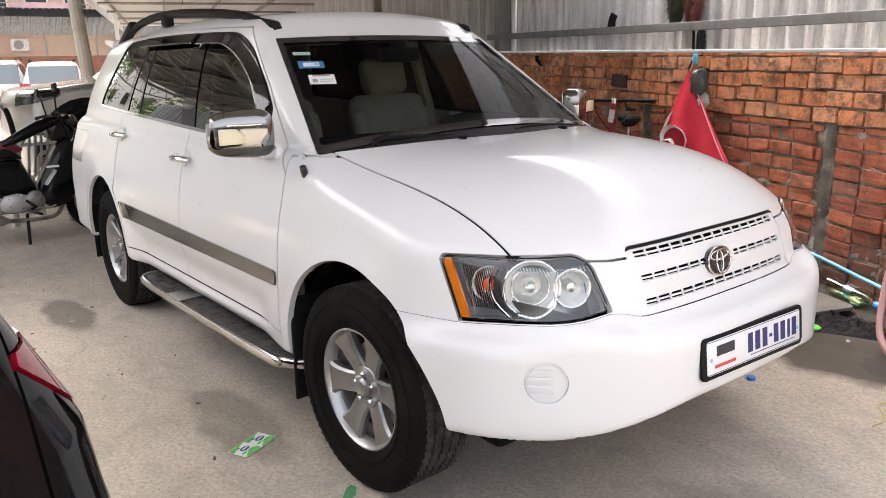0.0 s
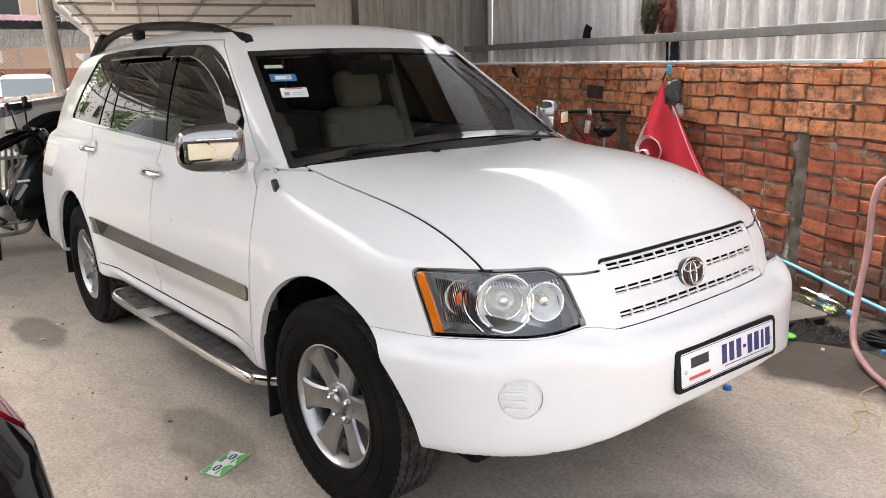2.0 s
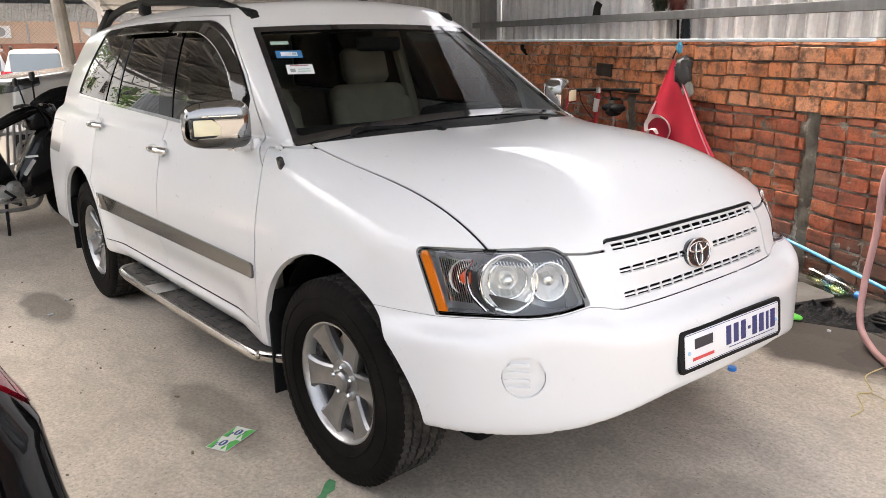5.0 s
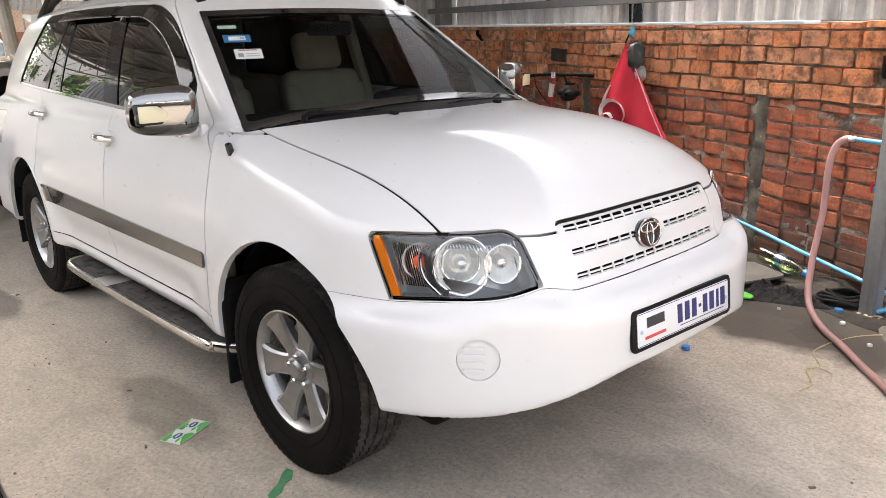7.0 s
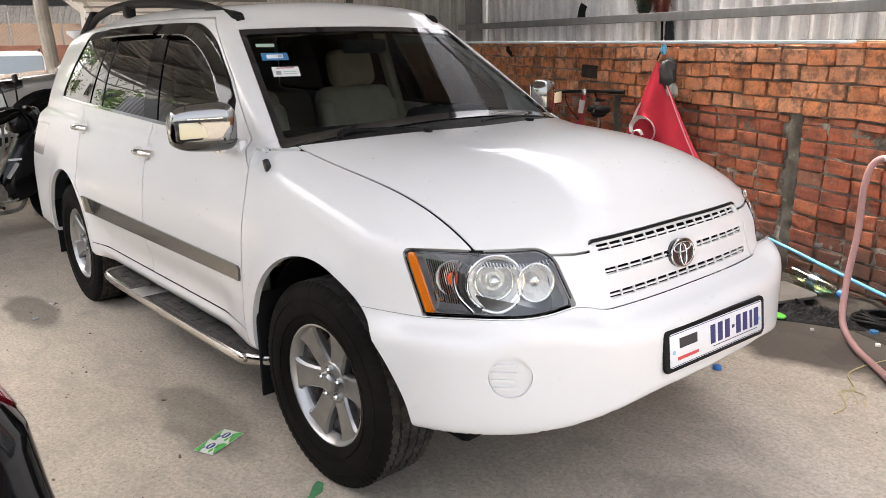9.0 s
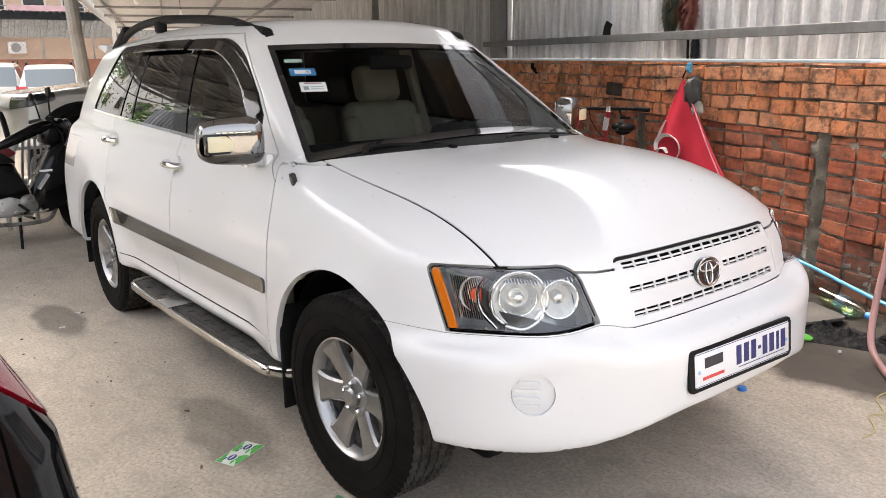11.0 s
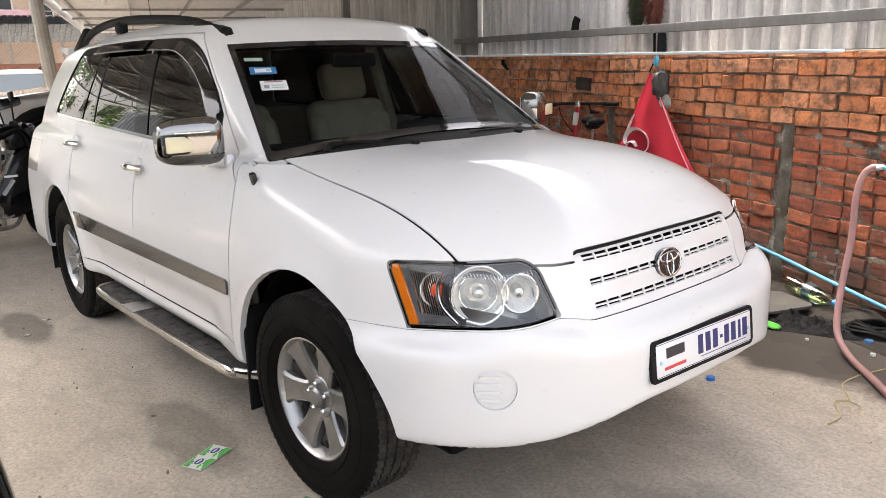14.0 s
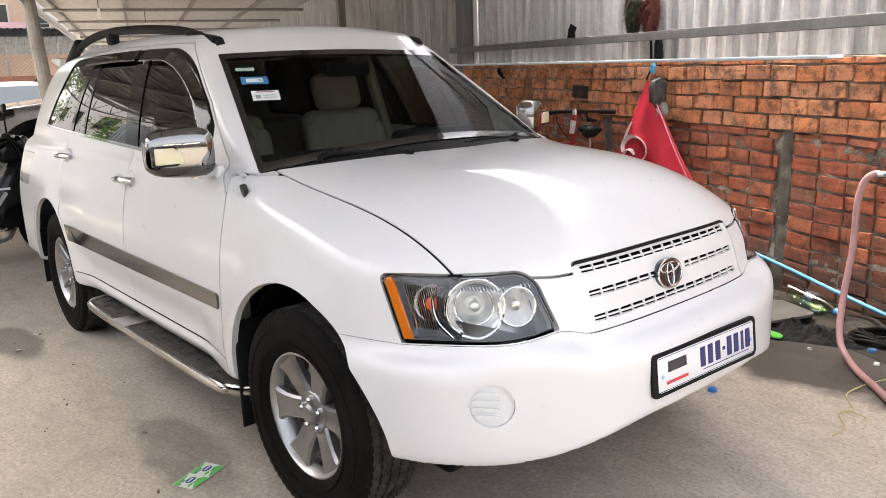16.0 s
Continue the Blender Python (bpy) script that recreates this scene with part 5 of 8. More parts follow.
# ---- foot of the wall: dirt bank, cloth, bottle, mat, pipes, hose ----
def lumpy_sheet(name, cx, cy, lx, ly, n, height, mat, label, category, turn=0.0, seed=0.0, rag=True, kind="", step_size=8.0):
    verts, faces = [], []
    for i in range(n + 1):
        for j in range(n + 1):
            a, b = i / n * 2 - 1, j / n * 2 - 1
            q = Vector((a * lx, b * ly, seed))
            edge = max(0.0, 1 - max(abs(a), abs(b)) ** 3)
            wob = 0.12 * noise.noise(q * 4 + Vector((7, 3, seed)))
            z = max(0.003, height(a, b, edge) * (0.6 + 0.8 * abs(noise.noise(q * step_size))) + 0.3 * height(a, b, edge) * noise.noise(q * step_size * 2.7))
            x, y = a * lx * (1 + wob), b * ly * (1 + wob)
            verts.append((x, y, z if edge > 0 else 0.0))
    for i in range(n):
        for j in range(n):
            k = i * (n + 1) + j
            faces.append((k, k + n + 1, k + n + 2, k + 1))
    m = len(verts)
    verts += [(x, y, 0.0) for x, y, z in verts]
    faces += [tuple(i + m for i in f[::-1]) for f in faces]
    rim = [i * (n + 1) for i in range(n + 1)] + [n * (n + 1) + j for j in range(1, n + 1)] + [i * (n + 1) + n for i in range(n - 1, -1, -1)] + [j for j in range(n - 1, 0, -1)]
    for a, b in zip(rim, rim[1:] + rim[:1]):
        faces.append((a, a + m, b + m, b))
    ob = mesh_ob(name, verts, faces, mat, None, "", True)
    ob.matrix_basis = pose(cx, cy, 0.001, 0, 0, turn)
    return tagged(ob, label, category, kind=kind)


DIRT = mottled("dark_damp_dirt", (0.036, 0.032, 0.028), (0.075, 0.066, 0.056), 5, (0.55, 0.9), bump=0.6, dist=0.012, fine=0.5)
CLOTH = mottled("black_wet_cloth", (0.010, 0.010, 0.011), (0.022, 0.021, 0.021), 9, (0.45, 0.8), bump=0.8, dist=0.008)
for _m in (DIRT, CLOTH):
    _m.node_tree.nodes["Principled BSDF"].inputs["Specular IOR Level"].default_value = 0.12
lumpy_sheet("dirt_bank", 0.35, 2.20, 1.5, 0.22, 60, lambda a, b, e: 0.11 * e * max(0.1, 0.5 + 0.5 * b), DIRT, "dark damp dirt along the foot of the brick wall", "dirt", -19.3, 1.0, kind="stuff", step_size=5)
lumpy_sheet("black_cloth", 0.43, 1.93, 0.25, 0.11, 72, lambda a, b, e: 0.075 * e * (0.55 + 0.45 * math.cos(3 * a + 2 * b)), CLOTH, "crumpled black cloth lying on wet ground", "cloth", 18, 4.0, step_size=24)
lumpy_sheet("black_cloth", 0.52, 2.10, 0.30, 0.16, 50, lambda a, b, e: 0.03 * e, CLOTH, "flat wet black plastic sheet near the wall", "plastic sheet", -10, 9.0, step_size=9)
mat_ = part("rubber_mat", prism(bmesh.new(), rounded(0.46, 0.30, 0.05), 0.014, pose(0.10, 2.12, 0.035, 4, -3, -32), 0.003), mottled("grey_mat", (0.155, 0.142, 0.125), (0.10, 0.092, 0.082), 6, (0.7, 0.9), fine=0.3), smooth=True)
tagged(mat_, "flat grey board on the dirt beside the wall", "board")
lumpy_sheet("broken_slab", 1.30, 1.72, 0.26, 0.24, 36, lambda a, b, e: 0.030, mottled("old_cement", (0.17, 0.152, 0.128), (0.115, 0.10, 0.085), 4, (0.8, 0.95), bump=0.4, dist=0.006, fine=0.3), "broken patch of old cement on the floor", "cement slab", 30, 12.0, step_size=3)
lumpy_sheet("cloth_rag", 0.98, 2.02, 0.09, 0.06, 30, lambda a, b, e: 0.07 * e, mottled("pale_rag", (0.55, 0.52, 0.48), (0.42, 0.38, 0.33), 9, bump=0.4), "crumpled dirty white rag at the post foot", "rag", 20, 15.0, step_size=22)
lumpy_sheet("cloth_rag", 0.88, 1.92, 0.09, 0.035, 30, lambda a, b, e: 0.025 * e, mottled("tan_rag", (0.42, 0.36, 0.25), (0.32, 0.27, 0.19), 9, bump=0.4), "flattened tan rag at the post foot", "rag", -10, 17.0, step_size=25)

# plastic bottle, on its side
YELLOW_LIQUID = clear("yellow_liquid", (0.82, 0.85, 0.62), 0.02, 1.4)
CLEAR_PET = clear("clear_plastic", (0.90, 0.92, 0.92), 0.08, 2.0)
bottle = thing("plastic_bottle", "clear plastic bottle with blue cap and label lying on its side", "bottle", pose(0.13, 2.31, 0.115, 0, 90, -20) @ pose(0, 0, 0, 0, 6, 0) @ Matrix.Scale(1.28, 4))
prof = [(0.0, 0.0), (0.03, 0.0), (0.038, 0.008), (0.039, 0.05), (0.037, 0.06), (0.039, 0.07), (0.039, 0.17), (0.036, 0.20), (0.024, 0.235), (0.014, 0.25), (0.014, 0.27), (0.0, 0.27)]
part("bottle_body", lathe(bmesh.new(), prof, 32), CLEAR_PET, bottle, smooth=True)
part("liquid", lathe(bmesh.new(), [(0.0, 0.004), (0.030, 0.006), (0.035, 0.012), (0.035, 0.17), (0.03, 0.20), (0.0, 0.22)], 28, Matrix.Translation((0.008, 0, 0)) @ Matrix.Diagonal((0.62, 0.92, 1, 1))), YELLOW_LIQUID, bottle, "pale yellow liquid", smooth=True)
part("bottle_label", lathe(bmesh.new(), [(0.0394, 0.105), (0.0396, 0.108), (0.0396, 0.152), (0.0394, 0.155), (0.0388, 0.155), (0.0388, 0.105)], 32, None, True), clear("blue_label", (0.42, 0.66, 0.84), 0.35, 2.2), bottle, "blue label", smooth=True)
part("cap", lathe(bmesh.new(), [(0.0, 0.285), (0.016, 0.284), (0.017, 0.26), (0.0175, 0.256)], 24), material("blue_cap", (0.05, 0.25, 0.62), 0.35), bottle, "blue screw cap", smooth=True)

BLUE_PVC = mottled("blue_pvc", (0.08, 0.36, 0.62), (0.10, 0.42, 0.66), 8, (0.35, 0.5))
pipe = thing("water_pipe", "bright blue plastic water pipe along the wall foot", "pipe")
wp = lambda u, w, z: TILTED @ Vector((u, -w, z))
part("pipe_run", tube(bmesh.new(), curve([wp(-1.6, 0.02, 0.34), wp(-0.8, 0.03, 0.30), wp(-0.10, 0.04, 0.245), wp(0.40, 0.06, 0.185), wp(0.88, 0.09, 0.135), wp(1.12, 0.10, 0.11), wp(1.9, 0.10, 0.08)], 6), 0.011, 12), BLUE_PVC, pipe, smooth=True)
part("pipe_branch", tube(bmesh.new(), [wp(1.02, 0.20, 0.05), wp(1.12, 0.10, 0.11)], 0.013, 12), BLUE_PVC, pipe, smooth=True)
part("pipe_joint", tube(bmesh.new(), [wp(1.05, 0.10, 0.113), wp(1.19, 0.10, 0.107)], 0.017, 12), BLUE_PVC, pipe, smooth=True)
tap = thing("water_tap", "blue plastic tap with a red valve on the steel post", "tap")
part("tap_pipe", tube(bmesh.new(), [WALL @ Vector((0.80, -0.22, 0.875)), WALL @ Vector((0.985, -0.22, 0.872))], 0.012, 12), BLUE_PVC, tap, smooth=True)
part("tap_riser", tube(bmesh.new(), [WALL @ Vector((0.93, -0.13, 0.12)), WALL @ Vector((0.93, -0.13, 0.86))], 0.011, 10), BLUE_PVC, tap, smooth=True)
valve = part("valve", boxed((0.045, 0.03, 0.03), (0, 0, 0), 0.006, WALL @ Matrix.Translation((0.905, -0.16, 0.63))), BLUE_PVC, tap)
part("valve_handle", boxed((0.014, 0.012, 0.065), (0, 0, 0), 0.004, WALL @ Matrix.Translation((0.885, -0.175, 0.645))), material("red_handle", (0.6, 0.03, 0.04), 0.4), valve, "red valve handle")
hose = thing("garden_hose", "dusty pink garden hose running from the tap along the floor", "hose")
h0 = WALL @ Vector((0.80, -0.22, 0.875))
hp = [h0, h0 + Vector((-0.05, -0.005, -0.004)), h0 + Vector((-0.088, -0.015, -0.05)), h0 + Vector((-0.10, -0.035, -0.16)), (0.592, 1.93, 0.50), (0.598, 1.85, 0.27), (0.64, 1.74, 0.09), (0.76, 1.60, 0.025), (0.93, 1.42, 0.018), (1.14, 1.18, 0.018), (1.36, 0.98, 0.018), (1.8, 0.85, 0.018), (2.6, 0.9, 0.018)]
part("hose_run", tube(bmesh.new(), curve(hp, 8), 0.0165, 12), mottled("pink_hose", (0.44, 0.245, 0.235), (0.36, 0.20, 0.195), 6, (0.4, 0.6)), hose, smooth=True)
part("hose_clip", tube(bmesh.new(), [h0 + Vector((-0.03, -0.005, -0.004)), h0 + Vector((0.0, 0, 0))], 0.019, 12), DARK_CHROME, hose)
coil = thing("hose_coil", "coiled thin black hose on wet ground", "hose")
for k in range(4):
    rr = 0.11 - 0.012 * k
    pts = [(0.72 + rr * 1.25 * math.cos(a), 2.02 + rr * 0.75 * math.sin(a), 0.035 + 0.012 * k + 0.008 * math.sin(3 * a + k)) for a in np.linspace(0, 2 * math.pi, 40)]
    part("coil_turn", tube(bmesh.new(), pts, 0.009, 8, False), BLACK, coil, smooth=True)
sandal = part("green_scraper", prism(bmesh.new(), [(-0.05, -0.022), (0.03, -0.03), (0.055, -0.01), (0.05, 0.02), (0.02, 0.032), (-0.045, 0.028)], 0.012, pose(0.285, 1.79, 0.012, 4, 3, -12), 0.004), material("bright_green_plastic", (0.16, 0.72, 0.10), 0.4), smooth=True)
tagged(sandal, "bright green plastic piece on the floor", "plastic piece")
for px, py, rr, col in ((0.81, 1.75, 0.013, (0.75, 0.74, 0.70)), (1.0, 1.55, 0.012, (0.75, 0.74, 0.72)), (0.50, 1.74, 0.010, (0.7, 0.7, 0.68)), (0.735, 1.90, 0.022, (0.05, 0.16, 0.32))):
    c = part("bottle_cap", lathe(bmesh.new(), [(0.0, rr * 0.9), (rr * 0.92, rr * 0.9), (rr, rr * 0.7), (rr, 0.0)], 20, pose(px, py, 0.002)), material("cap_plastic", col, 0.4), smooth=True)
    tagged(c, "small plastic bottle cap on the floor", "cap", "caps on the floor")
tagged(part("bottle_cap", lathe(bmesh.new(), [(0.0, 0.016), (0.019, 0.015), (0.02, 0.0)], 20, pose(0.42, 0.95, 0.002)), material("blue_cap_b", (0.03, 0.2, 0.6), 0.4)), "small blue plastic cap on the floor", "cap", "caps on the floor")
STRAW = material("yellow_fibre", (0.52, 0.44, 0.22), 0.7)
cord = thing("frayed_cord", "frayed yellow plastic cord on the concrete", "cord")
for pts, r in (([(1.16, 1.70, 0.035), (1.02, 1.72, 0.012), (0.92, 1.62, 0.006), (0.86, 1.45, 0.006)], 0.0022), ([(0.86, 1.45, 0.006), (0.85, 1.30, 0.006), (0.93, 1.17, 0.006), (0.90, 1.10, 0.006), (0.97, 0.98, 0.006), (0.965, 0.88, 0.006)], 0.0032), ([(0.92, 1.13, 0.005), (0.97, 1.08, 0.008), (1.0, 1.0, 0.004)], 0.0012), ([(0.91, 1.12, 0.005), (0.945, 1.05, 0.01), (0.95, 0.97, 0.004)], 0.0012), ([(0.93, 1.15, 0.005), (1.0, 1.11, 0.012), (1.02, 1.03, 0.004)], 0.0018)):
    part("strand", tube(bmesh.new(), curve(pts, 5), r, 6), STRAW, cord, smooth=True)

# leaflet, smear of paint, litter
leaf = thing("leaflet", "green and white printed paper leaflet on the concrete", "paper", pose(-0.512, -1.032, 0.003, 0, 0, 115))
part("sheet", prism(bmesh.new(), [(-0.088, -0.047), (0.088, -0.047), (0.088, 0.047), (-0.088, 0.047)], 0.0012), material("leaflet_white", (0.72, 0.76, 0.70), 0.5), leaf)
LG, LN = material("leaflet_green", (0.10, 0.50, 0.10), 0.5), material("leaflet_navy", (0.04, 0.08, 0.25), 0.5)
for k, cx in enumerate((-0.044, 0.044)):
    part("green_swoosh", prism(bmesh.new(), [(cx - 0.042, -0.045), (cx + 0.042, -0.045), (cx + 0.042, -0.024), (cx + 0.02, -0.012), (cx - 0.02, -0.030)], 0.0004, Matrix.Translation((0, 0, 0.0013))), LG, leaf)
    part("green_swoosh", prism(bmesh.new(), [(cx - 0.042, 0.045), (cx + 0.042, 0.045), (cx + 0.01, 0.034), (cx - 0.042, 0.020)], 0.0004, Matrix.Translation((0, 0, 0.0013))), LG, leaf)
    part("print_oval", lathe(bmesh.new(), [(0.0, 0.0005), (0.022, 0.0004), (0.0225, 0.0)], 24, Matrix.Translation((cx + 0.006, 0.006, 0.0013)) @ Matrix.Diagonal((1, 0.62, 1, 1))), LN, leaf)
    part("print_bar", boxed((0.028, 0.006, 0.0004), (cx + 0.006, 0.006, 0.0022)), PLATE_W, leaf)
    part("green_swoosh", prism(bmesh.new(), [(cx - 0.040, -0.020), (cx - 0.015, -0.022), (cx - 0.002, -0.012), (cx - 0.025, -0.010)], 0.0004, Matrix.Translation((0, 0, 0.0013))), LG, leaf)
    for q in range(4):
        part("print_bar", boxed((0.006, 0.010, 0.0004), (cx - 0.034 + 0.010 * q, 0.024 + 0.003 * (q % 2), 0.0015), 0, Matrix.Identity(4)), LN, leaf)
    part("print_bar", boxed((0.030, 0.004, 0.0004), (cx + 0.010, -0.018, 0.0015)), LN, leaf)
smear = part("paint_smear", prism(bmesh.new(), [(-0.09, -0.016), (-0.06, -0.022), (0.0, -0.013), (0.07, -0.022), (0.10, 0.0), (0.05, 0.018), (0.0, 0.010), (-0.03, 0.024), (-0.08, 0.010)], 0.0012, pose(0.045, -0.955, 0.001, 0, 0, -52)), mottled("green_smear", (0.05, 0.22, 0.09), (0.09, 0.28, 0.13), 30, (0.5, 0.8)))
tagged(smear, "thin green smear on the concrete", "paint smear")
rnd = random.Random(5)
litter = bmesh.new()
for k in range(120):
    x, y = rnd.uniform(-4.0, 1.6), rnd.uniform(-1.9, 1.2)
    if -3.7 < x < 0.9 and -0.75 < y < 0.9:
        y = rnd.uniform(-1.9, -1.0)
    s = 0.002 + 0.008 * rnd.random() ** 2
    block(litter, (s * rnd.uniform(0.8, 2.4), s, s * 0.5), (x, y, s * 0.25), 0, None)
    bmesh.ops.rotate(litter, verts=litter.verts[-8:], cent=(x, y, 0), matrix=Matrix.Rotation(rnd.uniform(0, 3), 3, "Z"))
tagged(part("floor_litter", litter, mottled("dry_crumbs", (0.07, 0.05, 0.035), (0.16, 0.12, 0.08), 20)), "small dark crumbs and leaf bits on the concrete", "litter", kind="stuff")
for x, y, a in ((-2.56, -1.2, 80), (-2.79, -1.06, 20)):
    tagged(part("cigarette_end", tube(bmesh.new(), [(-0.016, 0, 0.005), (0.016, 0, 0.005)], 0.0045, 8), WHITE_PAPER), "white cigarette end on the concrete", "cigarette end", "cigarette ends").matrix_basis = pose(x, y, 0, 0, 0, a)

# ---- things on and along the wall ----
flag = thing("hanging_pennant", "red pennant with white scroll shapes tied to the wall rail", "flag")
fm = WALL @ Matrix.Translation((0, -0.10, 0))
A, B, C = Vector((-1.24, 0, 1.335)), Vector((-1.62, -0.06, 0.62)), Vector((-0.62, -0.03, 0.60))
verts, faces, N = [], [], 24
for i in range(N + 1):
    for j in range(N + 1):
        a = i / N
        p = A.lerp(B.lerp(C, j / N), a)
        p.y += 0.022 * math.sin(9 * j / N + 4 * a) * a
        verts.append(fm @ p)
for i in range(N):
    for j in range(N):
        k = i * (N + 1) + j
        faces.append((k, k + N + 1, k + N + 2, k + 1))
RED_CLOTH = mottled("red_cloth", (0.56, 0.012, 0.040), (0.44, 0.01, 0.032), 6, (0.55, 0.75), bump=0.1)
fl = mesh_ob("cloth", verts, faces, RED_CLOTH, flag, "red cloth", True)
fl.modifiers.new("solid", "SOLIDIFY").thickness = 0.002


def on_flag(a, b, off=-0.006):
    p = A.lerp(B.lerp(C, b), a)
    p.y += 0.022 * math.sin(9 * b + 4 * a) * a + off
    return fm @ p


WHITE_CLOTH = material("white_print", (0.70, 0.66, 0.64), 0.6)
part("edge_tape", tube(bmesh.new(), [on_flag(k / 16, 0.965) for k in range(1, 17)], 0.006, 6, True, 0.5), material("pink_tape", (0.60, 0.25, 0.28), 0.6), flag, "pale edge tape")
for pts, r in (([(0.80, 0.05), (0.70, 0.05), (0.60, 0.04), (0.50, 0.05)], 0.030), ([(0.86, 0.13), (0.77, 0.08), (0.69, 0.15), (0.67, 0.28), (0.71, 0.40), (0.80, 0.45), (0.90, 0.42), (0.95, 0.34)], 0.036), ([(0.92, 0.16), (0.84, 0.16), (0.82, 0.25), (0.87, 0.30)], 0.030)):
    part("scroll_print", tube(bmesh.new(), [on_flag(q.x, q.y, -0.004) for q in curve([(0.86 * a, b, 0) for a, b in pts], 6)], [r * (0.5 + 0.5 * math.sin(math.pi * (i + 1) / (6 * (len(pts) - 1) + 2))) for i in range(6 * (len(pts) - 1) + 1)], 8, True, 0.15), WHITE_CLOTH, flag)
part("cord", tube(bmesh.new(), [on_flag(0, 0), fm @ Vector((-1.23, 0.05, 1.46)), fm @ Vector((-1.23, 0.09, 1.62))], 0.006, 6), BLACK, flag)
bagm = mottled("black_bag", (0.03, 0.03, 0.032), (0.07, 0.07, 0.068), 7, (0.3, 0.6), bump=0.4, dist=0.01)


def blob(name, size, at, mat, parent=None, label="", rough_=0.25, scale=6.0, seed=0.0, sub=3):
    bm = bmesh.new()
    bmesh.ops.create_icosphere(bm, subdivisions=sub, radius=1.0)
    for v in bm.verts:
        v.co *= 1 + rough_ * noise.noise(v.co * scale * 0.5 + Vector((seed, 0, 0))) + rough_ * 0.5 * noise.noise(v.co * scale + Vector((0, seed, 0)))
        v.co = Vector((v.co.x * size[0], v.co.y * size[1], v.co.z * size[2]))
    bmesh.ops.transform(bm, matrix=at if isinstance(at, Matrix) else Matrix.Translation(at), verts=bm.verts)
    return part(name, bm, mat, parent, label, True)


bag = thing("hanging_bag", "crumpled black and pale plastic bags tied beside the pennant", "bag")
blob("bag", (0.075, 0.05, 0.115), fm @ Matrix.Translation((-1.14, 0.02, 1.235)), bagm, bag, "dark bag", 0.3, 4, 2.0)
blob("pale_bag", (0.045, 0.04, 0.06), fm @ Matrix.Translation((-1.10, 0.03, 1.12)), mottled("pale_bag", (0.42, 0.46, 0.42), (0.32, 0.36, 0.33), 8, (0.3, 0.5)), bag, "pale bag", 0.3, 4, 5.0)
blob("blue_tie", (0.022, 0.022, 0.04), fm @ Matrix.Translation((-1.20, 0.02, 1.41)), material("blue_string", (0.10, 0.42, 0.65), 0.6), bag, "blue string", 0.3, 5, 1.0)


def duster(u, z, r, h, mat, label, seed, handle=True):
    d = thing("feather_duster", label, "duster", None, "dusters on the rail")
    rg = random.Random(seed)
    bm = bmesh.new()
    base = WALL @ Matrix.Translation((u, 0.01, z))
    for k in range(1500):
        t = rg.random()
        a, rad = rg.uniform(0, 2 * math.pi), r * (0.45 + 0.55 * math.sin(math.pi * (0.15 + 0.8 * t)))
        p = Vector((0, 0, h * (0.5 - t)))
        p = p + Vector((math.cos(a) * rad, math.sin(a) * rad * 0.7, 0)) * 0.35 * rg.random()
        q = p + Vector((math.cos(a) * rad, math.sin(a) * rad * 0.7, -0.02 - 0.05 * rg.random())) * rg.uniform(0.4, 0.8)
        side = Vector((-math.sin(a), math.cos(a), 0.3)) * 0.006
        mid = (p + q) / 2 + Vector((0, 0, 0.015))
        vs = [bm.verts.new(base @ w) for w in (p, mid + side, q, mid - side)]
        bm.faces.new(vs)
    part("feather_tuft", bm, mat, d)
    if handle:
        part("handle", tube(bmesh.new(), [base @ Vector((0, 0, 0)), base @ Vector((0.0, 0.02, -h * 0.5 - 0.30))], 0.010, 8), BLACK, d)
    return d


duster(-1.365, 1.79, 0.115, 0.30, mottled("maroon_feathers", (0.11, 0.018, 0.022), (0.17, 0.06, 0.035), 20, (0.9, 1.0)), "maroon feather duster hung on the steel rail", 1)
duster(-1.575, 1.83, 0.115, 0.30, mottled("brown_feathers", (0.10, 0.055, 0.02), (0.02, 0.045, 0.03), 9, (0.9, 1.0)), "brown and green feather duster hung on the rail", 2, False)
duster(-1.265, 1.50, 0.05, 0.26, mottled("teal_feathers", (0.008, 0.022, 0.03), (0.01, 0.012, 0.014), 20, (0.9, 1.0)), "dark blue thin brush hung below the rail", 3, False)
tagged(part("torn_strip", prism(bmesh.new(), [(-0.07, -0.07), (0.06, -0.06), (0.05, 0.02), (0.09, 0.06), (0.0, 0.095), (-0.035, 0.05)], 0.015, WALL @ Matrix.Translation((-2.56, 0.07, 1.72)) @ Matrix.Rotation(radians(90), 4, "X"), 0.004), BLACK), "torn black rubber strip on the steel rail", "rubber strip")
tagged(part("rail_clutter", boxed((0.16, 0.05, 0.09), (0, 0, 0), 0.02, WALL @ Matrix.Translation((0.60, 0.05, 1.70))), BLACK, smooth=True), "black bundle resting on the steel rail", "bundle")
tagged(part("wall_recess_pot", lathe(bmesh.new(), [(0.0, 0.0), (0.045, 0.0), (0.05, 0.02), (0.05, 0.11), (0.0, 0.11)], 20, WALL @ Matrix.Translation((0.80, -0.02, 1.16))), BLACK, smooth=True), "dark tin set in a gap of the bricks", "tin")

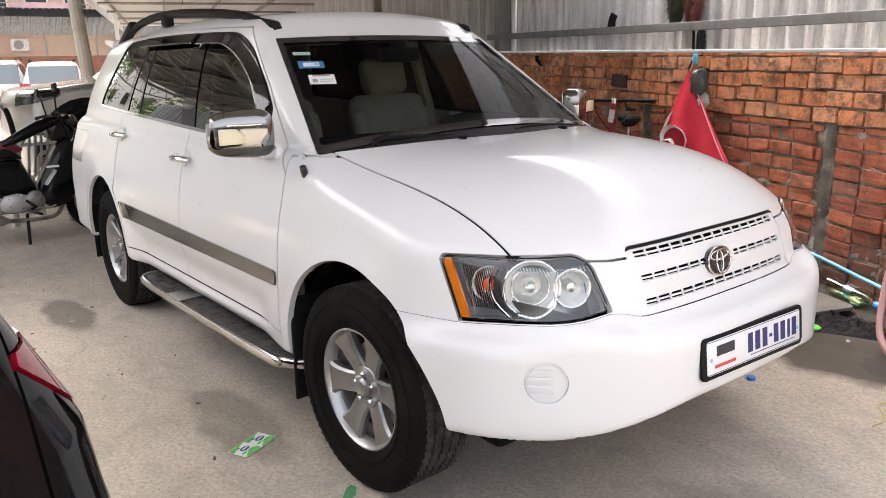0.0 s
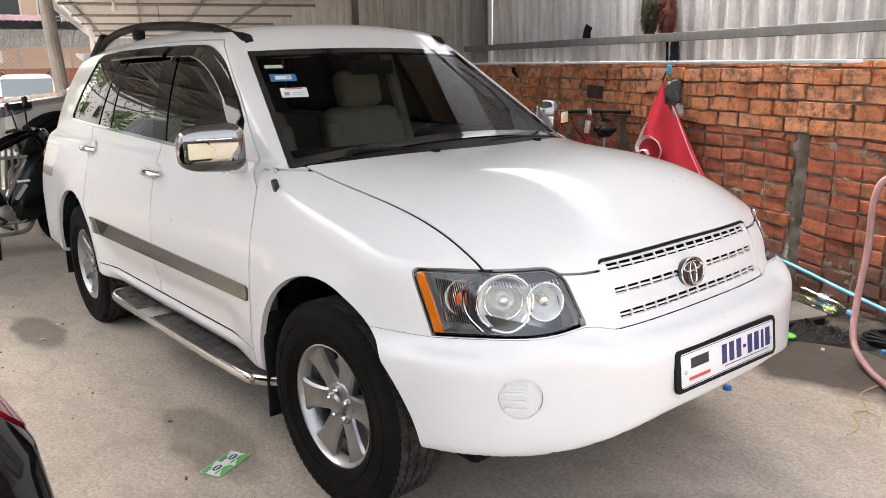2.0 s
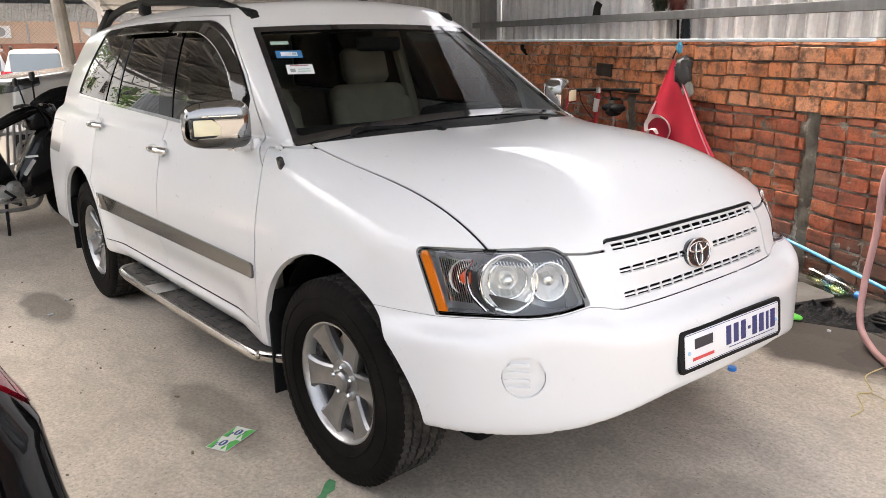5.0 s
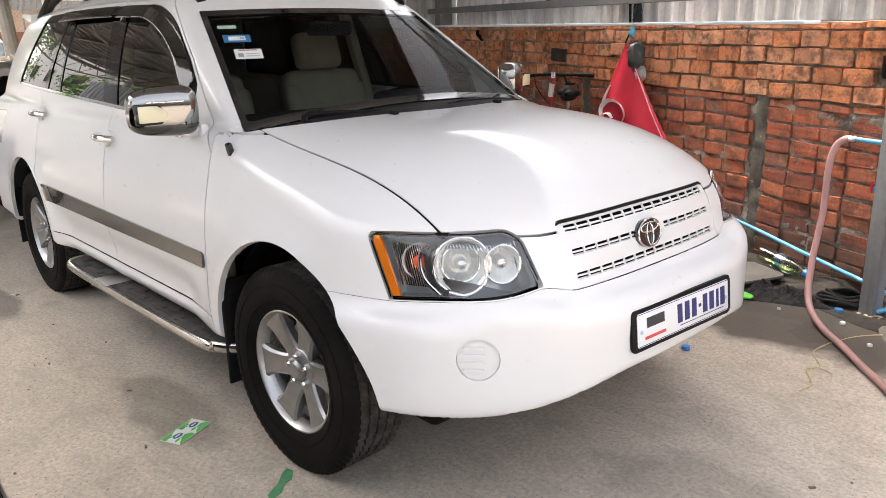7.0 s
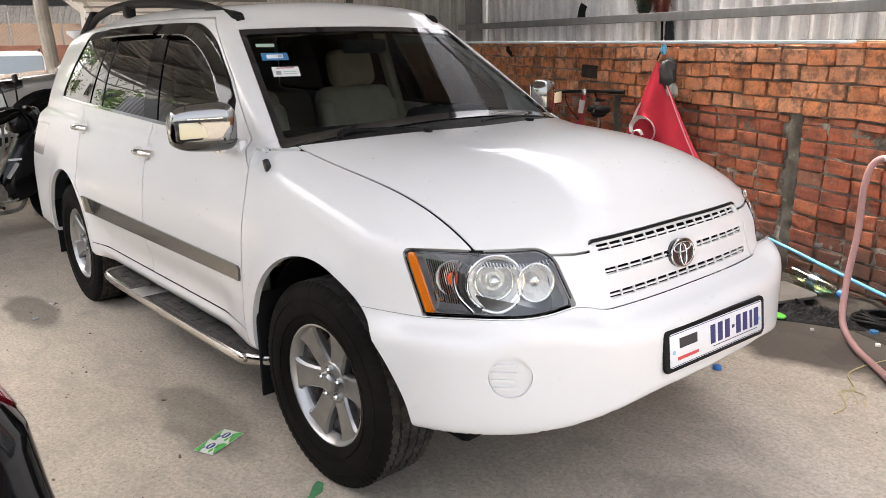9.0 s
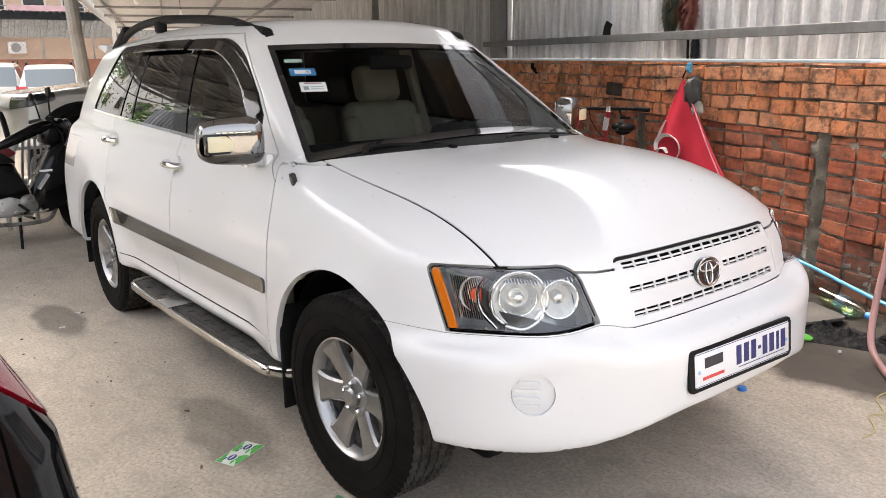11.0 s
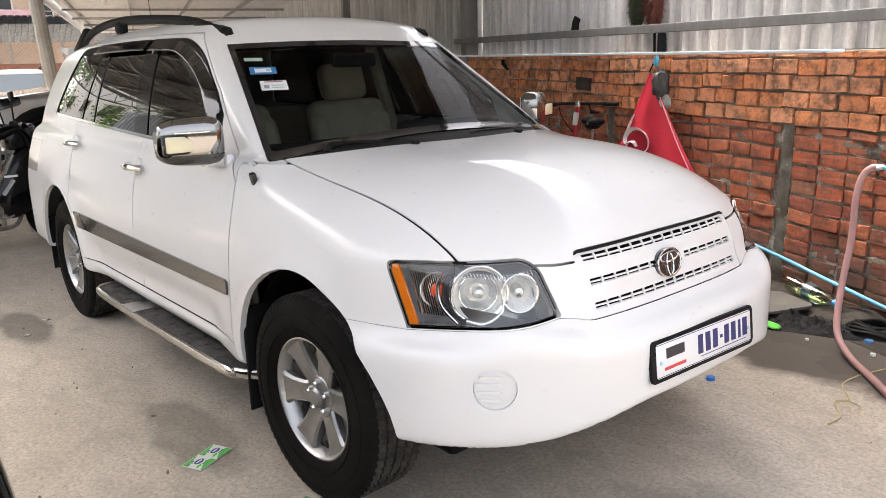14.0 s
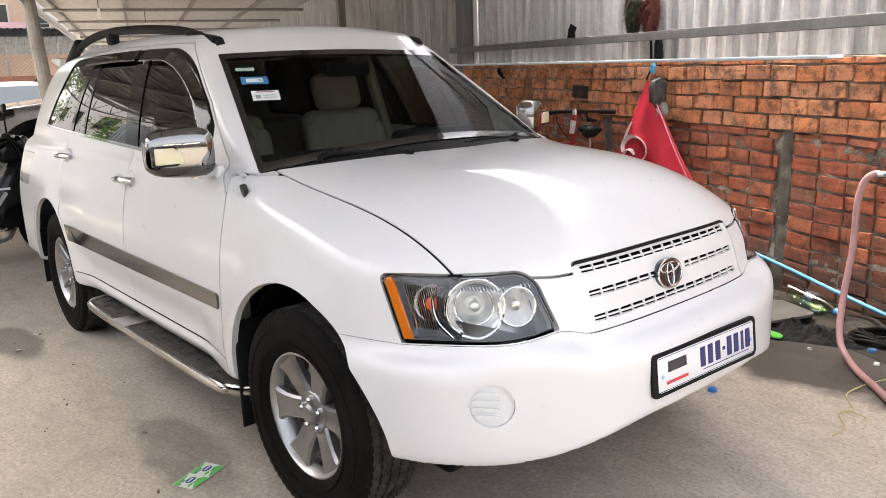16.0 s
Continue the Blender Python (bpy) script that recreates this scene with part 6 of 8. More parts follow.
tagged(part("wood_block", boxed((0.22, 0.07, 0.105), (0, 0, 0), 0.006, TILTED @ Matrix.Translation((-2.265, -0.012, 1.205)) @ Matrix.Rotation(0.03, 4, "Y")), mottled("dark_old_wood", (0.05, 0.035, 0.026), (0.025, 0.018, 0.014), 9, (0.7, 0.9), bump=0.4)), "dark old wooden block set in the brick wall", "wood block")
tagged(part("iron_stub", tube(bmesh.new(), [TILTED @ Vector((-3.80, 0.02, 1.30)), TILTED @ Vector((-3.78, -0.06, 1.37)), TILTED @ Vector((-3.76, -0.07, 1.40))], 0.02, 8), BLACK), "short black iron stub in the brick wall", "iron stub")

# bicycle leaning on the wall
bike = thing("bicycle", "red and white bicycle leaning on the brick wall", "bicycle")
bm_ = WALL @ Matrix.Translation((-1.86, -0.32, 0))
B = lambda x, y, z: bm_ @ Vector((x, y, z))
RED_FR = material("red_frame_paint", (0.40, 0.02, 0.03), 0.3, 0, 0.6)
part("handlebar", tube(bmesh.new(), curve([B(-0.24, -0.20, 1.075), B(-0.12, -0.10, 1.095), B(0, 0, 1.10), B(0.14, 0.10, 1.10), B(0.27, 0.19, 1.095)], 5), 0.0125, 10), BLACK, bike, smooth=True)
for q in (((-0.24, -0.20, 1.075), (-0.15, -0.125, 1.091)), ((0.17, 0.12, 1.099), (0.27, 0.19, 1.095))):
    part("grip", tube(bmesh.new(), [B(*q[0]), B(*q[1])], 0.018, 10), BLACK, bike)
part("stem", tube(bmesh.new(), [B(0, 0, 1.10), B(-0.02, 0, 0.98), B(-0.05, 0, 0.80)], 0.019, 10), RED_FR, bike)
part("head_tube", tube(bmesh.new(), [B(-0.01, -0.01, 1.03), B(-0.03, -0.01, 0.93)], 0.023, 10), material("white_tube", (0.7, 0.68, 0.66), 0.4), bike)
part("top_tube", tube(bmesh.new(), [B(-0.04, 0, 0.85), B(-0.55, 0, 0.78)], 0.016, 8), RED_FR, bike)
part("down_tube", tube(bmesh.new(), [B(-0.05, 0, 0.80), B(-0.48, 0, 0.30)], 0.018, 8), RED_FR, bike)
part("seat_tube", tube(bmesh.new(), [B(-0.48, 0, 0.30), B(-0.60, 0, 0.92)], 0.016, 8), RED_FR, bike)
part("saddle", boxed((0.24, 0.13, 0.06), (-0.62, 0, 0.94), 0.025, bm_), BLACK, bike, smooth=True)
part("fork", tube(bmesh.new(), [B(-0.05, 0.04, 0.80), B(0.06, 0.04, 0.33)], 0.013, 8), RED_FR, bike)
for wx in (0.07, -0.92):
    pts = [B(wx + 0.31 * math.cos(a), 0.0, 0.33 + 0.31 * math.sin(a)) for a in np.linspace(0, 2 * math.pi, 41)]
    wh = part("bicycle_wheel", tube(bmesh.new(), pts, 0.02, 8, False), RUBBER, bike, smooth=True)
    for k in range(12):
        a = math.pi * k / 12
        part("wire_spoke", tube(bmesh.new(), [B(wx + 0.29 * math.cos(a), 0, 0.33 + 0.29 * math.sin(a)), B(wx - 0.29 * math.cos(a), 0, 0.33 - 0.29 * math.sin(a))], 0.0015, 4), DARK_CHROME, wh)
part("brake_bell", lathe(bmesh.new(), [(0.0, 0.03), (0.025, 0.02), (0.03, 0.0)], 16, bm_ @ Matrix.Translation((0.09, 0.08, 1.02))), BLACK, bike, smooth=True)
for q, sz in ((-0.05, 0.055), (0.05, 0.055), (0.0, 0.04)):
    blob("saddle_lobe", (sz, 0.07, 0.034), bm_ @ Matrix.Translation((0.17 + q, 0.03, 0.965 - (0.03 if sz < 0.05 else 0))), BLACK, bike, "", 0.08, 3, q * 9)
part("saddle_post", tube(bmesh.new(), [B(0.17, 0.03, 0.95), B(0.16, 0.04, 0.70)], 0.014, 8), DARK_CHROME, bike)
part("stem_clamp", lathe(bmesh.new(), [(0.0, 0.03), (0.026, 0.024), (0.028, -0.02), (0.0, -0.03)], 16, bm_ @ Matrix.Translation((0, 0, 1.095))), DARK_CHROME, bike, "", True)
part("brake_lever", tube(bmesh.new(), curve([B(0.06, 0.06, 1.09), B(0.10, 0.06, 1.04), B(0.15, 0.10, 1.03)], 4), 0.008, 6), BLACK, bike)
part("brake_cable", tube(bmesh.new(), curve([B(-0.10, -0.12, 1.09), B(-0.13, -0.08, 1.0), B(-0.08, -0.03, 0.90), B(-0.03, 0, 0.85)], 5), 0.004, 6), BLACK, bike)


# ---- the dark hatchback beside the camera ----
def hatch_field(p):
    x, y, z = p[:, 0], np.abs(p[:, 1]), p[:, 2] + 0.174
    rear = x - (0.02 + 0.10 * np.exp(-((z - 0.55) / 0.28) ** 2) - 0.16 * np.clip(z - 0.80, 0, 2) - 0.42 * np.clip(y - 0.35, 0, 1) ** 2)
    side = y - (0.86 - 0.06 * np.clip(z - 0.75, 0, 1) - 0.45 * np.clip(z - 1.08, 0, 1) - 0.25 * np.clip(0.45 - z, 0, 1) ** 2)
    top = z - (1.47 - 0.03 * (x + 1.6) ** 2 - 0.06 * y * y)
    nose = -3.9 + 0.2 * y ** 2 - x
    cabin = np.maximum(top, z - (0.98 - 0.06 * np.clip(-x - 3, 0, 2) + np.clip(x + 3.0, 0, 9) * 0.6))
    f = smax(rear, side, 0.14)
    f = smax(f, cabin, 0.08)
    f = smax(f, nose, 0.12)
    return smax(f, 0.36 - z, 0.05)


HATCH = pose(1.263, -2.575, 0, 0, 0, 19.7)
dark_paint = mottled("black_car_paint", (0.005, 0.005, 0.0055), (0.007, 0.007, 0.007), 3, (0.05, 0.09), coat=0.3)
dark_paint.node_tree.nodes["Principled BSDF"].inputs["Specular IOR Level"].default_value = 0.1
hm = net(hatch_field, (-4.1, -0.98, 0.12), (0.25, 0.98, 1.42), 0.035)
_fn = np.cross(hm[0][hm[1][:, 1]] - hm[0][hm[1][:, 0]], hm[0][hm[1][:, 2]] - hm[0][hm[1][:, 0]])
if (_fn * gradient(hatch_field, hm[0][hm[1][:, 0]])).sum() < 0:
    hm = (hm[0], hm[1][:, ::-1])
hatch = thing("hatchback", "glossy black hatchback with a dark red tail lamp", "car", HATCH)
HP = dict(field=hatch_field)


def hatch_lamp(p):
    x, y, z = p[:, 0], np.abs(p[:, 1]), p[:, 2]
    return least((y + z - 1.738) * 0.7, z - 0.93, 1.054 - z, x + 0.34, y - 0.60)


def hatch_glass(p):
    x, y, z = p[:, 0], np.abs(p[:, 1]), p[:, 2]
    return least(z - 1.0, 1.20 - z, 0.56 - y, x + 0.6)


def hatch_side(p):
    x, y, z = p[:, 0], np.abs(p[:, 1]), p[:, 2]
    return least(z - 0.97, 1.18 - z, y - 0.5, -0.55 - x, x + 2.7)


def hatch_arch(p):
    x, y, z = p[:, 0], np.abs(p[:, 1]), p[:, 2]
    return np.maximum(least(0.34 - np.hypot(x + 0.62, z - 0.32), y - 0.5), least(0.34 - np.hypot(x + 3.15, z - 0.32), y - 0.5))


hm = clip(hm, lambda p: -hatch_arch(p))
hl_, hm = split(hm, hatch_lamp, 0.002, hatch_field)
hg_, hm = split(hm, hatch_glass, 0.002, hatch_field)
hs_, hm = split(hm, hatch_side, 0.002, hatch_field)
tailg, hm = split(hm, lambda p: least(0.70 - np.abs(p[:, 1]), p[:, 2] - 0.50, p[:, 0] + 0.5), 0.003, hatch_field)
shell("body", hm, dark_paint, hatch, rim=0.02, **HP)
shell("tailgate", tailg, dark_paint, hatch, rim=0.02, **HP)
for s in (-1, 1):
    one = clip(hl_, lambda p: s * p[:, 1])
    lam = shell("tail_lamp", one, RED_LENS, hatch, "dark red tail lamp", rim=0.02, lift=0.004, **HP)
    side_g = clip(hs_, lambda p: s * p[:, 1])
    shell("side_window", side_g, GLOSS_BLACK, hatch, rim=0.01, lift=-0.004, **HP)
    for wx in (-0.62, -3.15):
        m = Matrix.Translation((wx, s * 0.74, 0.31)) @ Matrix.Rotation(radians(90), 4, "X")
        wq = part("wheel", lathe(bmesh.new(), [(0.2, -0.09), (0.28, -0.095), (0.31, -0.07), (0.31, 0.07), (0.28, 0.095), (0.2, 0.09)], 40, m, True), RUBBER, hatch, smooth=True)
        part("rim", lathe(bmesh.new(), [(0.0, -0.05), (0.2, -0.07), (0.2, 0.07), (0.0, 0.05)], 32, m), ALLOY, wq, smooth=True)
shell("rear_window", hg_, GLOSS_BLACK, hatch, "dark rear window", rim=0.01, lift=-0.004, **HP)
part("rear_wiper", tube(bmesh.new(), [(-0.06, -0.1, 0.93), (-0.10, 0.35, 0.97)], 0.01, 6), BLACK, hatch)

# ---- scooter behind the white car ----
moto = thing("motorcycle", "black step-through motorcycle with red panels on its side stand", "motorcycle", pose(-5.12, -0.94, 0, -5, 0, 90))
MB = lambda x, y, z: Vector((x, y, z))
BIKE_BLACK = material("bike_black", (0.004, 0.004, 0.0045), 0.14, 0, 0.1, 0.25)
BIKE_RED = material("bike_red", (0.13, 0.006, 0.014), 0.3, 0, 0.4)
CAST = mottled("cast_aluminium", (0.38, 0.37, 0.35), (0.20, 0.195, 0.18), 12, (0.35, 0.55), 0.7, fine=0.25)
for wx in (0.62, -0.60):
    wq = part("wheel", tube(bmesh.new(), [(wx + 0.255 * math.cos(a), 0, 0.29 + 0.255 * math.sin(a)) for a in np.linspace(0, 2 * math.pi, 49)], 0.036, 10, False), RUBBER, moto, smooth=True)
    ring(wq, "rim", 0.22, 0.22, 0.014, Matrix.Translation((wx, 0, 0.29)) @ Matrix.Rotation(radians(90), 4, "X"), CAST)
    part("hub", lathe(bmesh.new(), [(0.0, -0.05), (0.06, -0.05), (0.06, 0.05), (0.0, 0.05)], 24, Matrix.Translation((wx, 0, 0.29)) @ Matrix.Rotation(radians(90), 4, "X")), CAST, wq)
    for k in range(9):
        a = math.pi * k / 9
        part("wire_spoke", tube(bmesh.new(), [(wx + 0.22 * math.cos(a), 0.01, 0.29 + 0.22 * math.sin(a)), (wx - 0.22 * math.cos(a), -0.01, 0.29 - 0.22 * math.sin(a))], 0.003, 4), CAST, wq)
for s in (-1, 1):
    part("fork_leg", tube(bmesh.new(), [(0.62, s * 0.075, 0.29), (0.47, s * 0.075, 0.78)], 0.02, 8), BLACK, moto)
    part("rear_shock", tube(bmesh.new(), [(-0.58, s * 0.09, 0.33), (-0.46, s * 0.09, 0.66)], 0.026, 8), CAST, moto)
part("front_mudguard", tube(bmesh.new(), [(0.62 + 0.32 * math.cos(a), 0, 0.29 + 0.32 * math.sin(a)) for a in np.linspace(0.1, 2.6, 14)], 0.055, 8, True, 0.6), BIKE_BLACK, moto, smooth=True)
shield = prism(bmesh.new(), [(0.20, 0.26), (0.34, 0.30), (0.52, 0.52), (0.50, 0.72), (0.40, 0.86), (0.30, 0.80), (0.14, 0.52), (0.10, 0.38)], 0.28, Matrix.Translation((0, 0.14, 0)) @ Matrix.Rotation(radians(90), 4, "X"), 0.03)
part("leg_shield", shield, BIKE_BLACK, moto, "glossy black leg shield", True)
part("maker_bar", boxed((0.10, 0.004, 0.018), (0.245, -0.1425, 0.62), 0.0, Matrix.Identity(4)), PLATE_W, moto)
part("stripe", boxed((0.15, 0.004, 0.03), (0, 0, 0), 0.008, Matrix.Translation((0.215, -0.1425, 0.53)) @ Matrix.Rotation(radians(-52), 4, "Y")), material("silver_stripe", (0.5, 0.5, 0.5), 0.3), moto)
part("headset", prism(bmesh.new(), [(0.26, 0.84), (0.44, 0.82), (0.50, 0.96), (0.44, 1.06), (0.34, 1.05), (0.24, 0.98)], 0.20, Matrix.Translation((0, 0.10, 0)) @ Matrix.Rotation(radians(90), 4, "X"), 0.03), BIKE_BLACK, moto, "", True)
part("handlebar_cowl", tube(bmesh.new(), curve([(0.40, -0.06, 1.02), (0.22, -0.10, 0.97), (0.02, -0.12, 0.88), (-0.10, -0.12, 0.83)], 5), [0.03, 0.035, 0.04, 0.045, 0.048, 0.05, 0.05, 0.048, 0.046, 0.044, 0.04, 0.038, 0.035, 0.03, 0.028, 0.025], 10), BIKE_BLACK, moto, "", True)
part("headlamp", lathe(bmesh.new(), [(0.0, 0.03), (0.06, 0.02), (0.075, 0.0), (0.06, -0.04)], 24, Matrix.Translation((0.50, 0, 0.98)) @ Matrix.Rotation(radians(75), 4, "Y")), LENS, moto, smooth=True)
bar_ = part("handlebar", tube(bmesh.new(), curve([(0.28, -0.36, 1.04), (0.34, -0.2, 1.05), (0.36, 0, 1.03), (0.34, 0.2, 1.05), (0.28, 0.36, 1.04)], 5), 0.014, 8), BLACK, moto, smooth=True)
for s in (-1, 1):
    part("grip", tube(bmesh.new(), [(0.28, s * 0.36, 1.04), (0.325, s * 0.25, 1.048)], 0.022, 10), BLACK, bar_)
    part("brake_lever", tube(bmesh.new(), [(0.34, s * 0.2, 1.05), (0.36, s * 0.30, 1.035), (0.33, s * 0.38, 1.03)], 0.008, 6), CAST, bar_)
    st = part("mirror_stalk", tube(bmesh.new(), [(0.33, s * 0.2, 1.05), (0.32, s * 0.27, 1.20), (0.31, s * 0.31, 1.24)], 0.007, 6), BLACK, bar_)
    part("mirror_head", boxed((0.025, 0.12, 0.07), (0.31, s * 0.35, 1.26), 0.012), BLACK, st, smooth=True)
part("body_cover", prism(bmesh.new(), [(0.14, 0.36), (-0.1, 0.38), (-0.62, 0.48), (-0.86, 0.74), (-0.80, 0.80), (-0.30, 0.73), (0.02, 0.70)], 0.22, Matrix.Translation((0, 0.11, 0)) @ Matrix.Rotation(radians(90), 4, "X"), 0.03), BIKE_BLACK, moto, "black tail cover", True)
part("red_panel", prism(bmesh.new(), [(0.06, 0.78), (-0.05, 0.88), (-0.40, 0.80), (-0.45, 0.72), (-0.1, 0.70)], 0.23, Matrix.Translation((0, 0.115, 0)) @ Matrix.Rotation(radians(90), 4, "X"), 0.02), BIKE_RED, moto, "dark red panel", True)
part("seat", prism(bmesh.new(), [(0.05, 0.70), (-0.05, 0.80), (-0.45, 0.82), (-0.75, 0.86), (-0.80, 0.80), (-0.4, 0.72)], 0.25, Matrix.Translation((0, 0.125, 0)) @ Matrix.Rotation(radians(90), 4, "X"), 0.03), BLACK, moto, "black seat", True)
eng = part("engine", boxed((0.36, 0.20, 0.20), (-0.02, 0, 0.36), 0.05), CAST, moto, "grey cast engine", True)
PALE_CAST = material("pale_cover", (0.46, 0.455, 0.44), 0.38, 0.4)
part("engine_cover", prism(bmesh.new(), [(-0.13, -0.06), (-0.08, -0.085), (0.05, -0.075), (0.09, -0.03), (0.07, 0.05), (0.0, 0.075), (-0.10, 0.06), (-0.14, 0.0)], 0.03, Matrix.Translation((-0.05, -0.10, 0.35)) @ Matrix.Rotation(radians(90), 4, "X"), 0.008), PALE_CAST, eng, "", True)
part("engine_cover", lathe(bmesh.new(), [(0.0, 0.048), (0.030, 0.046), (0.036, 0.040), (0.062, 0.038), (0.072, 0.030), (0.075, 0.0)], 28, Matrix.Translation((0.085, -0.10, 0.36)) @ Matrix.Rotation(radians(90), 4, "X")), CAST, eng, "", True)
for k in range(5):
    part("cover_bolt", lathe(bmesh.new(), [(0.0, 0.006), (0.008, 0.005), (0.008, 0.0)], 10, Matrix.Translation((-0.05 + 0.085 * math.cos(1.25 * k), -0.131, 0.35 + 0.055 * math.sin(1.25 * k))) @ Matrix.Rotation(radians(90), 4, "X")), DARK_CHROME, eng)
for k in range(6):
    part("cooling_fin", boxed((0.012, 0.16, 0.15), (0.19 + 0.024 * k, 0, 0.36), 0.003), CAST, eng)
part("brake_rod", tube(bmesh.new(), [(0.10, -0.15, 0.26), (-0.45, -0.12, 0.28)], 0.006, 6), CAST, eng)
part("gear_lever", tube(bmesh.new(), [(-0.02, -0.15, 0.30), (0.16, -0.19, 0.28), (0.20, -0.24, 0.30)], 0.009, 6), CAST, eng)
part("cylinder", boxed((0.17, 0.12, 0.12), (0.25, 0, 0.36), 0.02), CAST, eng, "", True)
part("kick_lever", tube(bmesh.new(), [(0.0, -0.16, 0.36), (0.06, -0.20, 0.30), (0.02, -0.24, 0.29)], 0.012, 8), BLACK, eng)
part("exhaust", tube(bmesh.new(), curve([(0.3, -0.06, 0.30), (0.2, -0.10, 0.20), (-0.1, -0.14, 0.20), (-0.35, -0.16, 0.25), (-0.85, -0.17, 0.36)], 5), [0.018] * 12 + [0.045] * 9, 10), CAST, moto, smooth=True)
part("foot_rest", tube(bmesh.new(), [(0.08, -0.26, 0.24), (0.08, 0.26, 0.24)], 0.013, 8), BLACK, moto)
part("side_stand", tube(bmesh.new(), [(0.0, -0.10, 0.24), (-0.04, -0.26, 0.005)], 0.012, 8), BLACK, moto)
part("cables", tube(bmesh.new(), curve([(0.36, -0.12, 1.03), (0.46, -0.13, 0.92), (0.42, -0.12, 0.78), (0.30, -0.1, 0.62)], 5), 0.007, 6), BLACK, moto)
part("cables", tube(bmesh.new(), curve([(0.36, -0.10, 1.03), (0.42, -0.15, 0.86), (0.34, -0.14, 0.70), (0.42, -0.08, 0.45), (0.58, -0.09, 0.33)], 5), 0.006, 6), BLACK, moto)

# white plastic table and chairs behind it
PLASTIC = mottled("grey_white_plastic", (0.42, 0.41, 0.385), (0.34, 0.33, 0.31), 7, (0.4, 0.55))
table = thing("plastic_table", "white plastic table standing behind the motorcycle", "table", pose(-6.35, -0.35, 0, 0, 0, 8))
part("tabletop", prism(bmesh.new(), rounded(0.8, 1.3, 0.06), 0.03, Matrix.Translation((0, 0, 0.74)), 0.008), PLASTIC, table, smooth=True)
for sx in (-1, 1):
    for sy in (-1, 1):
        part("leg", tube(bmesh.new(), [(sx * 0.32, sy * 0.56, 0.74), (sx * 0.36, sy * 0.6, 0.0)], [0.03, 0.024], 8), PLASTIC, table)


def plastic_chair(at):
    c = thing("plastic_chair", "grey-white moulded plastic chair with slatted back", "chair", at, "plastic chairs round the table")
    part("seat", prism(bmesh.new(), rounded(0.42, 0.42, 0.06), 0.02, Matrix.Translation((0, 0, 0.42)), 0.006), PLASTIC, c, smooth=True)
    for sx in (-1, 1):
        for sy in (-1, 1):
            part("leg", tube(bmesh.new(), [(sx * 0.18, sy * 0.18, 0.43), (sx * 0.23, sy * 0.22, 0.0)], [0.028, 0.02], 8), PLASTIC, c)
        part("armrest", tube(bmesh.new(), curve([(0.2, sx * 0.21, 0.43), (0.2, sx * 0.25, 0.62), (-0.05, sx * 0.25, 0.66), (-0.22, sx * 0.22, 0.64)], 5), 0.02, 8), PLASTIC, c, smooth=True)
    part("back_frame", tube(bmesh.new(), curve([(-0.19, -0.19, 0.43), (-0.25, -0.21, 0.72), (-0.28, -0.13, 0.86), (-0.285, 0, 0.88), (-0.28, 0.13, 0.86), (-0.25, 0.21, 0.72), (-0.19, 0.19, 0.43)], 5), 0.02, 8), PLASTIC, c, smooth=True)
    for k in range(5):
        y = -0.12 + 0.06 * k
        part("slat", tube(bmesh.new(), [(-0.195, y, 0.44), (-0.25, y, 0.70), (-0.28, y * 0.9, 0.86)], 0.014, 6, True, 0.6), PLASTIC, c)
    return c


ch = plastic_chair(pose(-6.55, -1.22, 0, 0, 0, 75))
copy_thing(ch, pose(-5.95, -0.72, 0, 0, 0, 200))
copy_thing(ch, pose(-5.75, 0.12, 0, 0, 0, 170))


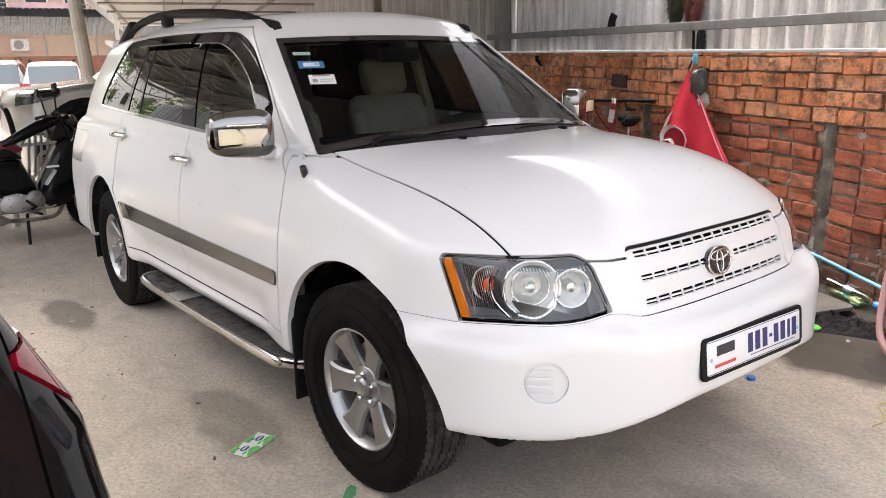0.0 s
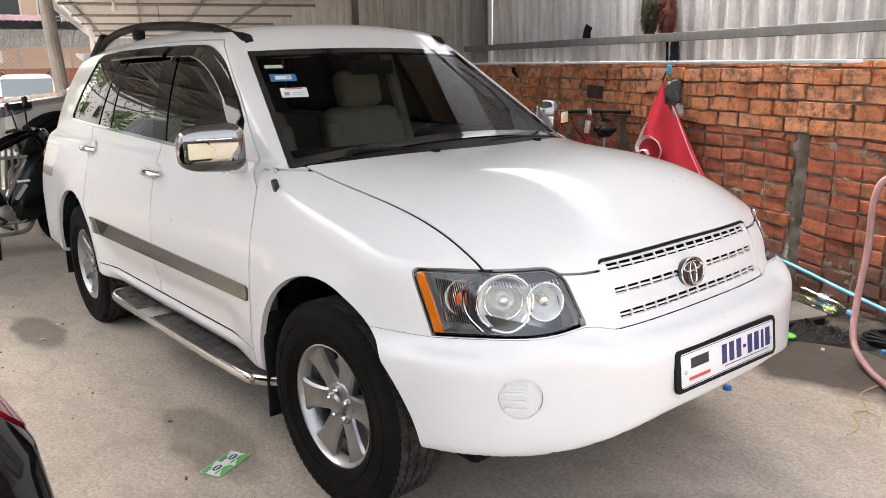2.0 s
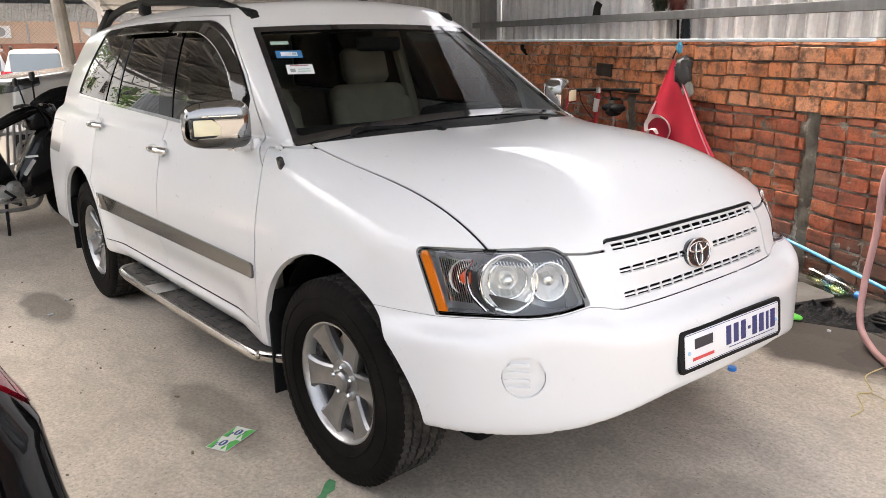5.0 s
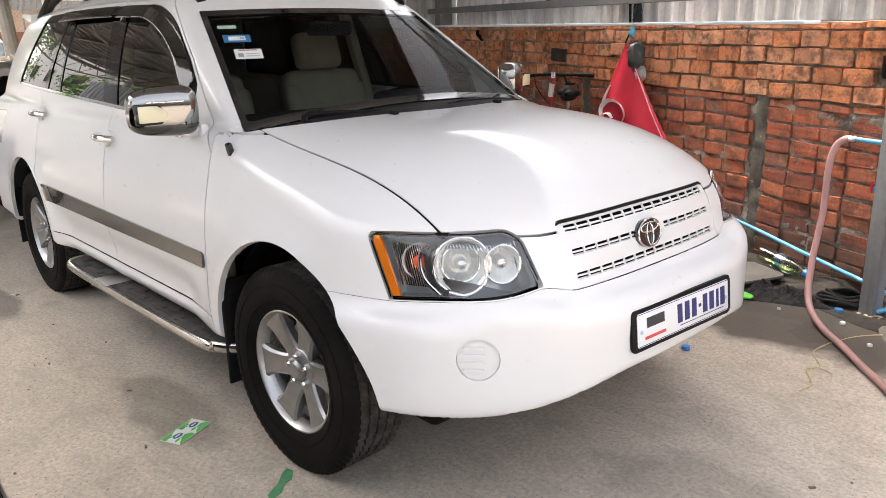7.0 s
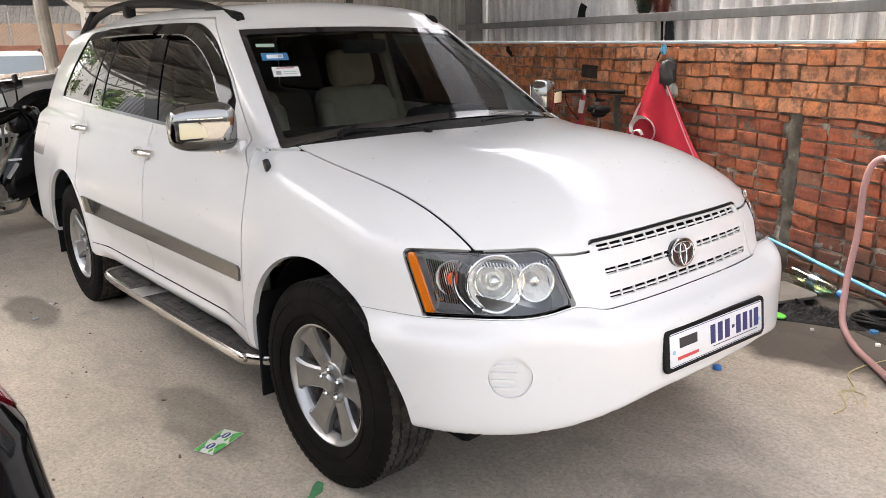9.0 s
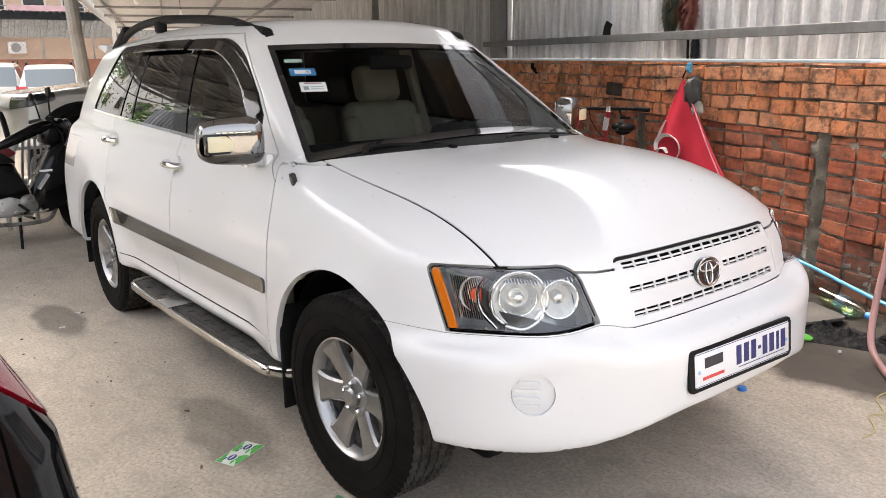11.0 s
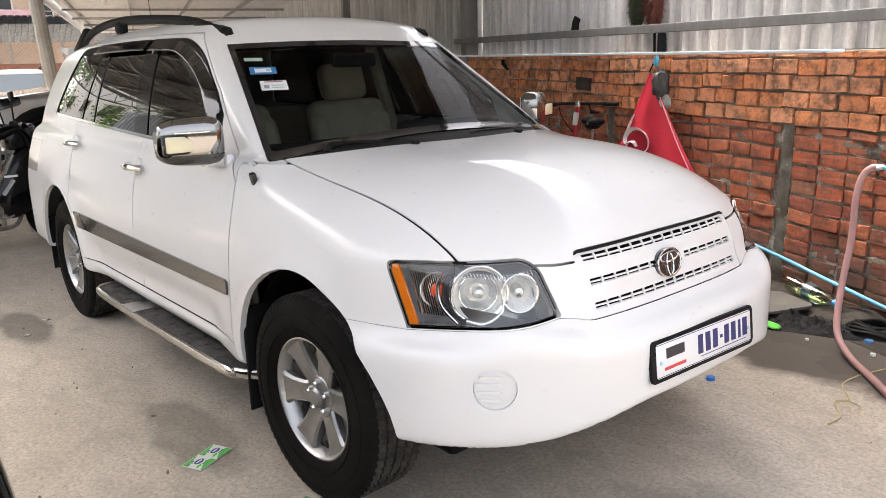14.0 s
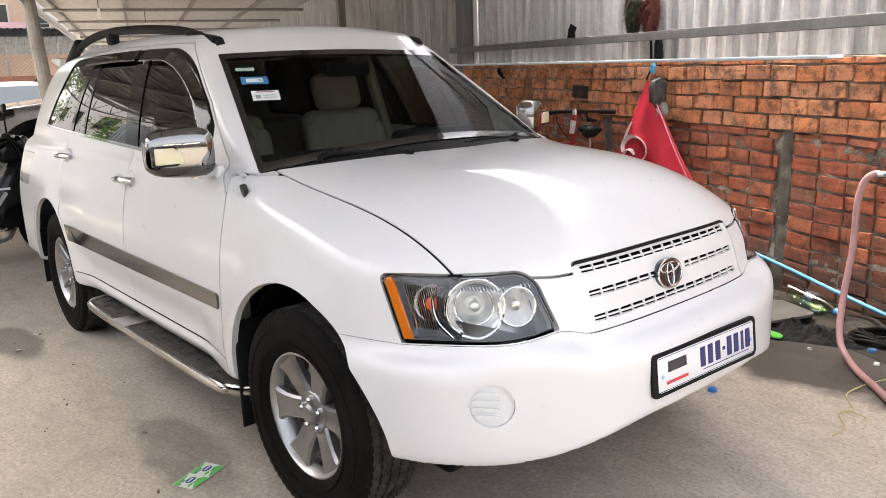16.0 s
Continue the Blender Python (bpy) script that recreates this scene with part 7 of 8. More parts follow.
# ---- cars further off ----
def far_car(name, label, at, length, width, height, paint, hood_len=1.0, rear_drop=0.35, lamps="rear", belt_z=0.95):
    """A parked car of rounded form. Its nose points along +x of its own frame; x = 0 is its middle."""
    root = thing(name, label, "car", at)
    L, W, H = length / 2, width / 2, height

    def f(p):
        x, y, z = p[:, 0], np.abs(p[:, 1]), p[:, 2]
        side = y - (W - 0.05 * np.clip(z - 0.7, 0, 1) - 0.30 * np.clip(z - belt_z, 0, 2) - 0.2 * np.clip(0.5 - z, 0, 1) ** 2)
        front = x - (L - 0.22 * y * y - 0.15 * np.clip(z - 0.75, 0, 2))
        rear = -L + 0.10 * y * y + rear_drop * np.clip(z - belt_z, 0, 2) - x
        bonnet = belt_z + 0.10 - 0.10 * np.clip(x - (L - hood_len), 0, 3)
        cabin = bonnet + 0.75 * np.clip(L - hood_len - x, -0.05, 3)
        top = z - np.minimum(H - 0.05 * y * y - 0.02 * (x + 0.5) ** 2, cabin)
        return smax(smax(smax(smax(side, top, 0.09), front, 0.10), rear, 0.09), 0.25 - z, 0.04)

    m = net(f, (-L - 0.12, -W - 0.12, 0.12), (L + 0.12, W + 0.12, H + 0.12), 0.06)
    fn = np.cross(m[0][m[1][:, 1]] - m[0][m[1][:, 0]], m[0][m[1][:, 2]] - m[0][m[1][:, 0]])
    if (fn * gradient(f, m[0][m[1][:, 0]])).sum() < 0:
        m = (m[0], m[1][:, ::-1])
    kw = dict(field=f)
    wxs = (L - 0.85, -L + 0.90)
    for wx in wxs:
        m = clip(m, lambda p: -least(0.39 - np.hypot(p[:, 0] - wx, p[:, 2] - 0.36), np.abs(p[:, 1]) - W + 0.35))
    A0 = L - hood_len - 0.12

    def side_win(p):
        x, y, z = p[:, 0], np.abs(p[:, 1]), p[:, 2]
        return least(z - belt_z - 0.06, H - 0.16 - z, A0 - (z - belt_z) * 1.25 - x, x + L - 0.35, y - W * 0.55)

    def back_win(p):
        x, y, z = p[:, 0], np.abs(p[:, 1]), p[:, 2]
        return least(z - belt_z - 0.10, H - 0.17 - z, -L + 0.55 - x, W * 0.74 - y)

    def front_win(p):
        x, y, z = p[:, 0], np.abs(p[:, 1]), p[:, 2]
        return least(z - belt_z - 0.13, H - 0.12 - z, x - A0 + 1.1, W * 0.80 - 0.2 * (z - belt_z) - y)

    def head(p):
        x, y, z = p[:, 0], np.abs(p[:, 1]), p[:, 2]
        return least(z - belt_z + 0.25 - 0.24 * (L - x), belt_z + 0.02 - 0.02 * (L - x) - z, x - L + 0.50, y - W * 0.50)

    def tail_(p):
        x, y, z = p[:, 0], np.abs(p[:, 1]), p[:, 2]
        return least(z - 0.78, 1.06 - z, -L + 0.28 - x, y - W * 0.70)

    bw, m = split(m, back_win, 0.002, f)
    fw, m = split(m, front_win, 0.002, f)
    sw, m = split(m, side_win, 0.002, f)
    hd, m = split(m, head, 0.002, f)
    tl, m = split(m, tail_, 0.002, f)
    shell("body", m, paint, root, rim=0.02, **kw)
    shell("rear_window", bw, FAR_GLASS, root, "rear window with its pale reflection in the colour", rim=0.01, lift=-0.004, **kw)
    shell("windscreen", fw, FAR_GLASS, root, rim=0.01, lift=-0.004, **kw)
    for s in (-1, 1):
        shell("side_window", clip(sw, lambda p: s * p[:, 1]), GLOSS_BLACK, root, rim=0.01, lift=-0.004, **kw)
        shell("headlamp", clip(hd, lambda p: s * p[:, 1]), HEAD_DARK, root, "dark framed clear headlamp", rim=0.01, lift=-0.003, **kw)
        shell("tail_lamp", clip(tl, lambda p: s * p[:, 1]), FAR_RED, root, "red tail lamp", rim=0.01, lift=0.004, **kw)
        part("roof_bar", tube(bmesh.new(), curve([(A0 - 1.1, s * W * 0.68, H - 0.02), (A0 - 1.3, s * W * 0.68, H + 0.05), (-L + 0.7, s * W * 0.68, H + 0.05), (-L + 0.5, s * W * 0.68, H - 0.03)], 5), 0.02, 8), BLACK, root)
        for wx in wxs:
            mm = Matrix.Translation((wx, s * (W - 0.12), 0.355)) @ Matrix.Rotation(radians(90), 4, "X")
            wq = part("wheel", lathe(bmesh.new(), [(0.21, -0.10), (0.3, -0.11), (0.355, -0.08), (0.355, 0.08), (0.3, 0.11), (0.21, 0.10)], 32, mm, True), RUBBER, root, smooth=True)
            part("rim", lathe(bmesh.new(), [(0.0, -0.07), (0.2, -0.09), (0.21, 0.0), (0.2, 0.09), (0.0, 0.07)], 24, mm), ALLOY, wq, smooth=True)
        part("wing_mirror", boxed((0.08, 0.16, 0.13), (A0 - 0.1, s * (W + 0.05), belt_z + 0.13), 0.03), paint, root, smooth=True)
    part("bumper_strip", boxed((0.06, W * 1.5, 0.14), (-L - 0.0, 0, 0.48), 0.02), BLACK, root, smooth=True)
    part("plate", boxed((0.02, 0.42, 0.12), (-L - 0.02, 0, 0.72), 0.004), PLATE_W, root)
    return root


# the pale reflection in far windows is put into this base colour
FAR_GLASS = material("pale_far_glass", (0.20, 0.24, 0.27), 0.05, 0.0, 1.0)
FAR_RED = material("far_red_lens", (0.5, 0.02, 0.03), 0.2, 0, 0.6)
HEAD_DARK = material("dark_headlamp", (0.022, 0.022, 0.024), 0.12, 0.0, 0.4)
WHITE_2 = material("plain_white_paint", (0.74, 0.74, 0.73), 0.25, 0, 1.0)
SILVER = mottled("warm_silver_paint", (0.46, 0.45, 0.43), (0.40, 0.39, 0.37), 4, (0.25, 0.35), 0.3, coat=1.0)
truck = far_car("pickup_truck", "warm silver pickup truck with dark headlamps", pose(-8.5, 2.0, 0, 0, 0, -90), 5.0, 1.86, 1.78, SILVER, 1.35, 0.3, belt_z=1.26)
part("bull_bar", tube(bmesh.new(), curve([(2.50, -0.8, 0.55), (2.56, -0.8, 1.0), (2.58, 0, 1.05), (2.56, 0.8, 1.0), (2.50, 0.8, 0.55)], 5), 0.03, 8), BLACK, truck, "black bar across the nose")
part("arch_flare", tube(bmesh.new(), [(1.72 + 0.55 * math.cos(a), 0.90, 0.45 + 0.58 * math.sin(a)) for a in np.linspace(-0.1, 3.25, 18)], 0.085, 8), BLACK, truck)
# dark disc outside the body side, standing in for the shaded wheel arch
part("arch_lining", lathe(bmesh.new(), [(0.0, 0.0), (0.56, 0.0), (0.56, -0.02), (0.0, -0.02)], 36, Matrix.Translation((1.72, 0.945, 0.47)) @ Matrix.Rotation(radians(-90), 4, "X")), DARK, truck)
part("side_step", boxed((2.4, 0.14, 0.05), (-0.3, 0.98, 0.55), 0.015), BLACK, truck)
far_car("white_suv", "white sports utility vehicle seen from behind", pose(-25.4, 3.75, 0, 0, 0, 168), 4.6, 1.82, 1.72, WHITE_2, 1.1, 0.30)
far_car("white_van", "white people carrier parked across the yard", pose(-27.2, 2.55, 0, 0, 0, 166), 4.6, 1.80, 1.80, WHITE_2, 1.0, 0.18)

# ---- street side: leaning pole, brick wall with wire fence, sheds, houses ----
pole = thing("utility_pole", "weathered grey concrete utility pole leaning slightly", "pole", pose(-13.0, 1.75, 0, 3.0, 0, 0))
part("shaft", tube(bmesh.new(), [(0, 0, 0), (0, 0, 7.5)], [0.13, 0.09], 12), mottled("pole_concrete", (0.36, 0.34, 0.31), (0.27, 0.25, 0.225), 4, (0.8, 0.9), fine=0.3), pole)
for z in (2.05, 2.45, 2.9):
    part("pole_step", tube(bmesh.new(), [(0.1, 0, z), (0.16, 0, z)], 0.012, 6), STEEL, pole)
STREET = pose(-33.0, 3, 0, 0, 0, -6)
OLD_BRICK = mottled("old_red_brick", (0.30, 0.12, 0.08), (0.20, 0.09, 0.06), 3, (0.8, 0.95), fine=0.4)
bw_ = part("wall_street", boxed((0.2, 34, 2.0), (0, 0, 1.0), 0.01, STREET), OLD_BRICK)
tagged(bw_, "low dark red brick street wall", "wall", kind="structure")
fence = thing("wire_fence", "chain-link fence on thin posts above the street wall", "fence", STREET)
for k in range(16):
    part("fence_post", tube(bmesh.new(), [(0.0, -13 + 1.9 * k, 1.9), (0.0, -13 + 1.9 * k, 3.3)], 0.035, 6), STEEL, fence)
mesh_ = bmesh.new()
for k in range(190):
    for s in (-1, 1):
        y = -13 + 0.155 * k
        tube(mesh_, [(0, y, 2.0), (0, y + s * 1.2, 3.2)], 0.006, 3, False)
part("chain_link", mesh_, STEEL, fence, "fine chain-link mesh")["kind"] = "stuff"
PEACH = mottled("peach_plaster", (0.60, 0.43, 0.31), (0.52, 0.38, 0.28), 0.8, (0.8, 0.9), fine=0.15)
CREAM = mottled("cream_plaster", (0.66, 0.60, 0.52), (0.58, 0.53, 0.47), 0.8, (0.8, 0.9))
DARK_WIN = material("dark_window", (0.03, 0.032, 0.035), 0.1)
house = thing("shophouse", "peach plastered shophouse with balconies and dark windows", "house", pose(-43.0, 9.0, 0, 0, 0, -6))
part("wall", boxed((5, 28, 8.4), (-2.5, 0, 4.2), 0.02), PEACH, house)
part("roof", boxed((6, 29, 0.3), (-2.3, 0, 8.55), 0.02), CREAM, house)
part("balcony_slab", boxed((1.3, 27.6, 0.25), (0.65, 0, 3.65), 0.02), CREAM, house)
for k in range(15):
    y = -13 + 1.86 * k
    for z0, hh in ((0.2, 2.1), (3.9, 2.1)):
        w = part("window", boxed((0.10, 1.15, hh * 0.62), (0.0, y, z0 + hh * 0.62), 0.01), CREAM, house)
        part("pane", boxed((0.06, 0.95, hh * 0.62 - 0.2), (0.04, y, z0 + hh * 0.62), 0.005), DARK_WIN, w)
for k in range(4):
    y = -11 + 6.5 * k
    part("pilaster", boxed((0.35, 0.5, 8.4), (0.12, y, 4.2), 0.02), PEACH, house)
    ac = part("air_conditioner", boxed((0.35, 0.85, 0.6), (0.25, y + 1.6, 2.75), 0.03), WHITE_2, house)
    part("fan_grille", lathe(bmesh.new(), [(0.0, 0.01), (0.22, 0.01), (0.23, 0.0)], 24, Matrix.Translation((0.43, y + 1.55, 2.75)) @ Matrix.Rotation(radians(90), 4, "Y")), STEEL, ac)
rail_ = part("balcony_rail", tube(bmesh.new(), [(1.25, -13.8, 4.75), (1.25, 13.8, 4.75)], 0.03, 6), STEEL, house)
for k in range(120):
    y = -13.7 + 0.23 * k
    part("baluster", tube(bmesh.new(), [(1.25, y, 3.78), (1.25, y, 4.75)], 0.014, 5), BLACK, rail_)
wash = [((0.45, 0.42, 0.38), -9.6, 1.6), ((0.60, 0.45, 0.45), -5.2, 2.0), ((0.62, 0.40, 0.42), -1.6, 3.0), ((0.10, 0.18, 0.35), -7.2, 0.5), ((0.6, 0.6, 0.6), -7.9, 0.6), ((0.5, 0.35, 0.3), 3.0, 2.0)]
for k, (col, y, w) in enumerate(wash):
    cl = lumpy_sheet("hung_cloth", 0, 0, w / 2, 0.50, 20, lambda a, b, e: 0.05, mottled("washing", col, tuple(0.75 * c for c in col), 1.5), "cloth hung over the balcony rail", "cloth", 0, k * 3.0, step_size=5)
    cl.matrix_basis = pose(-43.0, 9.0, 0, 0, 0, -6) @ pose(1.32, y, 4.30) @ pose(0, 0, 0, 90, 0, 90)
shed = thing("lean_to_roof", "old grey corrugated lean-to roof behind the fence", "roof", pose(-36.0, 5.0, 0, 0, 0, -6))
for k in range(3):
    ribbed_sheet(-12, 12, 0, 1.6, 0.24, 0.05, "roof_sheet", galvanised("old_roof_sheet", (0.30, 0.335, 0.375), (0.18, 0.195, 0.215), 0.55), Matrix.Translation((0.9 - 0.1 * k, 0, 2.95 + 0.28 * k)) @ Matrix.Rotation(radians(90), 4, "Z") @ Matrix.Rotation(radians(66 + 4 * k), 4, "X"), shed)
part("flood_lamp", boxed((0.12, 0.5, 0.35), (1.1, -0.9, 3.35), 0.03), WHITE_2, shed)
for y in (-8, -3, 2, 7):
    part("shed_post", tube(bmesh.new(), [(0.6, y, 0), (0.6, y, 3.1)], 0.05, 6), STEEL, shed)

# ---- across the open side: what the windows and paint mirror ----
white_house = thing("white_house", "tall white plastered house across the yard", "house", WALL @ pose(-15, -17.5, 0))
part("wall", boxed((26, 5, 9.0), (0, -2.5, 4.5), 0.03), material("white_plaster", (0.78, 0.77, 0.75), 0.8), white_house)
part("roof", boxed((27, 6, 0.4), (0, -2.5, 9.2), 0.03), CREAM, white_house)
for k in range(9):
    for z in (1.6, 4.6, 7.2):
        w = part("window", boxed((1.2, 0.12, 1.3), (-11.5 + 2.9 * k, 0.0, z), 0.02), CREAM, white_house)
        part("pane", boxed((0.95, 0.06, 1.05), (-11.5 + 2.9 * k, 0.06, z), 0.01), DARK_WIN, w)
yard_wall = part("wall_south", boxed((40, 0.2, 2.2), (0, 0, 0), 0.02, WALL @ Matrix.Translation((-12, -15.5, 1.1))), mottled("grey_plaster", (0.56, 0.56, 0.55), (0.48, 0.48, 0.47), 0.7, (0.8, 0.9)))
tagged(yard_wall, "grey plastered yard wall", "wall", kind="structure")

LEAF = mottled("leaf_green", (0.09, 0.17, 0.035), (0.14, 0.24, 0.055), 3, (0.5, 0.7))
BARK = mottled("bark", (0.12, 0.09, 0.06), (0.18, 0.14, 0.10), 6, (0.8, 0.95), bump=0.4)


def tree(at, h, seed):
    rg = random.Random(seed)
    t = thing("tree", "leafy green tree with an uneven crown", "tree", at)
    trunk = bmesh.new()
    tube(trunk, curve([(0, 0, 0), (0.1, 0.05, h * 0.25), (0.0, 0.1, h * 0.5), (0.15, 0, h * 0.8)], 5), [0.20 * (1 - 0.05 * i) for i in range(16)], 10)
    tips = []
    for k in range(14):
        a, z = rg.uniform(0, 6.28), h * rg.uniform(0.35, 0.8)
        e = Vector((math.cos(a), math.sin(a), rg.uniform(0.2, 0.8))) * h * rg.uniform(0.2, 0.36) + Vector((0, 0, z))
        tube(trunk, [Vector((0.05, 0.05, z)), (Vector((0.05, 0.05, z)) + e) / 2 + Vector((0, 0, 0.15)), e], [0.07, 0.045, 0.02], 6)
        tips += [e, (Vector((0, 0, z)) + e) / 2 + Vector((0, 0, 0.3))]
    part("trunk", trunk, BARK, t)
    verts, faces = [], []
    for k in range(5200):
        c = rg.choice(tips) + Vector((rg.gauss(0, 0.42), rg.gauss(0, 0.42), rg.gauss(0, 0.36)))
        d = Vector((rg.gauss(0, 1), rg.gauss(0, 1), rg.gauss(0, 0.6))).normalized()
        e = d.cross(Vector((rg.gauss(0, 1), rg.gauss(0, 1), rg.gauss(0, 1)))).normalized()
        s = rg.uniform(0.06, 0.12)
        n = len(verts)
        verts += [c, c + d * s + e * s * 0.45, c + d * s * 2, c + d * s - e * s * 0.45]
        faces.append((n, n + 1, n + 2, n + 3))
    mesh_ob("crown", verts, faces, LEAF, t, "", False)
    return t


tree(WALL @ pose(-11.9, -13.2, 0), 3.7, 3)
tree(WALL @ pose(-20.9, -12.0, 0), 6.6, 4)
tree(WALL @ pose(5.0, -12.5, 0), 5.4, 6)
container = ribbed_sheet(-0.6, 2.0, 0.0, 2.72, 0.10, 0.04, "metal_shed", material("pale_blue_sheet", (0.62, 0.68, 0.74), 0.45), WALL @ Matrix.Translation((-6.3, -9.2, 0)) @ Matrix.Rotation(radians(180), 4, "Z"))
tagged(container, "pale ribbed metal hoarding across the yard", "hoarding")

# lattice trusses and purlins under the deeper middle bay
for k in range(4):
    u = -8.05 + 1.65 * k
    low = [WALL @ Vector((u, -4.9 - 4.7 * i / 14, 2.62 + 0.40 * (2 * i / 14 - 1) ** 2)) for i in range(15)]
    high = [WALL @ Vector((u, -4.9 - 4.7 * (i + 0.5) / 14, 3.05)) for i in range(14)]
    bm = tube(bmesh.new(), low, 0.022, 6)
    for i in range(14):
        tube(bm, [low[i], high[i], low[i + 1]], 0.011, 5)
    tube(bm, [WALL @ Vector((u, -4.9, 3.05)), WALL @ Vector((u, -9.6, 3.05))], 0.022, 6)
    tagged(part("roof_truss", bm, STEEL), "arched steel lattice truss under the canopy", "beam", kind="structure")
for w_ in (5.9, 6.9, 7.9, 8.9, 9.55):
    tagged(part("roof_purlin", boxed((5.0, 0.05, 0.07), (0, 0, 0), 0.004, WALL @ Matrix.Translation((-5.5, -w_, 3.035))), STEEL), "grey steel purlin under the canopy roof", "beam", kind="structure")
for u in (-8.05, -3.1):
    steel_post(u, 9.55, 0.10, 3.05, STEEL, "grey steel post under the canopy corner")

# ---- bricks of the wall, last ----
def brick_material(name, stops, soot):
    m = material(name, (0.5, 0.2, 0.1), 0.85)
    k = Nodes(m)
    info = k.add("ObjectInfo")
    geo = k.add("NewGeometry")
    v = k.coords("Object")
    rand = k.add("Math")
    rand.operation = "FRACT"
    addn = k.add("Math")
    k.link(info.outputs["Random"], addn.inputs[0])
    k.link(geo.outputs["Random Per Island"], addn.inputs[1])
    k.link(addn.outputs[0], rand.inputs[0])
    base = k.ramp(rand.outputs[0], stops)
    off = k.add("Mapping")
    comb = k.add("CombineXYZ")
    mul = k.add("Math")
    mul.operation = "MULTIPLY"
    mul.inputs[1].default_value = 37.0
    k.link(rand.outputs[0], mul.inputs[0])
    k.link(mul.outputs[0], comb.inputs[0])
    k.link(mul.outputs[0], comb.inputs[2])
    k.link(v, off.inputs["Vector"])
    k.link(comb.outputs[0], off.inputs["Location"])
    grime = k.noise(off.outputs[0], 11, 6, 0.7)
    fine_ = k.noise(off.outputs[0], 70, 4, 0.7)
    col = k.mix(0.5, base, k.ramp(fine_, [(0.3, (0.40, 0.37, 0.35)), (0.6, (1, 1, 1))]), "MULTIPLY")
    pale = k.noise(off.outputs[0], 23, 4, 0.6)
    col = k.mix(k.ramp(pale, [(0.55, (0, 0, 0)), (0.68, (0.5, 0.5, 0.5))]), col, (0.40, 0.29, 0.21))
    col = k.mix(k.ramp(grime, [(0.47, (0, 0, 0)), (0.60, (soot, soot, soot))]), col, (0.05, 0.035, 0.027))
    # broad weather stains that run over many bricks, longer downwards
    place = k.add("Mapping")
    place.inputs["Scale"].default_value = (1.0, 1.0, 0.55)
    k.link(geo.outputs["Position"], place.inputs["Vector"])
    stain = k.noise(place.outputs[0], 4.2, 7, 0.72, 0.6)
    col = k.mix(k.ramp(stain, [(0.50, (0, 0, 0)), (0.66, (soot * 0.8, soot * 0.8, soot * 0.8))]), col, (0.07, 0.048, 0.036))
    # darker and browner towards the ground, with a ragged upper edge
    sep, foot_tone = k.add("SeparateXYZ"), k.add("Math")
    k.link(geo.outputs["Position"], sep.inputs[0])
    foot_tone.operation = "MULTIPLY_ADD"
    foot_tone.inputs[1].default_value = -1.1
    k.link(sep.outputs["Z"], foot_tone.inputs[0])
    k.link(k.noise(geo.outputs["Position"], 3.0, 7, 0.7, 0.5), foot_tone.inputs[2])
    col = k.mix(k.ramp(foot_tone.outputs[0], [(0.02, (0, 0, 0)), (0.22, (0.72, 0.72, 0.72))]), col, (0.085, 0.052, 0.038))
    k.color(col)
    wave = k.add("TexWave", Scale=9.5, Distortion=0.8, Detail=1.0)
    wave.wave_type, wave.bands_direction = "BANDS", "Z"
    k.link(v, wave.inputs["Vector"])
    mx = k.add("Math")
    mx.operation = "MULTIPLY_ADD"
    mx.inputs[1].default_value = 0.16
    k.link(wave.outputs["Fac"], mx.inputs[0])
    k.link(fine_, mx.inputs[2])
    k.bump(mx.outputs[0], 0.7, 0.007)
    return m


# upper courses: a more orange brick, part of its brightness being light in the colour
BRICK_UP = brick_material("lit_orange_brick", [(0.0, (0.70, 0.25, 0.105)), (0.35, (0.84, 0.32, 0.14)), (0.7, (0.86, 0.42, 0.24)), (1.0, (0.66, 0.26, 0.125))], 0.68)
BRICK_LOW = brick_material("red_brick", [(0.0, (0.42, 0.105, 0.052)), (0.4, (0.50, 0.135, 0.062)), (0.75, (0.55, 0.18, 0.088)), (0.93, (0.30, 0.075, 0.045)), (1.0, (0.52, 0.33, 0.20))], 0.6)


def brick_mesh(name, L, h, mat, seed):
    rg = random.Random(seed)
    j = lambda s: rg.uniform(-s, s)
    c = 0.0022
    # worn outline: corners knocked off by different amounts
    out = []
    for sx, sz in ((-1, -1), (1, -1), (1, 1), (-1, 1)):
        cut = 0.002 + 0.010 * rg.random() ** 3
        one, two = (sx * (L / 2 - cut), sz * h / 2), (sx * L / 2, sz * (h / 2 - min(cut, h * 0.3)))
        out += [one, two] if sx * sz < 0 else [two, one]
    lean = j(0.03)
    verts = []
    for y, inset in ((0.06, 0.0), (0.004, 0.0), (0.0, c)):
        for ox, oz in out:
            k_ = (1 - 2 * inset / L, 1 - 2 * inset / h)
            verts.append((ox * k_[0] + j(0.003), y + j(0.0025) + lean * ox, oz * k_[1] + j(0.0025)))
    faces = [tuple(range(16, 24)), tuple(range(7, -1, -1))]
    for a in (0, 8):
        for i in range(8):
            faces.append((a + i, a + (i + 1) % 8, a + 8 + (i + 1) % 8, a + 8 + i))
    me = bpy.data.meshes.new(name)
    me.from_pydata(verts, [], faces)
    me.update()
    me.materials.append(mat)
    return me


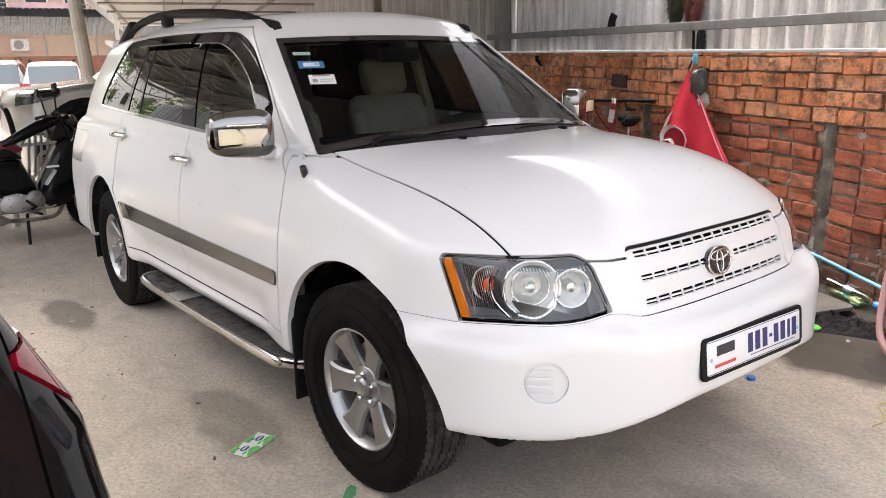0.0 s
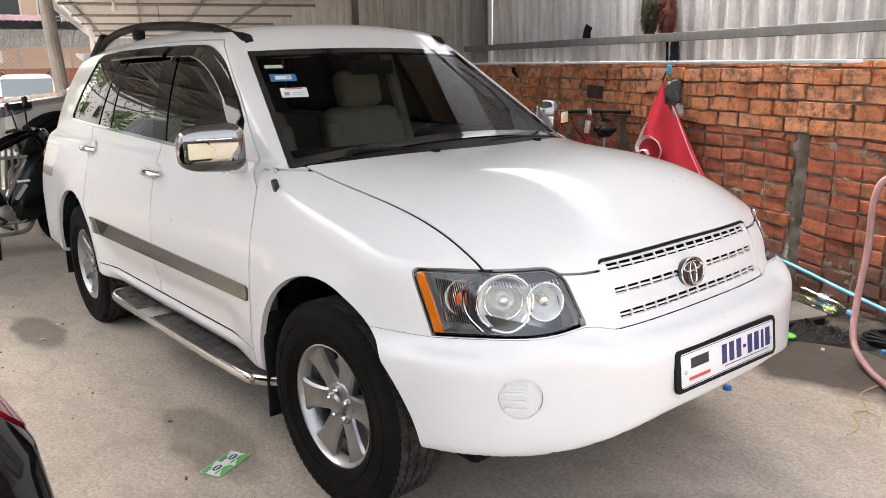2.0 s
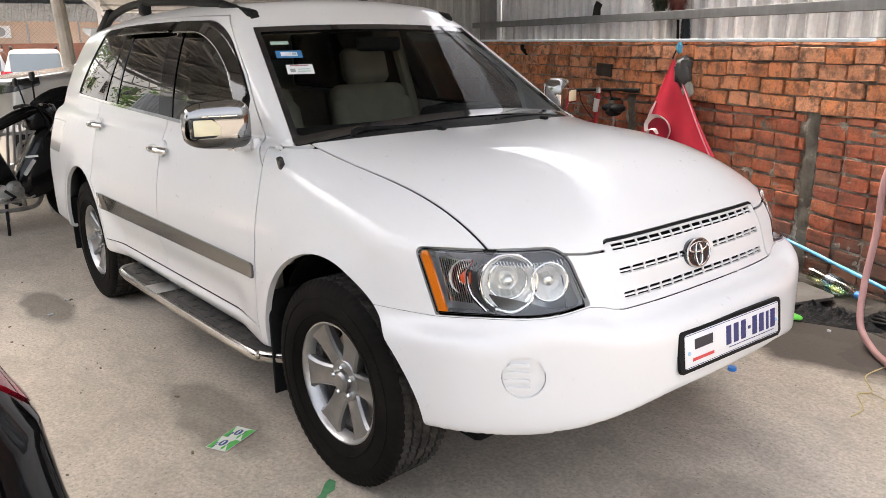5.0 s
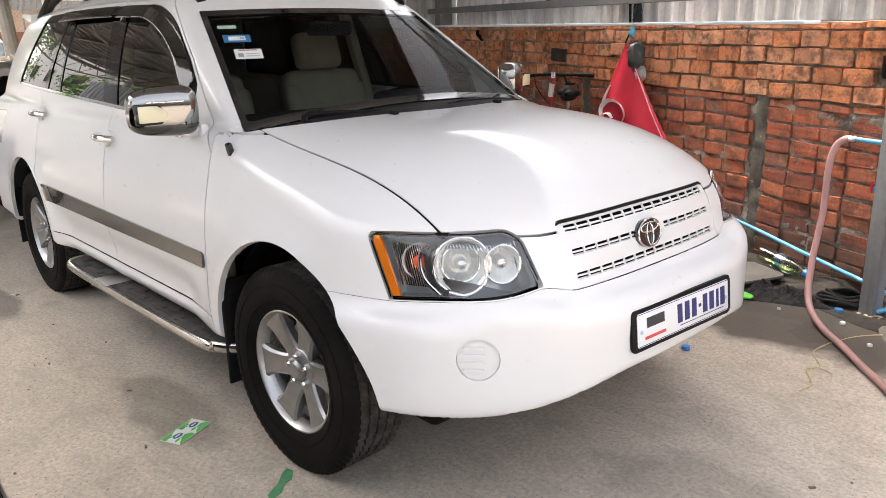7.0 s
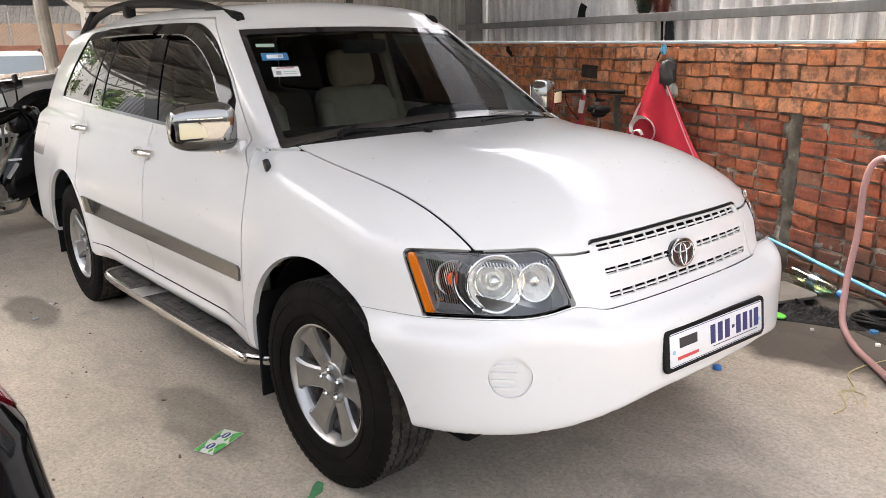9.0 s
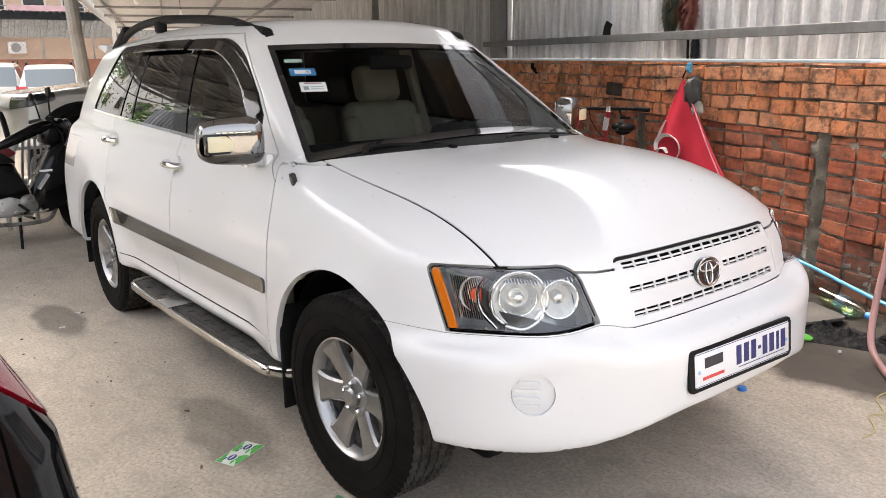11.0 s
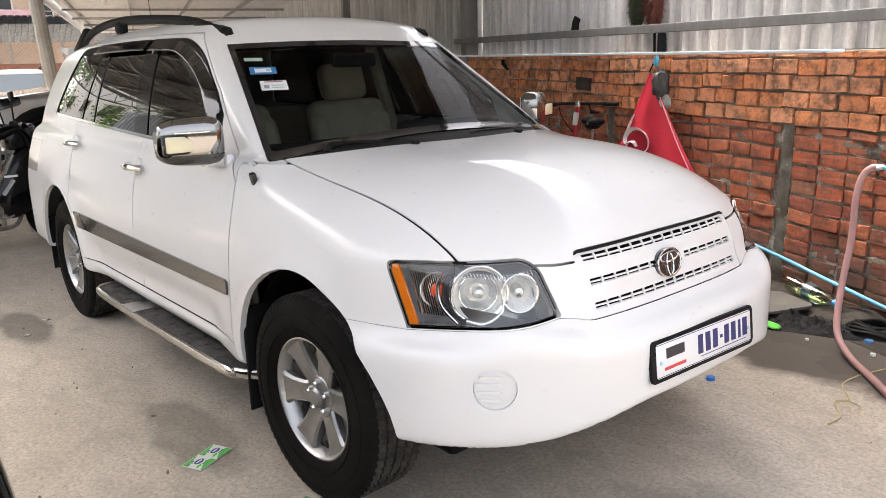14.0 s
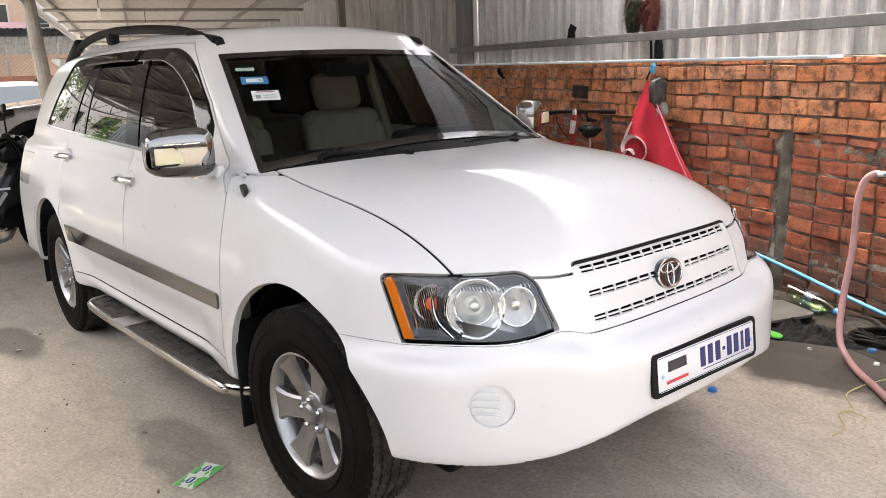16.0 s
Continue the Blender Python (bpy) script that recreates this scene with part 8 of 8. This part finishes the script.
KINDS = {"low": (0.176, 0.074, BRICK_LOW), "thin": (0.17, 0.038, BRICK_LOW), "up": (0.176, 0.084, BRICK_UP), "cap": (0.19, 0.030, BRICK_UP)}
POOL = {k: [brick_mesh("brick", L, h, mt, 11 * i + len(k)) for i in range(12)] for k, (L, h, mt) in KINDS.items()}
rb = random.Random(21)
NEAR, FAR = -2.35, []
for ci, (z0, hh, kind) in enumerate(COURSES):
    L = KINDS[kind][0]
    u = -12.9 + (0.095 if ci % 2 else 0.0) + rb.uniform(-0.03, 0.03)
    while u < 2.9:
        gap = rb.uniform(0.006, 0.024)
        mid = u + L / 2
        length, after = L, u + L + gap
        for cu, ch_, cw in ((-0.03, 1.030, 0.092), (-1.872, 1.03, 0.105)):
            if z0 + hh < ch_ + 0.02 and u < cu + cw / 2 + 0.006 and u + L > cu - cw / 2 - 0.006:
                # a cut brick fills what is left up to the pier
                length, after = cu - cw / 2 - 0.008 - u, cu + cw / 2 + 0.010
        blocked = length < 0.03
        mid = u + length / 2
        hole = kind == "up" and ci == 13 and 0.70 < mid < 0.90
        dip = False
        if not blocked and not hole and not dip:
            m = TILTED @ Matrix.Translation((mid, -0.014 + rb.uniform(-0.007, 0.007) - (0.006 if kind == "up" else 0), z0 + hh / 2 + rb.uniform(-0.006, 0.006))) @ Euler((0, radians(rb.gauss(0, 1.0)), radians(rb.gauss(0, 1.3)))).to_matrix().to_4x4() @ Matrix.Diagonal((length / L, 1, 1, 1))
            me = rb.choice(POOL[kind])
            if mid > NEAR and mid < 1.35:
                ob = new("brick", me)
                ob.parent = wall
                ob.matrix_basis = m
            else:
                FAR.append((m, me))
        u = after
for mats in (BRICK_LOW, BRICK_UP):
    verts, faces = [], []
    for m, me in FAR:
        if me.materials[0] is mats:
            n = len(verts)
            verts += [m @ v.co for v in me.vertices]
            faces += [tuple(i + n for i in p.vertices) for p in me.polygons]
    ob = mesh_ob("far_bricks", verts, faces, mats, wall, "", False)
    ob["kind"] = "stuff"
